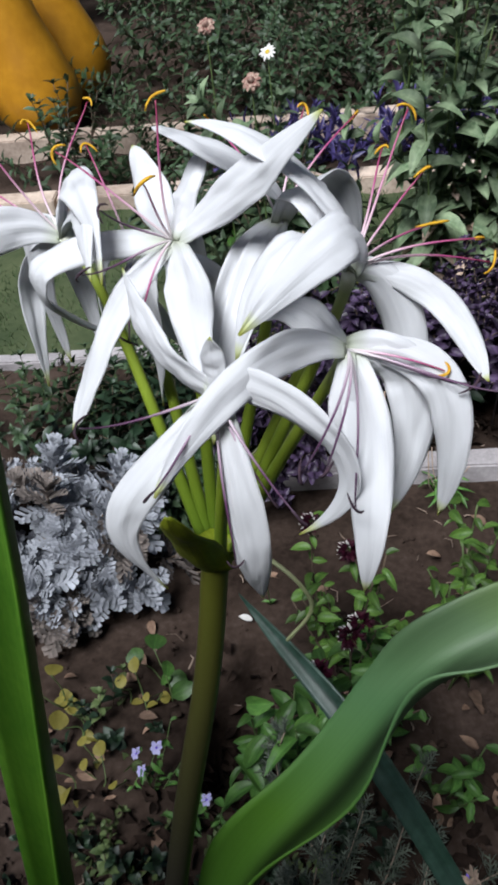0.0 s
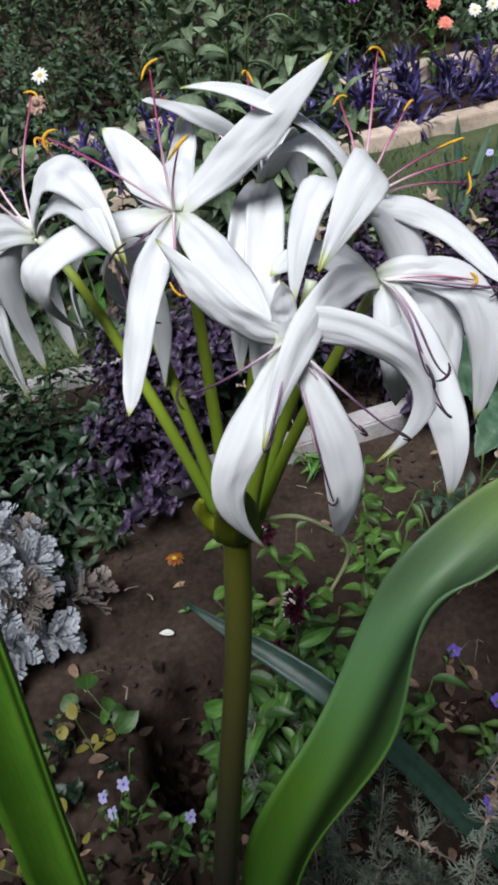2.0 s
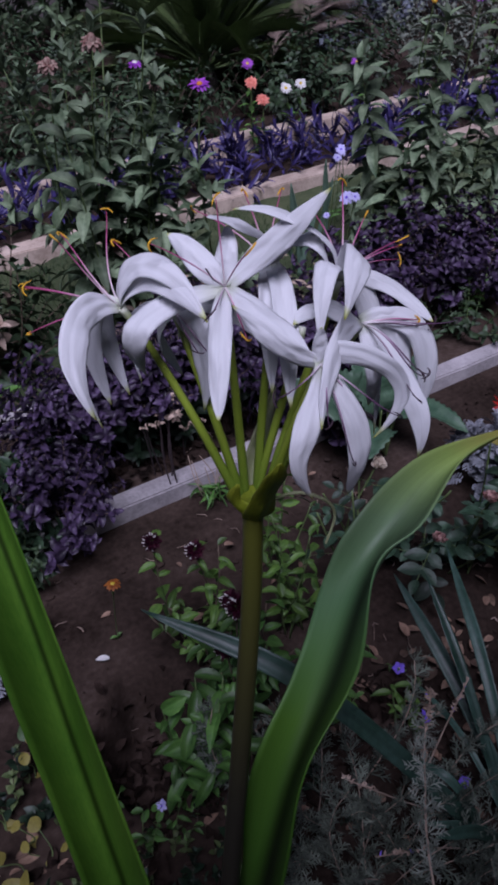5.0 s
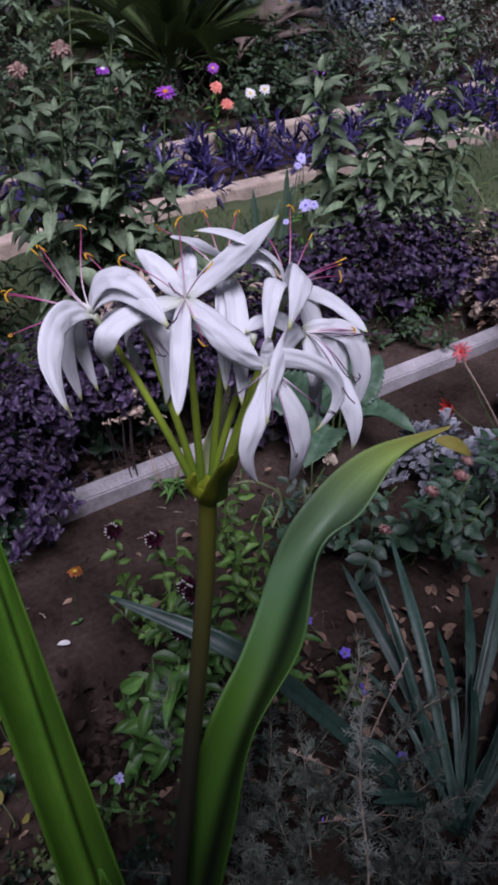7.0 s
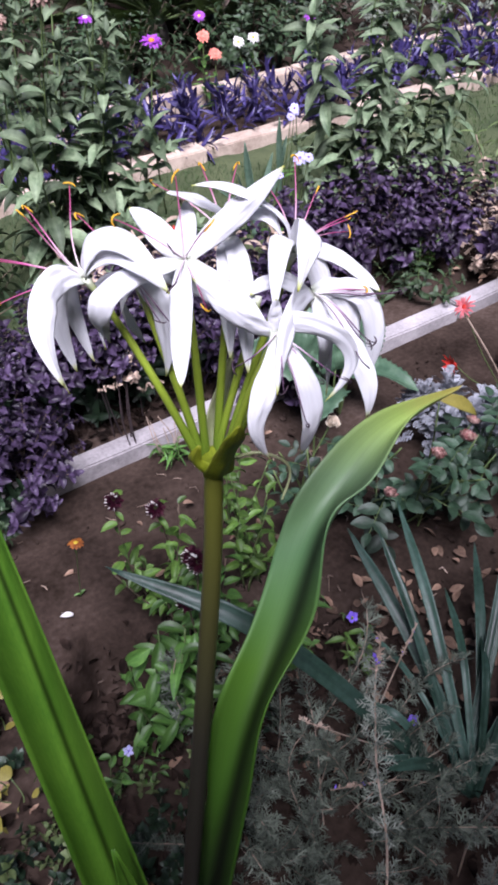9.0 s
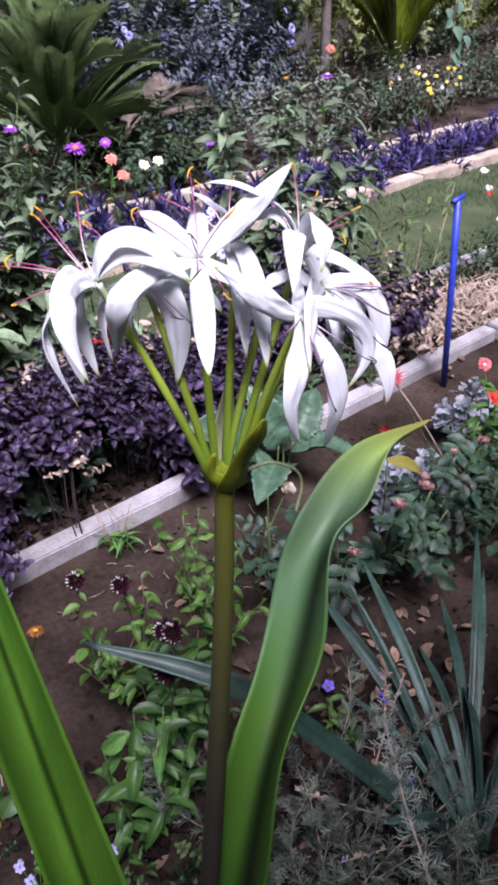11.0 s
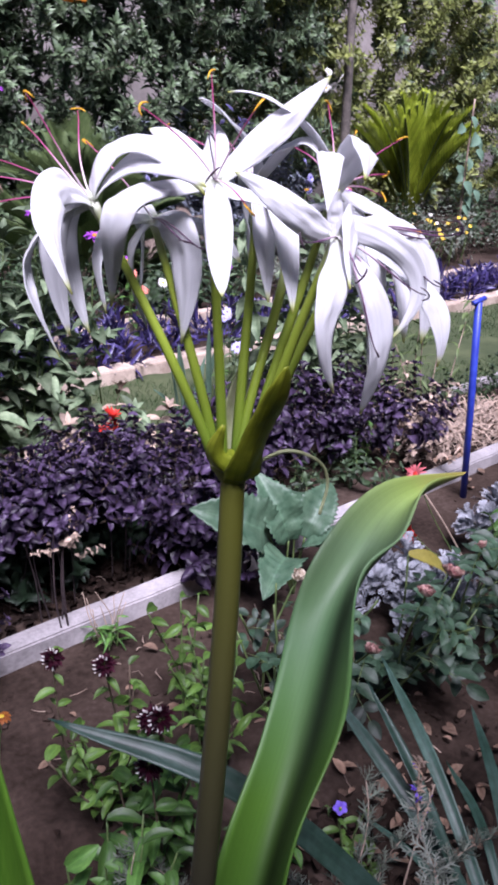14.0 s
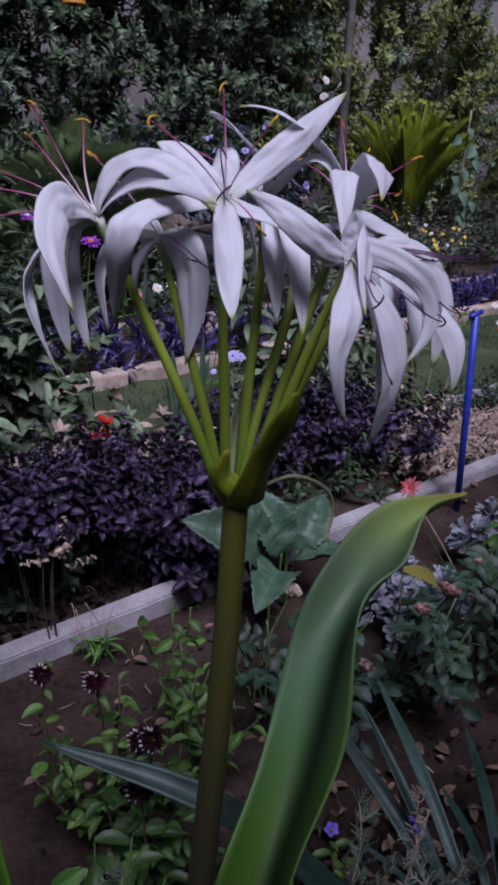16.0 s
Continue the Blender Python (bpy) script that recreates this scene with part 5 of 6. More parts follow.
ROSE_LEAVES = [rose_leaf_mesh(i) for i in range(4)]
def ruffled_bloom(petals, size, mats, seed, shut=0.0):
    """A full bloom of crumpled petals, upright in the middle and spread outside."""
    r = random.Random(seed)
    s = Soup()
    for i in range(petals):
        f = i / (petals - 1)
        a, c = i * 2.4 + r.uniform(-0.3, 0.3), 1.5 - (1.35 - shut) * f + r.uniform(-0.15, 0.15)
        l, r0 = size * (0.62 + 0.38 * f) * r.uniform(0.85, 1.1), size * 0.28 * f
        path = [((r0 + l * v * math.cos(c + 0.5 * v)) * math.cos(a), (r0 + l * v * math.cos(c + 0.5 * v)) * math.sin(a), l * v * math.sin(c + 0.3 * v) - 0.15 * size * f) for v in np.linspace(0, 1, 6)]
        g = blade(path, lambda v: size * 0.85 * math.sin(math.pi * min(1, 0.18 + 0.7 * v)) ** 0.6, (-math.cos(a) * math.sin(c), -math.sin(a) * math.sin(c), math.cos(c)), 0.3, 0, 5, 0.35, 0, seed * 50 + i, 0, 0.3)
        s.add(*g, 1 if i % 4 == 0 else 0)
    ob = s.put("bloom", mats)
    me = ob.data
    bpy.data.objects.remove(ob)
    return me


ROSE_PALE = ruffled_bloom(20, 0.024, [P_CREAM, P_CREAM], 11)
ROSE_WILT = ruffled_bloom(30, 0.022, [P_FADED, P_WITHER], 12, 0.2)


def rose_bush(at, canes, seed, label, n=5):
    """canes: rows of top place, bloom mesh or None, bloom size."""
    t = thing("rose_bush", at, label, "bush", "rose bushes")
    r = random.Random(seed)
    for k, (top, bloom, size) in enumerate(canes):
        top = np.array(top) - at
        path = stalk(t, (r.uniform(-0.04, 0.04), r.uniform(-0.04, 0.04), 0), top, STEM_GREEN, 0.003, 0.05, seed + k, "cane")
        if bloom:
            share("bloom", bloom, Matrix.Translation(path[-1]) @ Euler((r.uniform(-0.8, 0.2), r.uniform(-0.5, 0.5), r.random() * 6)).to_matrix().to_4x4() @ Matrix.Scale(size, 4), t)
        for i in range(n):
            p = path[min(11, 3 + int(9 * i / n))]
            a = i * 2.4 + r.uniform(-0.4, 0.4)
            share("leaf", r.choice(ROSE_LEAVES), aim(p, (math.cos(a), math.sin(a), r.uniform(-0.5, 0.5)), (r.uniform(-0.6, 0.6), r.uniform(-0.7, 0.2), 1), r.uniform(0.6, 1.0)), t)
    return t


rose_bush((0.85, 0.98, 0), [((0.691, 0.913, 0.255), ROSE_WILT, 0.95), ((0.802, 0.827, 0.428), ROSE_WILT, 1.15), ((0.735, 0.837, 0.41), ROSE_WILT, 0.9), ((0.9, 0.87, 0.36), None, 1), ((0.95, 0.93, 0.33), ROSE_WILT, 1.0), ((0.86, 0.8, 0.3), None, 1), ((1.0, 0.88, 0.24), None, 1), ((0.78, 0.98, 0.3), None, 1)], 1, "rose bush with glossy leaves and browned wilted blooms")
rose_bush((1.12, 0.95, 0), [((1.08, 0.85, 0.33), None, 1), ((1.15, 0.9, 0.36), ROSE_WILT, 0.9), ((1.22, 0.86, 0.3), None, 1), ((1.05, 0.92, 0.36), ROSE_WILT, 0.8), ((1.25, 0.98, 0.34), None, 1), ((1.12, 0.8, 0.22), None, 1)], 2, "rose bush with glossy leaves and browned wilted blooms")
rose_bush((0.66, 1.16, 0), [((0.686, 1.122, 0.322), ROSE_PALE, 0.95), ((0.6, 1.1, 0.3), None, 1), ((0.58, 1.18, 0.24), None, 1), ((0.7, 1.2, 0.26), None, 1), ((0.52, 1.12, 0.26), None, 1)], 3, "slender rose with one faded cream bloom", 3)

yl = thing("yellow_leaf_shoot", (1.0, 1.08, 0), "short shoot with one large yellowed leaf", "plant")
stalk(yl, (0, 0, 0), (-0.02, -0.02, 0.3), STEM_GREEN, 0.003, 0.02, 4)
share("leaf", mesh_of("leaf", ovate(0.13, 0.045, 0.3, 0.2, 8, 5), YELLOWING), aim((-0.02, -0.02, 0.3), (0.85, -0.5, -0.35), (-0.3, -0.4, 1), 1.0), yl)

# ---- lime-leaved herbs with maroon heads ----
def pincushion(seed):
    """A round head of tiny dark florets with a few white ones."""
    r = random.Random(seed)
    s = Soup()
    floret, speck = ovate(0.012, 0.0055, 0.3, 0.3, 4, 3), ovate(0.006, 0.0034, 0.2, 0.2, 4, 3)
    for i in range(86):
        z = 1 - 1.5 * (i + 0.5) / 86
        a = i * 2.4
        d = np.array((math.sqrt(max(0, 1 - z * z)) * math.cos(a), math.sqrt(max(0, 1 - z * z)) * math.sin(a), z * 0.8))
        white = i % 8 == 3
        stamp(s, speck if white else floret, aim(d * (0.012 if white else 0.006), d + np.array((r.uniform(-0.4, 0.4), r.uniform(-0.4, 0.4), 0.1)), (r.uniform(-1, 1), r.uniform(-1, 1), 1), r.uniform(0.8, 1.2)), 1 if white else 0)
    ob = s.put("flower_head", [P_MAROON, P_WHITE])
    me = ob.data
    bpy.data.objects.remove(ob)
    return me


SCABIOSA = pincushion(13)
LIME_LEAVES, HERB_LEAVES = leaf_set("lime", 0.045, 0.025, LIME, 0.3, 0.28, 6, 5, 3, 0.75), leaf_set("herb", 0.05, 0.026, GREEN, 0.35, 0.28, 6, 5, 3, 0.8)


def herb(name, at, tops, leaves, seed, label, group, heads=(), n=9, size=1.0, radius=0.0022, bare=0.25, wood=None):
    t = thing(name, at, label, "plant", group)
    r = random.Random(seed)
    for k, top in enumerate(tops):
        top = np.array(top) - at
        path = stalk(t, (r.uniform(-0.03, 0.03), r.uniform(-0.03, 0.03), 0), top, wood or STEM_GREEN, radius, 0.02, seed + k)
        if k < len(heads) and heads[k]:
            q = Vector((0, 0, 1)).rotation_difference(Vector((r.uniform(-0.5, 0.3), r.uniform(-0.6, 0.1), 0.8)).normalized()).to_matrix().to_4x4()
            share("flower_head", heads[k], Matrix.Translation(path[-1]) @ q @ Matrix.Scale(r.uniform(1.05, 1.3), 4), t)
        for i in range(n):
            v = bare + (1 - bare) * i / max(1, n - 1)
            p = path[int(v * 11)]
            a = i * 1.75 + r.uniform(-0.3, 0.3)
            share("leaf", r.choice(leaves), aim(p, (math.cos(a), math.sin(a), r.uniform(-0.4, 0.7)), (r.uniform(-0.7, 0.7), r.uniform(-0.9, 0.5), 1), size * r.uniform(0.5, 1.2)), t)
    return t


herb("scabious", (0.2, 1.08, 0), [(0.14, 1.155, 0.354), (0.201, 1.088, 0.353), (0.24, 1.06, 0.3), (0.27, 1.12, 0.3), (0.12, 1.06, 0.26), (0.2, 1.0, 0.24), (0.1, 1.12, 0.18), (0.26, 1.0, 0.26), (0.16, 1.12, 0.22), (0.3, 1.06, 0.2)], LIME_LEAVES, 1, "leafy scabious with dark maroon flower heads", "scabious plants", (SCABIOSA, SCABIOSA), 12, 0.85, 0.0022, 0.3, STEM_BROWN)
herb("scabious", (0.2, 0.93, 0), [(0.209, 0.964, 0.321), (0.189, 0.901, 0.378), (0.137, 0.856, 0.355), (0.28, 0.95, 0.28), (0.25, 0.9, 0.24), (0.14, 0.96, 0.26), (0.24, 0.99, 0.26), (0.3, 0.88, 0.2), (0.18, 0.86, 0.2)], HERB_LEAVES, 2, "leafy scabious with dark maroon flower heads", "scabious plants", (SCABIOSA, SCABIOSA, SCABIOSA), 11, 0.9, 0.0022, 0.25, STEM_BROWN)
herb("lime_leaved_herb", (0.4, 1.04, 0), [(0.36, 1.02, 0.33), (0.42, 1.0, 0.3), (0.46, 1.06, 0.27), (0.34, 1.1, 0.28), (0.4, 1.12, 0.32), (0.48, 0.98, 0.2)], LIME_LEAVES, 3, "bright lime-green leafy herb", "lime herbs", (), 12, 0.82)
herb("lime_leaved_herb", (0.46, 1.22, 0), [(0.44, 1.2, 0.33), (0.5, 1.22, 0.3), (0.4, 1.26, 0.28), (0.53, 1.16, 0.24)], LIME_LEAVES, 4, "bright lime-green leafy herb", "lime herbs", (), 12, 0.82)
herb("green_herb", (0.08, 0.86, -0.2), [(0.05, 0.84, 0.24), (0.1, 0.82, 0.26), (0.14, 0.88, 0.24), (0.02, 0.9, 0.2), (0.1, 0.92, 0.22), (0.0, 0.83, 0.16), (0.16, 0.82, 0.2), (0.12, 0.78, 0.16), (0.06, 0.78, 0.14)], HERB_LEAVES, 5, "bushy fresh green herb beside the lily stalk", "green herbs", (), 15, 1.15)
herb("green_herb", (0.36, 0.82, 0), [(0.34, 0.8, 0.14), (0.4, 0.84, 0.15), (0.3, 0.84, 0.15), (0.38, 0.78, 0.1)], HERB_LEAVES, 6, "bushy fresh green herb beside the lily stalk", "green herbs", (), 8, 0.8)
herb("green_herb", (0.48, 0.72, 0), [(0.46, 0.7, 0.12), (0.5, 0.74, 0.12), (0.44, 0.75, 0.13)], LIME_LEAVES, 7, "low yellow-green herb among fallen leaves", "green herbs", (), 7, 0.7)
kw = herb("kerb_weed", (0.465, 1.545, 0), [(0.46, 1.54, 0.06), (0.49, 1.53, 0.08), (0.44, 1.54, 0.06), (0.47, 1.52, 0.05)], leaf_set("weed", 0.065, 0.012, GREEN, 0.4, 0.2), 8, "small green weed with dry straw tops against the kerb", "kerb weeds", (), 8, 0.9)
for k in range(9):
    w = random.Random(880 + k)
    stalk(kw, (w.uniform(-0.02, 0.02), w.uniform(-0.02, 0.02), 0), (w.uniform(-0.06, 0.06), w.uniform(-0.05, 0.04), w.uniform(0.08, 0.16)), STRAW, 0.0016, 0.02, 890 + k, "dry_stalk")
herb("green_herb", (1.74, 1.9, 0), [(1.7, 1.86, 0.16), (1.76, 1.84, 0.19), (1.8, 1.87, 0.16), (1.73, 1.82, 0.12), (1.68, 1.9, 0.17)], HERB_LEAVES, 9, "fresh bright green herb under purple basil", "green herbs", (), 9, 0.8)
ROUND_Y = leaf_set("round", 0.042, 0.038, YELLOWING, 0.12, 0.08, 6, 5, 3, 0.2)
ROUND_G = leaf_set("round", 0.05, 0.046, GREEN, 0.12, 0.08, 6, 5, 3, 0.2)
BLUE = head_mesh("flower_head", 6, 0.009, 0.007, 0.5, 0.002, [P_LILAC, P_VIOLET], 1, 15)
VIOLA = head_mesh("flower_head", 5, 0.01, 0.0095, 0.5, 0.0015, [P_VIOLET, P_YELLOW], 1, 16)
for k, (x, y, leaves, h) in enumerate(((-0.25, 0.86, ROUND_Y, 0.06), (-0.33, 0.83, ROUND_Y, 0.07), (-0.31, 0.93, ROUND_Y, 0.08), (-0.2, 1.0, ROUND_Y, 0.1), (-0.17, 1.05, ROUND_G, 0.1), (-0.36, 1.0, ROUND_Y, 0.1))):
    herb("round_leaved_seedling", (x, y, 0), [(x + 0.03, y - 0.03, h), (x - 0.03, y + 0.01, h * 0.8), (x, y + 0.03, h)], leaves, 20 + k, "yellowing round-leaved seedling on bare soil", "round-leaved seedlings", (), 2, 0.85, 0.0015)
herb("blue_flowered_herb", (-0.16, 0.86, 0), [(-0.176, 0.866, 0.11), (-0.17, 0.85, 0.08), (-0.14, 0.87, 0.12), (-0.12, 0.92, 0.12), (-0.1, 0.86, 0.09)], HERB_LEAVES, 30, "small herb with pale blue flowers", "blue-flowered herbs", (BLUE, BLUE, BLUE), 5, 0.45, 0.0012)
herb("blue_flowered_herb", (-0.06, 0.78, 0), [(-0.05, 0.78, 0.12), (-0.08, 0.8, 0.1), (-0.02, 0.76, 0.14), (-0.1, 0.76, 0.1), (0.0, 0.72, 0.1)], HERB_LEAVES, 31, "small herb with pale blue flowers", "blue-flowered herbs", (BLUE,), 6, 0.5, 0.0012)
for k, (x, y, z) in enumerate(((0.525, 0.816, 0.04), (0.46, 0.55, 0.05), (0.5, 0.93, 0.05))):
    herb("viola", (x, y, 0), [(x, y, z), (x + 0.02, y + 0.01, z * 0.6)], HERB_LEAVES, 40 + k, "small violet-blue viola on the soil", "violas", (VIOLA,), 3, 0.35, 0.001)

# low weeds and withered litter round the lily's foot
# two of the three sprigs take the leaf with shade painted in
LOW_SPRIGS = [sprig_mesh("sprig", 0.07, 4, 2, ovate(0.03, 0.022, 0.2, 0.15, 5, 3), 1.0, 0.7, 1.3, [STEM_BROWN, SHADE_DARK_LEAF if i else GREEN_TUFT], 600 + i, 0.3, 0.0012, 0.2, 0.1) for i in range(3)]
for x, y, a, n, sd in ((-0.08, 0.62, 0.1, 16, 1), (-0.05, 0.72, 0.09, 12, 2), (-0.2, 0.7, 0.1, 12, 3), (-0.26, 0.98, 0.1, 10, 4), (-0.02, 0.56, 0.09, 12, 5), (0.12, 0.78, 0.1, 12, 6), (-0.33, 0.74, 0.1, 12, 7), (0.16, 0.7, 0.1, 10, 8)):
    dome_bush("low_weed", (x, y, 0), (a, a * 0.8), 0.06, n, LOW_SPRIGS, "low dull green weed on dark soil, shade painted into most leaves", "plant", 620 + sd, "sprig", 0.0, 0.95, (0.6, 1.1), "low weeds")

# marigold on a thin stalk
mg = thing("marigold", (0.05, 1.24, 0), "single orange marigold on a thin stalk", "flower")
flowering_stalk(mg, (0.05, 1.24, 0), (0.05, 1.24, 0), (0.049, 1.17, 0.27), head_mesh("flower_head", 12, 0.018, 0.009, 0.05, 0.006, [P_RUST, P_YELLOW], 1, 17), (0.1, 0.05, 1), STEM_GREEN, 0.85, 0.0012, 61, HERB_LEAVES, 3, 0.4)

# ---- broad-leaved plant by the kerb ----
BROAD_LEAVES = []
for k, (l, w) in enumerate(((0.23, 0.16), (0.22, 0.14))):
    path = [(0, l * v, -0.35 * l * v * v + 0.1 * l * math.sin(3 * v)) for v in np.linspace(0, 1, 46)]
    BROAD_LEAVES.append(mesh_of("leaf", blade(path, lambda v: max(w * math.sin(math.pi * min(1, v * 0.93 + 0.07)) ** 0.8 * (1 - 0.3 * v) * (1 + 0.08 * math.sin(90 * v)), 0.003), (0, 0, 1), 0.22, 0.0008, 9, 0.16, 0, k, 0, 0.16), BROAD))
bp = thing("broad_leaved_plant", (0.98, 1.42, 0), "young plant with large crinkled blue-green leaves", "plant")
for k, (at, tip, face, s2) in enumerate((((0.9, 1.44, 0.2), (0.66, 1.43, 0.39), (-0.2, -0.75, 0.65), 1.05), ((0.95, 1.42, 0.18), (0.88, 1.46, 0.41), (-0.3, -0.8, 0.5), 0.9), ((1.01, 1.42, 0.17), (1.15, 1.44, 0.35), (-0.75, -0.6, 0.3), 0.75),
                                         ((0.98, 1.4, 0.15), (1.06, 1.27, 0.22), (0.2, -0.2, 1), 0.9), ((0.92, 1.39, 0.15), (0.8, 1.31, 0.2), (-0.2, -0.3, 1), 0.85), ((1.0, 1.45, 0.17), (1.12, 1.58, 0.26), (0, -0.4, 1), 0.9))):
    at, tip = np.array(at) - (0.98, 1.42, 0), np.array(tip) - (0.98, 1.42, 0)
    stalk(bp, (0, 0, 0), at, STEM_GREEN, 0.004, 0.01, k, "leaf_stalk")
    share("leaf", BROAD_LEAVES[k % 2], aim(at, tip - at, face, s2), bp)

# ---- pink and red flowers on the near bed's far end ----
SPIKY = head_mesh("flower_head", 13, 0.03, 0.006, 0.35, 0.008, [P_PINKRED, P_RED], 2, 18)
RED = head_mesh("flower_head", 12, 0.017, 0.012, 0.3, 0.006, [P_RED, P_RED], 3, 19)
REDBUD = head_mesh("flower_head", 9, 0.028, 0.008, 1.0, 0.007, [P_RED, P_RED], 2, 20)
gd = thing("gerbera", (1.38, 1.2, 0), "pink-red spiky daisies on long pale stalks", "flower", "gerberas")
flowering_stalk(gd, (1.38, 1.2, 0), (1.42, 1.2, 0.05), (1.31, 1.304, 0.319), SPIKY, (-0.6, 0, 0.5), STEM_GREEN, 1.0, 0.002, 71)
flowering_stalk(gd, (1.38, 1.2, 0), (1.4, 1.18, 0.05), (1.235, 1.235, 0.19), REDBUD, (-0.9, 0.2, 0.1), STEM_GREEN, 1.25, 0.002, 72)
put("stem", *tube(smooth_path([(-0.07, 0.1, 0.3), (-0.02, 0.02, 0.18), (0.05, -0.05, 0.02)], 10), 0.0025, 6)[:2], STRAW, gd, "dry straw-coloured stalk")
herb("red_geranium", (1.46, 1.06, 0), [(1.411, 1.033, 0.328), (1.43, 1.05, 0.33), (1.516, 1.144, 0.353), (1.5, 1.0, 0.3), (1.4, 0.98, 0.26), (1.56, 1.05, 0.3), (1.38, 1.1, 0.25), (1.5, 1.12, 0.3)], HERB_LEAVES, 50, "leafy plant with bright red flower clusters", "red-flowered plants", (RED, RED, head_mesh("flower_head", 10, 0.016, 0.012, 0.4, 0.005, [P_PINKRED, P_WHITE], 3, 21)), 9, 1.1)
herb("red_geranium", (1.36, 0.88, 0), [(1.33, 0.86, 0.24), (1.4, 0.86, 0.26), (1.28, 0.9, 0.22), (1.44, 0.92, 0.25), (1.36, 0.95, 0.28)], ROSE_LEAVES, 51, "leafy rose-like plant beside the red flowers", "red-flowered plants", (), 8, 0.9)
REDBUD_BIG = head_mesh("flower_head", 10, 0.026, 0.009, 1.35, 0.008, [P_RED, P_RED], 4, 27)
herb("red_salvia", (0.86, 2.14, 0), [(0.828, 2.1, 0.34), (0.842, 2.1, 0.3), (0.822, 2.11, 0.29)], HERB_LEAVES, 52, "small scarlet salvia rising out of purple basil", "red-flowered plants", (REDBUD_BIG, REDBUD_BIG, REDBUD_BIG), 6, 0.7)
ws = thing("wispy_flower", (3.1, 2.1, 0), "wispy stems with small red and white flowers", "plant")
for k, top in enumerate(((3.0, 2.12, 0.4), (3.116, 2.178, 0.34), (3.2, 2.15, 0.2), (2.9, 2.1, 0.5))):
    flowering_stalk(ws, (3.1, 2.1, 0), (3.3, 2.05, 0), top, RED if k == 1 else DAISY_WHITE, (-0.3, -0.4, 0.8), STEM_GREEN, 0.8, 0.002, 80 + k, HERB, 4, 0.8)

# ---- blue stake ----
stake = thing("garden_stake", (1.89, 1.5, 0), "bright blue painted metal stake with a short cross top", "stake")
put("rod", *tube(np.array([(0.0, 0, -0.06), (-0.045, 0, 0.34), (-0.089, 0, 0.7)]), 0.0115, 12)[:2], BLUE_PAINT, stake)
put("cross_bar", *tube(np.array([(-0.118, 0.0, 0.7), (-0.09, 0.0, 0.705), (-0.058, 0.0, 0.71)]), 0.008, 10)[:2], BLUE_PAINT, stake)

# ---- dry straw and fallen leaves ----
s = Soup()
r = random.Random(77)
for i in range(1100):
    x, y = r.gauss(2.42, 0.2), r.gauss(1.83, 0.085)
    a, l, lift = r.uniform(0, 6.28), r.uniform(0.03, 0.12), r.uniform(0.0, 1.0)
    d = np.array((math.cos(a), math.sin(a), lift)) * l / math.hypot(1, lift)
    p = np.array((x, y, r.uniform(0.0, 0.07)))
    s.add(*blade([p, p + 0.5 * d + (0, 0, 0.015), p + d], lambda v: (0.004 if i % 3 else 0.013) * (1 - 0.7 * v), (0, -0.5, 1), 0.2, 0, 2))
tagged(s.put("straw_heap", STRAW), "heap of dry cut straw and stems on soil", "straw", kind="stuff")
DEAD = [mesh_of("fallen_leaf", ovate(0.04, 0.024, -0.3 + 0.25 * i, 0.3, 5, 3), DEAD_LEAF) for i in range(3)]
r = random.Random(5)
for i in range(272):
    if i >= 230:
        x, y = (r.uniform(-0.1, 0.6), r.uniform(0.5, 1.0)) if i % 2 else (r.uniform(-0.45, 0.05), r.uniform(0.6, 1.1))
    elif i < 130:
        x, y = r.gauss(0.66, 0.16), r.gauss(0.74, 0.14)
    elif i < 180:
        x, y = r.uniform(-0.35, 0.9), r.uniform(0.45, 1.5)
    else:
        x, y = r.gauss(2.05, 0.16), r.gauss(1.78, 0.12)
    if math.hypot((x - 0.02) / 0.15, (y - 0.96) / 0.2) < 1:
        x -= 0.3
    ob = new("fallen_leaf", r.choice(DEAD))
    ob.matrix_basis = pose(x, y, 0.014, r.uniform(-25, 25), r.uniform(-25, 25), r.uniform(0, 360)) @ Matrix.Scale(r.uniform(0.5, 1.05), 4)
    tagged(ob, "dry brown fallen leaf on the soil", "leaf", "fallen leaves")
# added scraps that darken the shaded bed, the hollow and the basil cave
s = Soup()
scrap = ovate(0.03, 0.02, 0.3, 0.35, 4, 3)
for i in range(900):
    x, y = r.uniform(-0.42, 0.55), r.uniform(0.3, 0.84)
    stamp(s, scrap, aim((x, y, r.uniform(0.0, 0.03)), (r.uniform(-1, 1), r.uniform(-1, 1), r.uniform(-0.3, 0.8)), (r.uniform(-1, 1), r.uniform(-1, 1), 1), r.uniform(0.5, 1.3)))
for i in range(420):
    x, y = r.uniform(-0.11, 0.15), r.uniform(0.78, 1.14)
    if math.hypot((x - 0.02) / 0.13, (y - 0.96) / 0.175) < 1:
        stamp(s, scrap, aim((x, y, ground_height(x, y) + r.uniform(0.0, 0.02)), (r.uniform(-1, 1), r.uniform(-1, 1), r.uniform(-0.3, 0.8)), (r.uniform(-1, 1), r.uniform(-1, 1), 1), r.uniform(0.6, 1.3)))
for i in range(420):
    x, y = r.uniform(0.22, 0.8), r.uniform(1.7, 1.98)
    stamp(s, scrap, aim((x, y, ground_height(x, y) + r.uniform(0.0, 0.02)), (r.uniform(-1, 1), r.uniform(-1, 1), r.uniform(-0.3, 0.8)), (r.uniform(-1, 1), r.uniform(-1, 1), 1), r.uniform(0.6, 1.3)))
tagged(s.put("leaf_litter", SHADE_LITTER), "near-black leaf scraps added to darken shaded ground under lily and basil", "litter", kind="stuff")
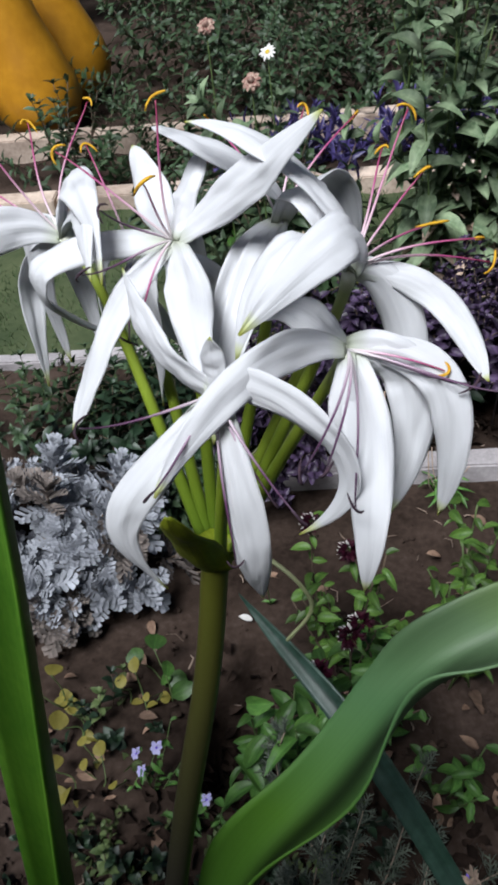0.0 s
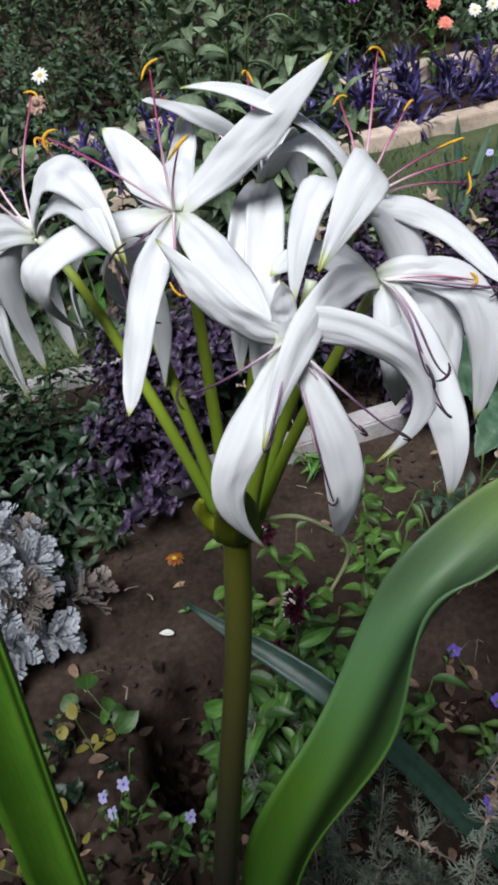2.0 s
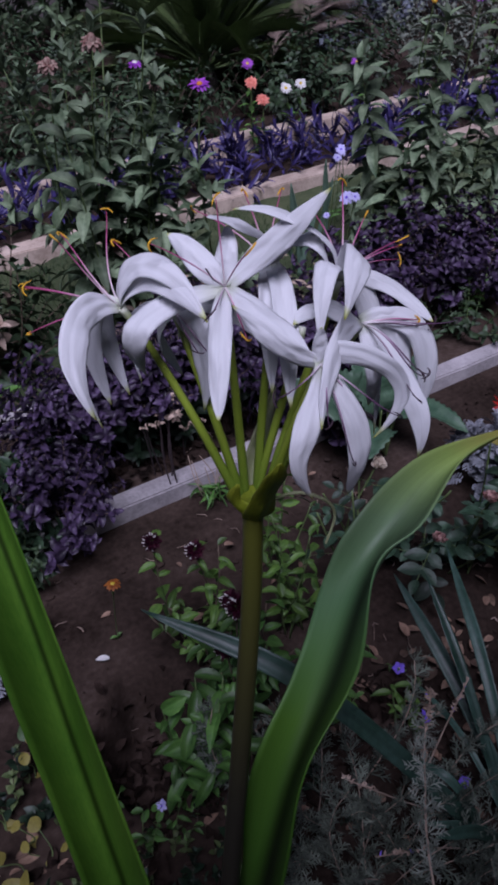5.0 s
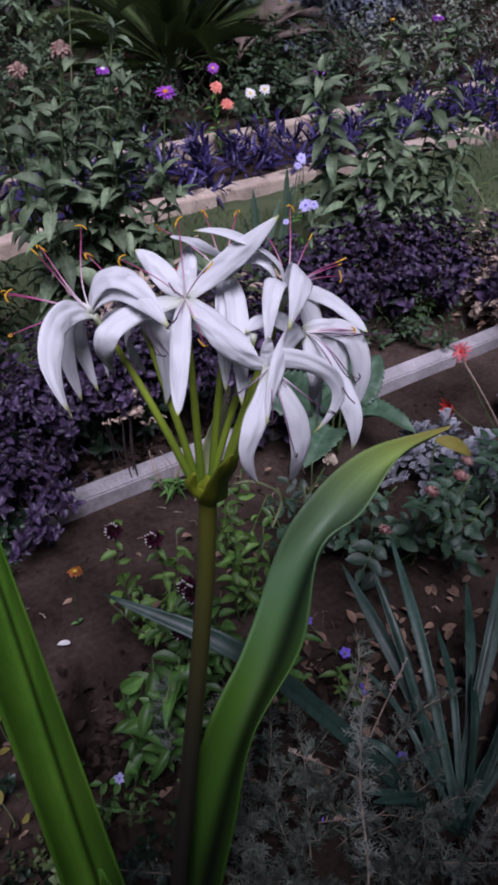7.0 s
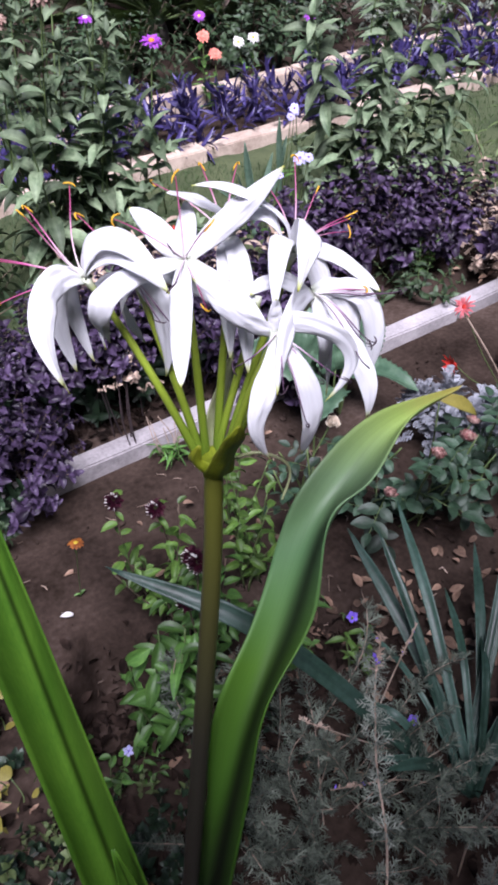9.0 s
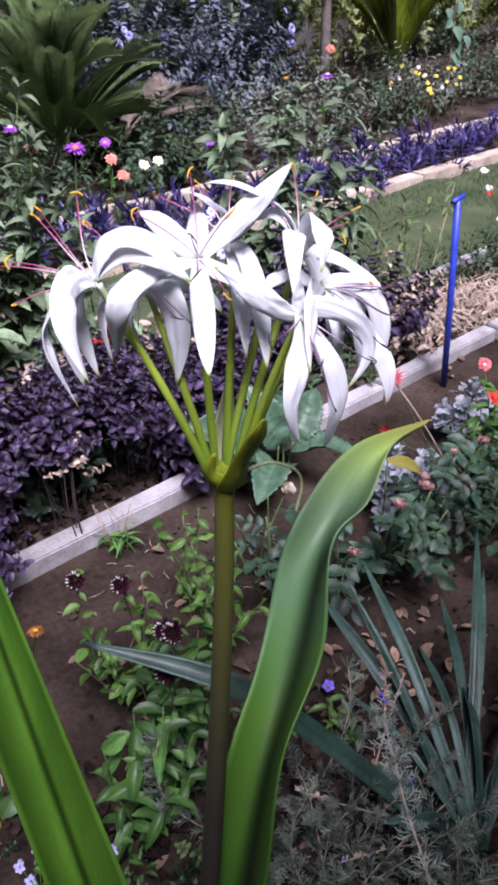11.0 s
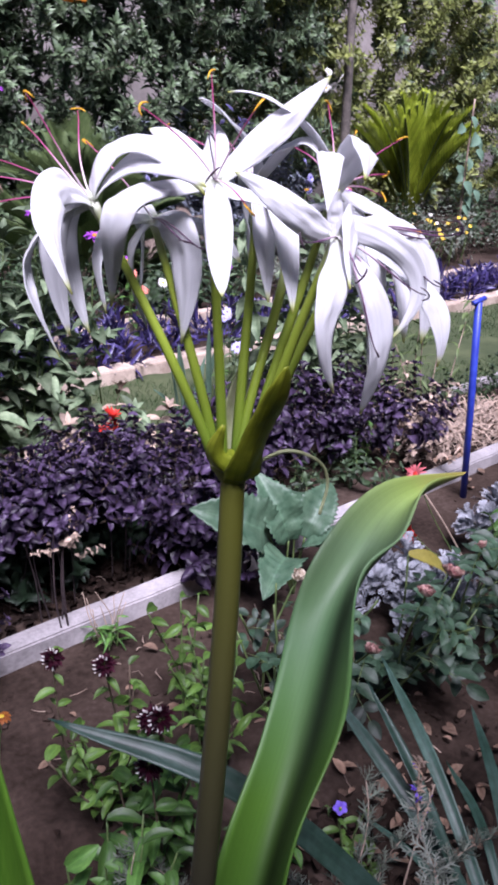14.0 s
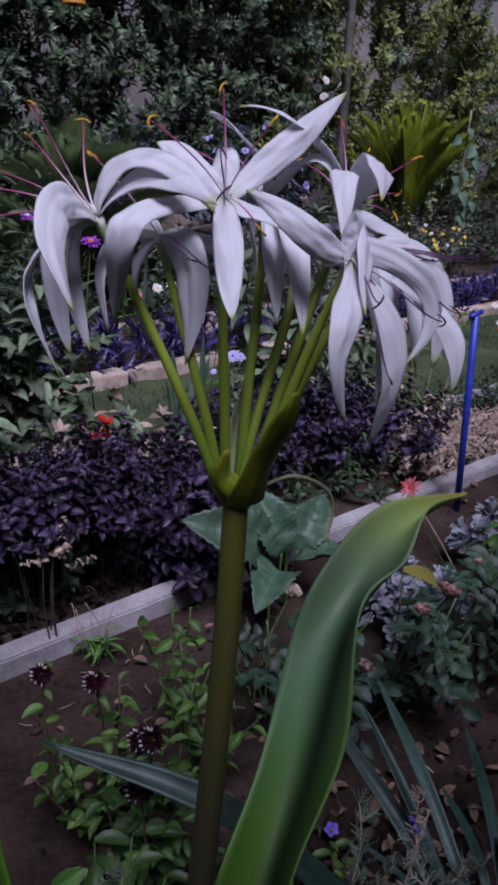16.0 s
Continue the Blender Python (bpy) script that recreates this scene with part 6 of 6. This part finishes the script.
pp = new("fallen_petal", mesh_of("fallen_petal", ovate(0.03, 0.016, 0.1, 0.2, 5, 3), P_WHITE))
pp.matrix_basis = pose(0.012, 1.195, 0.02, 10, -10, 70)
tagged(pp, "fallen white petal lying on bare soil", "petal")
# pebbles and clods
s = Soup()
bm = bmesh.new()
bmesh.ops.create_icosphere(bm, subdivisions=1, radius=1)
cv, cf = [tuple(v.co) for v in bm.verts], [tuple(v.index for v in f.verts) for f in bm.faces]
bm.free()
cv = np.array(cv)
for i in range(2600):
    x, y = r.uniform(-0.6, 2.6), r.uniform(0.35, 1.52)
    if math.hypot((x - 0.02) / 0.15, (y - 0.96) / 0.2) < 1:
        continue
    k = r.uniform(0.0015, 0.007) * (2.2 if r.random() < 0.06 else 1)
    s.add(cv * np.array([r.uniform(0.7, 1.3), r.uniform(0.7, 1.3), r.uniform(0.4, 0.8)]) * k + (x, y, 0.004), cf)
tagged(s.put("soil_clods", SOIL, smooth=False), "small clods and crumbs of brown soil", "soil", kind="stuff")

# twigs and straws on the soil
s = Soup()
for i in range(140):
    x, y = (r.uniform(-0.5, 0.9), r.uniform(0.45, 1.5)) if i % 3 else (r.uniform(0.2, 2.2), r.uniform(1.64, 2.15))
    w, l = r.uniform(0, 6.28), r.uniform(0.012, 0.045)
    p = np.array((x, y, 0.012 + r.uniform(0, 0.012)))
    d = np.array((math.cos(w), math.sin(w), r.uniform(-0.1, 0.25))) * l
    s.add(*tube([p, p + 0.5 * d + (r.uniform(-0.008, 0.008), r.uniform(-0.008, 0.008), 0.003), p + d], r.uniform(0.0006, 0.0016), 4))
tagged(s.put("twigs", STRAW), "scattered thin dry twigs and straws on soil", "twig", kind="stuff")

# ---- lawn ----
r = np.random.default_rng(3)
N = 30000
gx, gy = r.uniform(-1.6, 6.5, N), r.uniform(2.24, 3.26, N)
bare = np.array([noise.noise((x * 1.3, y * 2.2, 9)) for x, y in zip(gx, gy)])
keep = (bare < 0.28) & (((gx - 3.45) / 0.5) ** 2 + ((gy - 2.68) / 0.13) ** 2 > 1 + bare)
gx, gy = gx[keep], gy[keep]
n = len(gx)
gh, ga, gw = r.uniform(0.012, 0.032, n), r.uniform(0, 6.28, n), r.uniform(0.0012, 0.0024, n)
lx, ly = r.normal(0, 0.01, n), r.normal(0, 0.01, n)
base = np.stack([gx, gy, np.zeros(n)], 1)
side = np.stack([np.cos(ga) * gw, np.sin(ga) * gw, np.zeros(n)], 1)
tipv = base + np.stack([lx, ly, gh], 1)
V = np.stack([base - side, base + side, tipv], 1).reshape(-1, 3)
tagged(put("lawn_grass", V, [(3 * i, 3 * i + 1, 3 * i + 2) for i in range(n)], GRASS), "short worn green lawn grass", "grass", kind="stuff")

# ---- purple heart along the far kerb ----
PH_LEAF = blade([(0, 0, 0), (0, 0.045, 0.008), (0, 0.095, 0.008), (0, 0.15, -0.008)], lambda v: 0.03 * math.sin(math.pi * min(1, 0.28 + 0.7 * v)) ** 0.7, (0, 0, 1), 0.3, 0, 3)
PH = [sprig_mesh("sprig", 0.2, 7, 1, PH_LEAF, 1.1, 0.8, 0.95, [PURPLE_HEART, PURPLE_HEART], 140 + i, 0.2, 0.004, 0.1, 0.0, 3, 160) for i in range(4)]
x, k = 0.2, 0
while x < 8.2:
    dome_bush("purple_heart", (x, 3.58, 0.0), (0.3, 0.27), 0.12 + 0.04 * math.sin(k * 2.3), 24, PH, "clump of violet-purple strap-leaved groundcover between kerbs", "plant", 150 + k, "sprig", 0.0, 0.95, (0.5, 0.9), "purple groundcover clumps")
    x += 0.42
    k += 1

# ---- flowers and shrubs behind the kerbs ----
CORALH = head_mesh("flower_head", 12, 0.032, 0.016, 0.2, 0.01, [P_CORAL, P_CORAL], 3, 22)
WHITEH = head_mesh("flower_head", 11, 0.032, 0.014, 0.2, 0.01, [P_WHITE, P_YELLOW], 2, 23)
MAGH = head_mesh("flower_head", 12, 0.03, 0.014, 0.2, 0.01, [P_MAGENTA, P_YELLOW], 2, 24)
for k, (p, h) in enumerate((((2.041, 3.772, 0.307), CORALH), ((1.98, 3.78, 0.4), CORALH), ((2.357, 3.885, 0.313), WHITEH), ((2.27, 3.9, 0.3), WHITEH), ((2.75, 3.9, 0.36), MAGH), ((2.12, 4.05, 0.42), MAGH), ((4.0, 4.1, 0.75), CORALH), ((-0.054, 2.443, 0.852), ZINNIA_OLD), ((0.06, 2.2, 0.78), ZINNIA_OLD), ((0.1, 2.5, 0.76), DAISY_WHITE))):
    f_at = (p[0] + 0.04, p[1] + 0.05, 0)
    fl = thing("cottage_flower", f_at, ("coral pink" if h is CORALH else "white" if h in (WHITEH, DAISY_WHITE) else "faded brownish" if h is ZINNIA_OLD else "magenta") + " bedding flower on a slim leafy stem", "flower", "bedding flowers")
    flowering_stalk(fl, f_at, f_at, p, h, (-0.2, -0.6, 0.7), STEM_GREEN, 0.95, 0.003, 90 + k, HERB, 8, 1.4)
FAR_OV = ovate(0.06, 0.03, 0.3, 0.2, 4, 3)
FAR_SPRIGS = [sprig_mesh("sprig", 0.3, 8, 2, FAR_OV, 1.1, 0.7, 1.25, [STEM_BROWN, FAR_LEAF], 160 + i, 0.25, 0.003, 0.1, 0.1) for i in range(3)]
GREY_SPRIGS = [sprig_mesh("sprig", 0.3, 8, 2, FAR_OV, 0.95, 0.7, 1.2, [STEM_BROWN, ARTEMISIA], 165 + i, 0.25, 0.003, 0.1, 0.1) for i in range(2)]
BLUE_SPRIGS = [sprig_mesh("sprig", 0.4, 10, 3, FAR_OV, 1.3, 0.9, 1.2, [STEM_BROWN, PLUMBAGO], 170 + i, 0.25, 0.003, 0.1, 0.1) for i in range(3)]
PLUMB = head_mesh("flower_cluster", 12, 0.05, 0.03, 0.5, 0.015, [P_LILAC, P_VIOLET], 3, 31, 1.0)
for x, y, a, h, n, ms, lab, sd in (
        (0.2, 4.25, 0.4, 0.3, 40, FAR_SPRIGS, "low dark green groundcover behind the kerbs", 31), (1.0, 4.3, 0.4, 0.28, 40, FAR_SPRIGS, "low dark green groundcover behind the kerbs", 32), (1.9, 4.5, 0.4, 0.25, 36, FAR_SPRIGS, "low dark green groundcover behind the kerbs", 33), (0.1, 5.3, 0.6, 0.5, 50, FAR_SPRIGS, "dark green garden shrub behind the kerbs", 34), (1.4, 5.4, 0.6, 0.5, 50, FAR_SPRIGS, "dark green garden shrub behind the kerbs", 35),
        (-0.25, 3.62, 0.26, 0.2, 20, FAR_SPRIGS, "low dark green groundcover between kerbs", 21), (-0.8, 3.6, 0.3, 0.16, 20, FAR_SPRIGS, "low dark green groundcover between kerbs", 22), (-1.6, 4.5, 0.6, 0.8, 70, FAR_SPRIGS, "dark green garden shrub behind the kerbs", 1), (-0.3, 4.6, 0.6, 0.7, 70, FAR_SPRIGS, "dark green garden shrub behind the kerbs", 2), (0.7, 4.7, 0.55, 0.7, 60, FAR_SPRIGS, "dark green garden shrub behind the kerbs", 3),
        (-0.05, 2.6, 0.16, 0.62, 40, FAR_SPRIGS, "loose green flowering herb by the lawn", 4), (0.14, 2.4, 0.12, 0.55, 26, FAR_SPRIGS, "loose green flowering herb by the lawn", 5),
        (2.6, 4.3, 0.3, 0.45, 40, FAR_SPRIGS, "low mixed green bedding behind the kerb", 6), (3.1, 4.4, 0.35, 0.5, 46, FAR_SPRIGS, "low mixed green bedding behind the kerb", 7), (3.8, 4.5, 0.35, 0.55, 46, GREY_SPRIGS, "grey-green bushy bedding behind the kerb", 8),
        (4.5, 4.6, 0.4, 0.75, 60, GREY_SPRIGS, "grey-green bushy bedding behind the kerb", 9), (5.2, 4.7, 0.4, 0.5, 46, FAR_SPRIGS, "low mixed green bedding behind the kerb", 10), (6.0, 4.8, 0.4, 0.5, 46, GREY_SPRIGS, "grey-green bushy bedding behind the kerb", 11), (6.9, 4.9, 0.5, 0.6, 50, FAR_SPRIGS, "low mixed green bedding behind the kerb", 12), (7.8, 5.0, 0.6, 0.9, 60, GREY_SPRIGS, "grey-green bushy bedding behind the kerb", 13),
        (1.5, 4.3, 0.35, 0.4, 36, FAR_SPRIGS, "low mixed green bedding behind the kerb", 14), (3.6, 5.9, 0.7, 1.4, 130, BLUE_SPRIGS, "blue-grey leafy shrub in front of the hedge", 15), (4.7, 6.0, 0.6, 1.2, 110, BLUE_SPRIGS, "blue-grey leafy shrub in front of the hedge", 16), (3.0, 5.6, 0.35, 0.9, 50, BLUE_SPRIGS, "blue-grey leafy shrub in front of the hedge", 17)):
    bush = dome_bush("garden_shrub", (x, y, 0), (a, a * 0.8), h, n, ms, lab, "shrub", 180 + sd, "sprig", 0.0, 0.85, (0.8, 1.2), "border shrubs")
    if ms is BLUE_SPRIGS:
        rr = random.Random(700 + sd)
        for k in range(11):
            w, z = rr.uniform(-2.6, -0.3), rr.uniform(0.3, 1.0)
            share("flower_cluster", PLUMB, Matrix.Translation((1.05 * a * math.cos(w), 0.9 * a * math.sin(w), h * z)) @ Euler((rr.uniform(0.6, 1.4), rr.uniform(-0.4, 0.4), rr.uniform(0, 6))).to_matrix().to_4x4() @ Matrix.Scale(rr.uniform(0.45, 0.85), 4), bush)
yf = thing("yellow_flowers", (5.75, 4.55, 0), "patch of small yellow and white flowers", "flower")
YH = head_mesh("flower_head", 9, 0.03, 0.018, 0.2, 0.01, [P_YELLOW, P_ORANGE], 1, 26)
for k in range(22):
    rr = random.Random(300 + k)
    top = (5.75 + rr.uniform(-0.35, 0.35), 4.5 + rr.uniform(-0.2, 0.2), rr.uniform(0.28, 0.5))
    flowering_stalk(yf, (5.75, 4.55, 0), (top[0], top[1] + 0.05, 0), top, YH if k % 4 else WHITEH, (-0.4, -0.6, 0.6), STEM_GREEN, rr.uniform(0.4, 0.7), 0.003, 310 + k)
vine = thing("vine_on_stick", (6.14, 4.6, 0), "pale stick with a wilting heart-leaved vine", "plant")
stalk(vine, (0, 0, 0), (-0.03, 0, 1.42), STRAW, 0.012, 0.01, 1, "stick")
VL = [mesh_of("leaf", ovate(0.13, 0.11, 0.3, 0.15, 6, 5, 0.7), GLAD)]
for k in range(12):
    rr = random.Random(400 + k)
    share("leaf", VL[0], aim((rr.uniform(-0.12, 0.12), rr.uniform(-0.05, 0.05), 0.5 + 0.07 * k), (rr.uniform(-1, 1), -0.4, -0.6), (0, -1, 0.4), rr.uniform(0.7, 1.2)), vine)


# ---- cycads ----
def frond_mesh(length, seed, arch):
    r = random.Random(seed)
    path = bezier((0, 0, 0), (0, length * 0.35, length * 0.3 * arch), (0, length * 0.7, length * 0.34 * arch), (0, length, length * 0.08 * arch), 24)
    s = Soup()
    s.add(*tube(path, np.linspace(0.012, 0.004, 24), 5), 0)
    for k in range(3, 24):
        for sd in (-1, 1):
            for half in (0, 0.33, 0.67):
                p = path[k] if not half or k == 23 else path[k] + half * (path[k + 1] - path[k])
                l = length * 0.19 * math.sin(math.pi * min(1, 0.12 + k / 26)) + 0.03
                d = np.array((sd * (0.6 if arch > 0.5 else 0.42), 0.78, 0.42)) * l * r.uniform(0.9, 1.1)
                s.add(*blade([p, p + 0.5 * d, p + d + (0, 0, -0.1 * l)], lambda v: (0.017 if arch > 0.5 else 0.024) * (1.05 - v), (sd * 0.5, 0, 1), 0, 0, 2), 1)
    ob = s.put("frond", [STEM_GREEN, CYCAD])
    me = ob.data
    bpy.data.objects.remove(ob)
    return me


FRONDS = [frond_mesh(1.0, i, 1.0) for i in range(2)]
STRAIGHT = [frond_mesh(1.0, 5 + i, 0.35) for i in range(2)]


def cycad(at, fronds, size, seed, label, meshes, steep, fall=50):
    t = thing("cycad", at, label, "plant", "cycads")
    r = random.Random(seed)
    put("trunk", *tube(np.array([(0, 0, -0.05), (0, 0, 0.08), (0.0, 0, 0.16)]) * size, np.array([0.08, 0.07, 0.04]) * size, 12)[:2], BARK, t)
    for i in range(fronds):
        v = i / fronds
        share("frond", meshes[i % 2], pose(0, 0, 0.13 * size, steep - fall * v + r.uniform(-6, 6), 0, i * 137.5 + r.uniform(-8, 8)) @ Matrix.Scale(size * r.uniform(0.85, 1.1), 4), t)["kind"] = "stuff"
    return t


def recoloured(me, mats):
    me = me.copy()
    me.materials.clear()
    for m in mats:
        me.materials.append(m)
    return me


cycad((2.45, 5.15, 0), 64, 1.0, 1, "dense olive cycad with arching fronds, painted darker for the shadow side", [recoloured(m, [STEM_GREEN, CYCAD_SHADED]) for m in (STRAIGHT[0], FRONDS[0])], 74, 86)
cycad((6.75, 5.7, 0), 52, 1.25, 2, "bright yellow-green cycad with upright fronds", STRAIGHT, 88, 38)
dl = thing("dead_frond", (2.6, 4.55, 0), "dry pale brown dead cycad fronds on the ground", "plant")
DF = FRONDS[0].copy()
DF.materials.clear()
DF.materials.append(DRY_FROND)
DF.materials.append(DRY_FROND)
for k, (rz, rx) in enumerate(((-70, -12), (-55, -5), (-95, 2), (-40, -14), (-82, -18), (-110, -8), (-62, 4), (-48, -22))):
    share("frond", DF, pose(0.02 * k, 0.03 * k, 0.3, rx, 6 * k - 20, rz) @ Matrix.Scale(0.72, 4), dl)
# ---- hedge before the wall ----
HL = ovate(0.095, 0.036, 0.25, 0.2, 4, 3)
H_DARK = [sprig_mesh("branch", 0.45, 14, 3, HL, 1.1, 0.9, 1.1, [STEM_BROWN, HEDGE_DARK], 200 + i, 0.3, 0.004, 0.05, 0.1, 5) for i in range(4)]
H_PALE = [sprig_mesh("branch", 0.45, 13, 3, HL, 1.1, 0.9, 1.2, [STEM_BROWN, HEDGE_PALE], 210 + i, 0.3, 0.004, 0.05, 0.3, 5) for i in range(4)]


def hedge_shrub(x0, x1, y, deep, height, count, meshes, label, seed, holes=()):
    t = thing("hedge_shrub", ((x0 + x1) / 2, y, 0), label, "hedge", "hedge shrubs")
    r = random.Random(seed)
    made = 0
    while made < count:
        x, z = r.uniform(x0, x1), r.uniform(0.02, 1) ** 0.9 * height
        if any(math.hypot((x - a) / w, (z - c) / h) < 1 for a, c, w, h in holes):
            continue
        front = -deep * (0.5 + 0.5 * noise.noise((x * 1.4, z * 1.4, seed)))
        yy = front + r.uniform(0, deep)
        share("branch", r.choice(meshes), Matrix.Translation((x - (x0 + x1) / 2, yy, z)) @ Euler((r.uniform(0.3, 1.4), r.uniform(-0.5, 0.5), r.uniform(-1, 1))).to_matrix().to_4x4() @ Matrix.Scale(r.uniform(0.8, 1.25), 4), t)
        made += 1
    return t


hedge_shrub(-5.0, -2.0, 6.6, 0.5, 3.0, 140, H_DARK, "dense dark green hedge shrub", 1)
hedge_shrub(-2.2, 0.4, 6.6, 0.5, 3.1, 190, H_DARK, "dense dark green hedge shrub", 2)
hedge_shrub(0.2, 2.6, 6.6, 0.55, 3.3, 280, H_DARK, "dense dark green hedge shrub", 3)
hedge_shrub(1.2, 3.4, 6.9, 0.3, 3.4, 250, H_DARK, "dense dark green hedge shrub", 13)
hedge_shrub(3.2, 6.0, 7.0, 0.3, 3.4, 290, H_DARK, "dense dark green hedge shrub", 14)
hedge_shrub(2.4, 4.4, 6.6, 0.55, 3.3, 290, H_DARK, "dense dark green hedge shrub", 4)
hedge_shrub(4.2, 6.2, 6.7, 0.55, 3.2, 290, H_DARK[:2] + H_PALE[:1], "dense green hedge shrub with a few pale shoots", 5)
GAPS = ((7.2, 1.95, 0.4, 0.34), (7.85, 1.65, 0.34, 0.26))
hedge_shrub(5.8, 8.0, 7.0, 0.5, 3.2, 270, H_PALE, "pale yellow-green shrub climbing the wall", 6, GAPS)
hedge_shrub(7.6, 9.6, 7.2, 0.5, 2.9, 260, H_PALE + H_DARK[:1], "pale yellow-green shrub climbing the wall", 7, GAPS)
hedge_shrub(9.2, 11.6, 7.5, 0.5, 2.3, 210, H_DARK[:2] + H_PALE, "mixed green shrub against the wall", 8)
hedge_shrub(11.2, 15.0, 7.5, 0.5, 2.2, 160, H_DARK, "dense dark green hedge shrub", 9)
put_pole = thing("pole", (6.36, 6.35, 0), "grey bark-covered pole among the hedge", "pole")
stalk(put_pole, (0.02, 0, 0), (-0.06, 0, 3.0), BARK, 0.06, 0.03, 5, "shaft")
fruit = head_mesh("fruit", 4, 0.001, 0.001, 0, 0.09, [P_ORANGE, P_ORANGE], 1, 30, 1.0)
fr = tagged(new("orange_fruit", fruit), "round orange fruit hanging in the hedge", "fruit")
fr.location = (2.955, 6.0, 1.95)
wr = thing("white_blossom", (5.55, 6.2, 0), "spray of white blossoms among the hedge", "flower")
for k, (x, z) in enumerate(((0.0, 1.62), (0.12, 1.7), (-0.1, 1.55), (0.08, 1.5), (0.18, 1.58), (-0.02, 1.48))):
    stalk(wr, (0.02, 0.3, 0.6), (x, -0.32, z), STEM_GREEN, 0.004, 0.02, k, "stem")
    share("flower_head", WHITEH, Matrix.Translation((x, -0.32, z)) @ Euler((1.1, 0, k)).to_matrix().to_4x4() @ Matrix.Scale(1.3, 4), wr)

# ---- ochre garden jars ----
def jar(at, lean, size, label):
    prof = [(0.0, 0.02), (0.1, 0.0), (0.2, 0.05), (0.25, 0.16), (0.245, 0.28), (0.2, 0.45), (0.16, 0.62), (0.14, 0.8)]
    rim = [(0.14, 0.8), (0.15, 0.83), (0.155, 0.95), (0.135, 0.97), (0.12, 0.9)]
    t = thing("garden_jar", at, label, "jar", "garden jars")
    t.matrix_basis = pose(*at, 0, lean, 0)
    for name, rows in (("body", prof), ("rim", rim)):
        vs, fs, m = [], [], 28
        for rad, z in rows:
            for k in range(m):
                w = 2 * math.pi * k / m
                vs.append((max(rad, 0.001) * math.cos(w) * size, max(rad, 0.001) * math.sin(w) * size, z * size))
        for i in range(len(rows) - 1):
            fs += [(i * m + k, i * m + (k + 1) % m, (i + 1) * m + (k + 1) % m, (i + 1) * m + k) for k in range(m)]
        put(name, vs, fs, OCHRE, t)
    return t


jar((-1.04, 4.25, 0.0), -8, 0.86, "large smooth ochre-yellow bulbous garden jar")
jar((-0.96, 4.7, 0.0), -12, 0.95, "large smooth ochre-yellow bulbous garden jar")
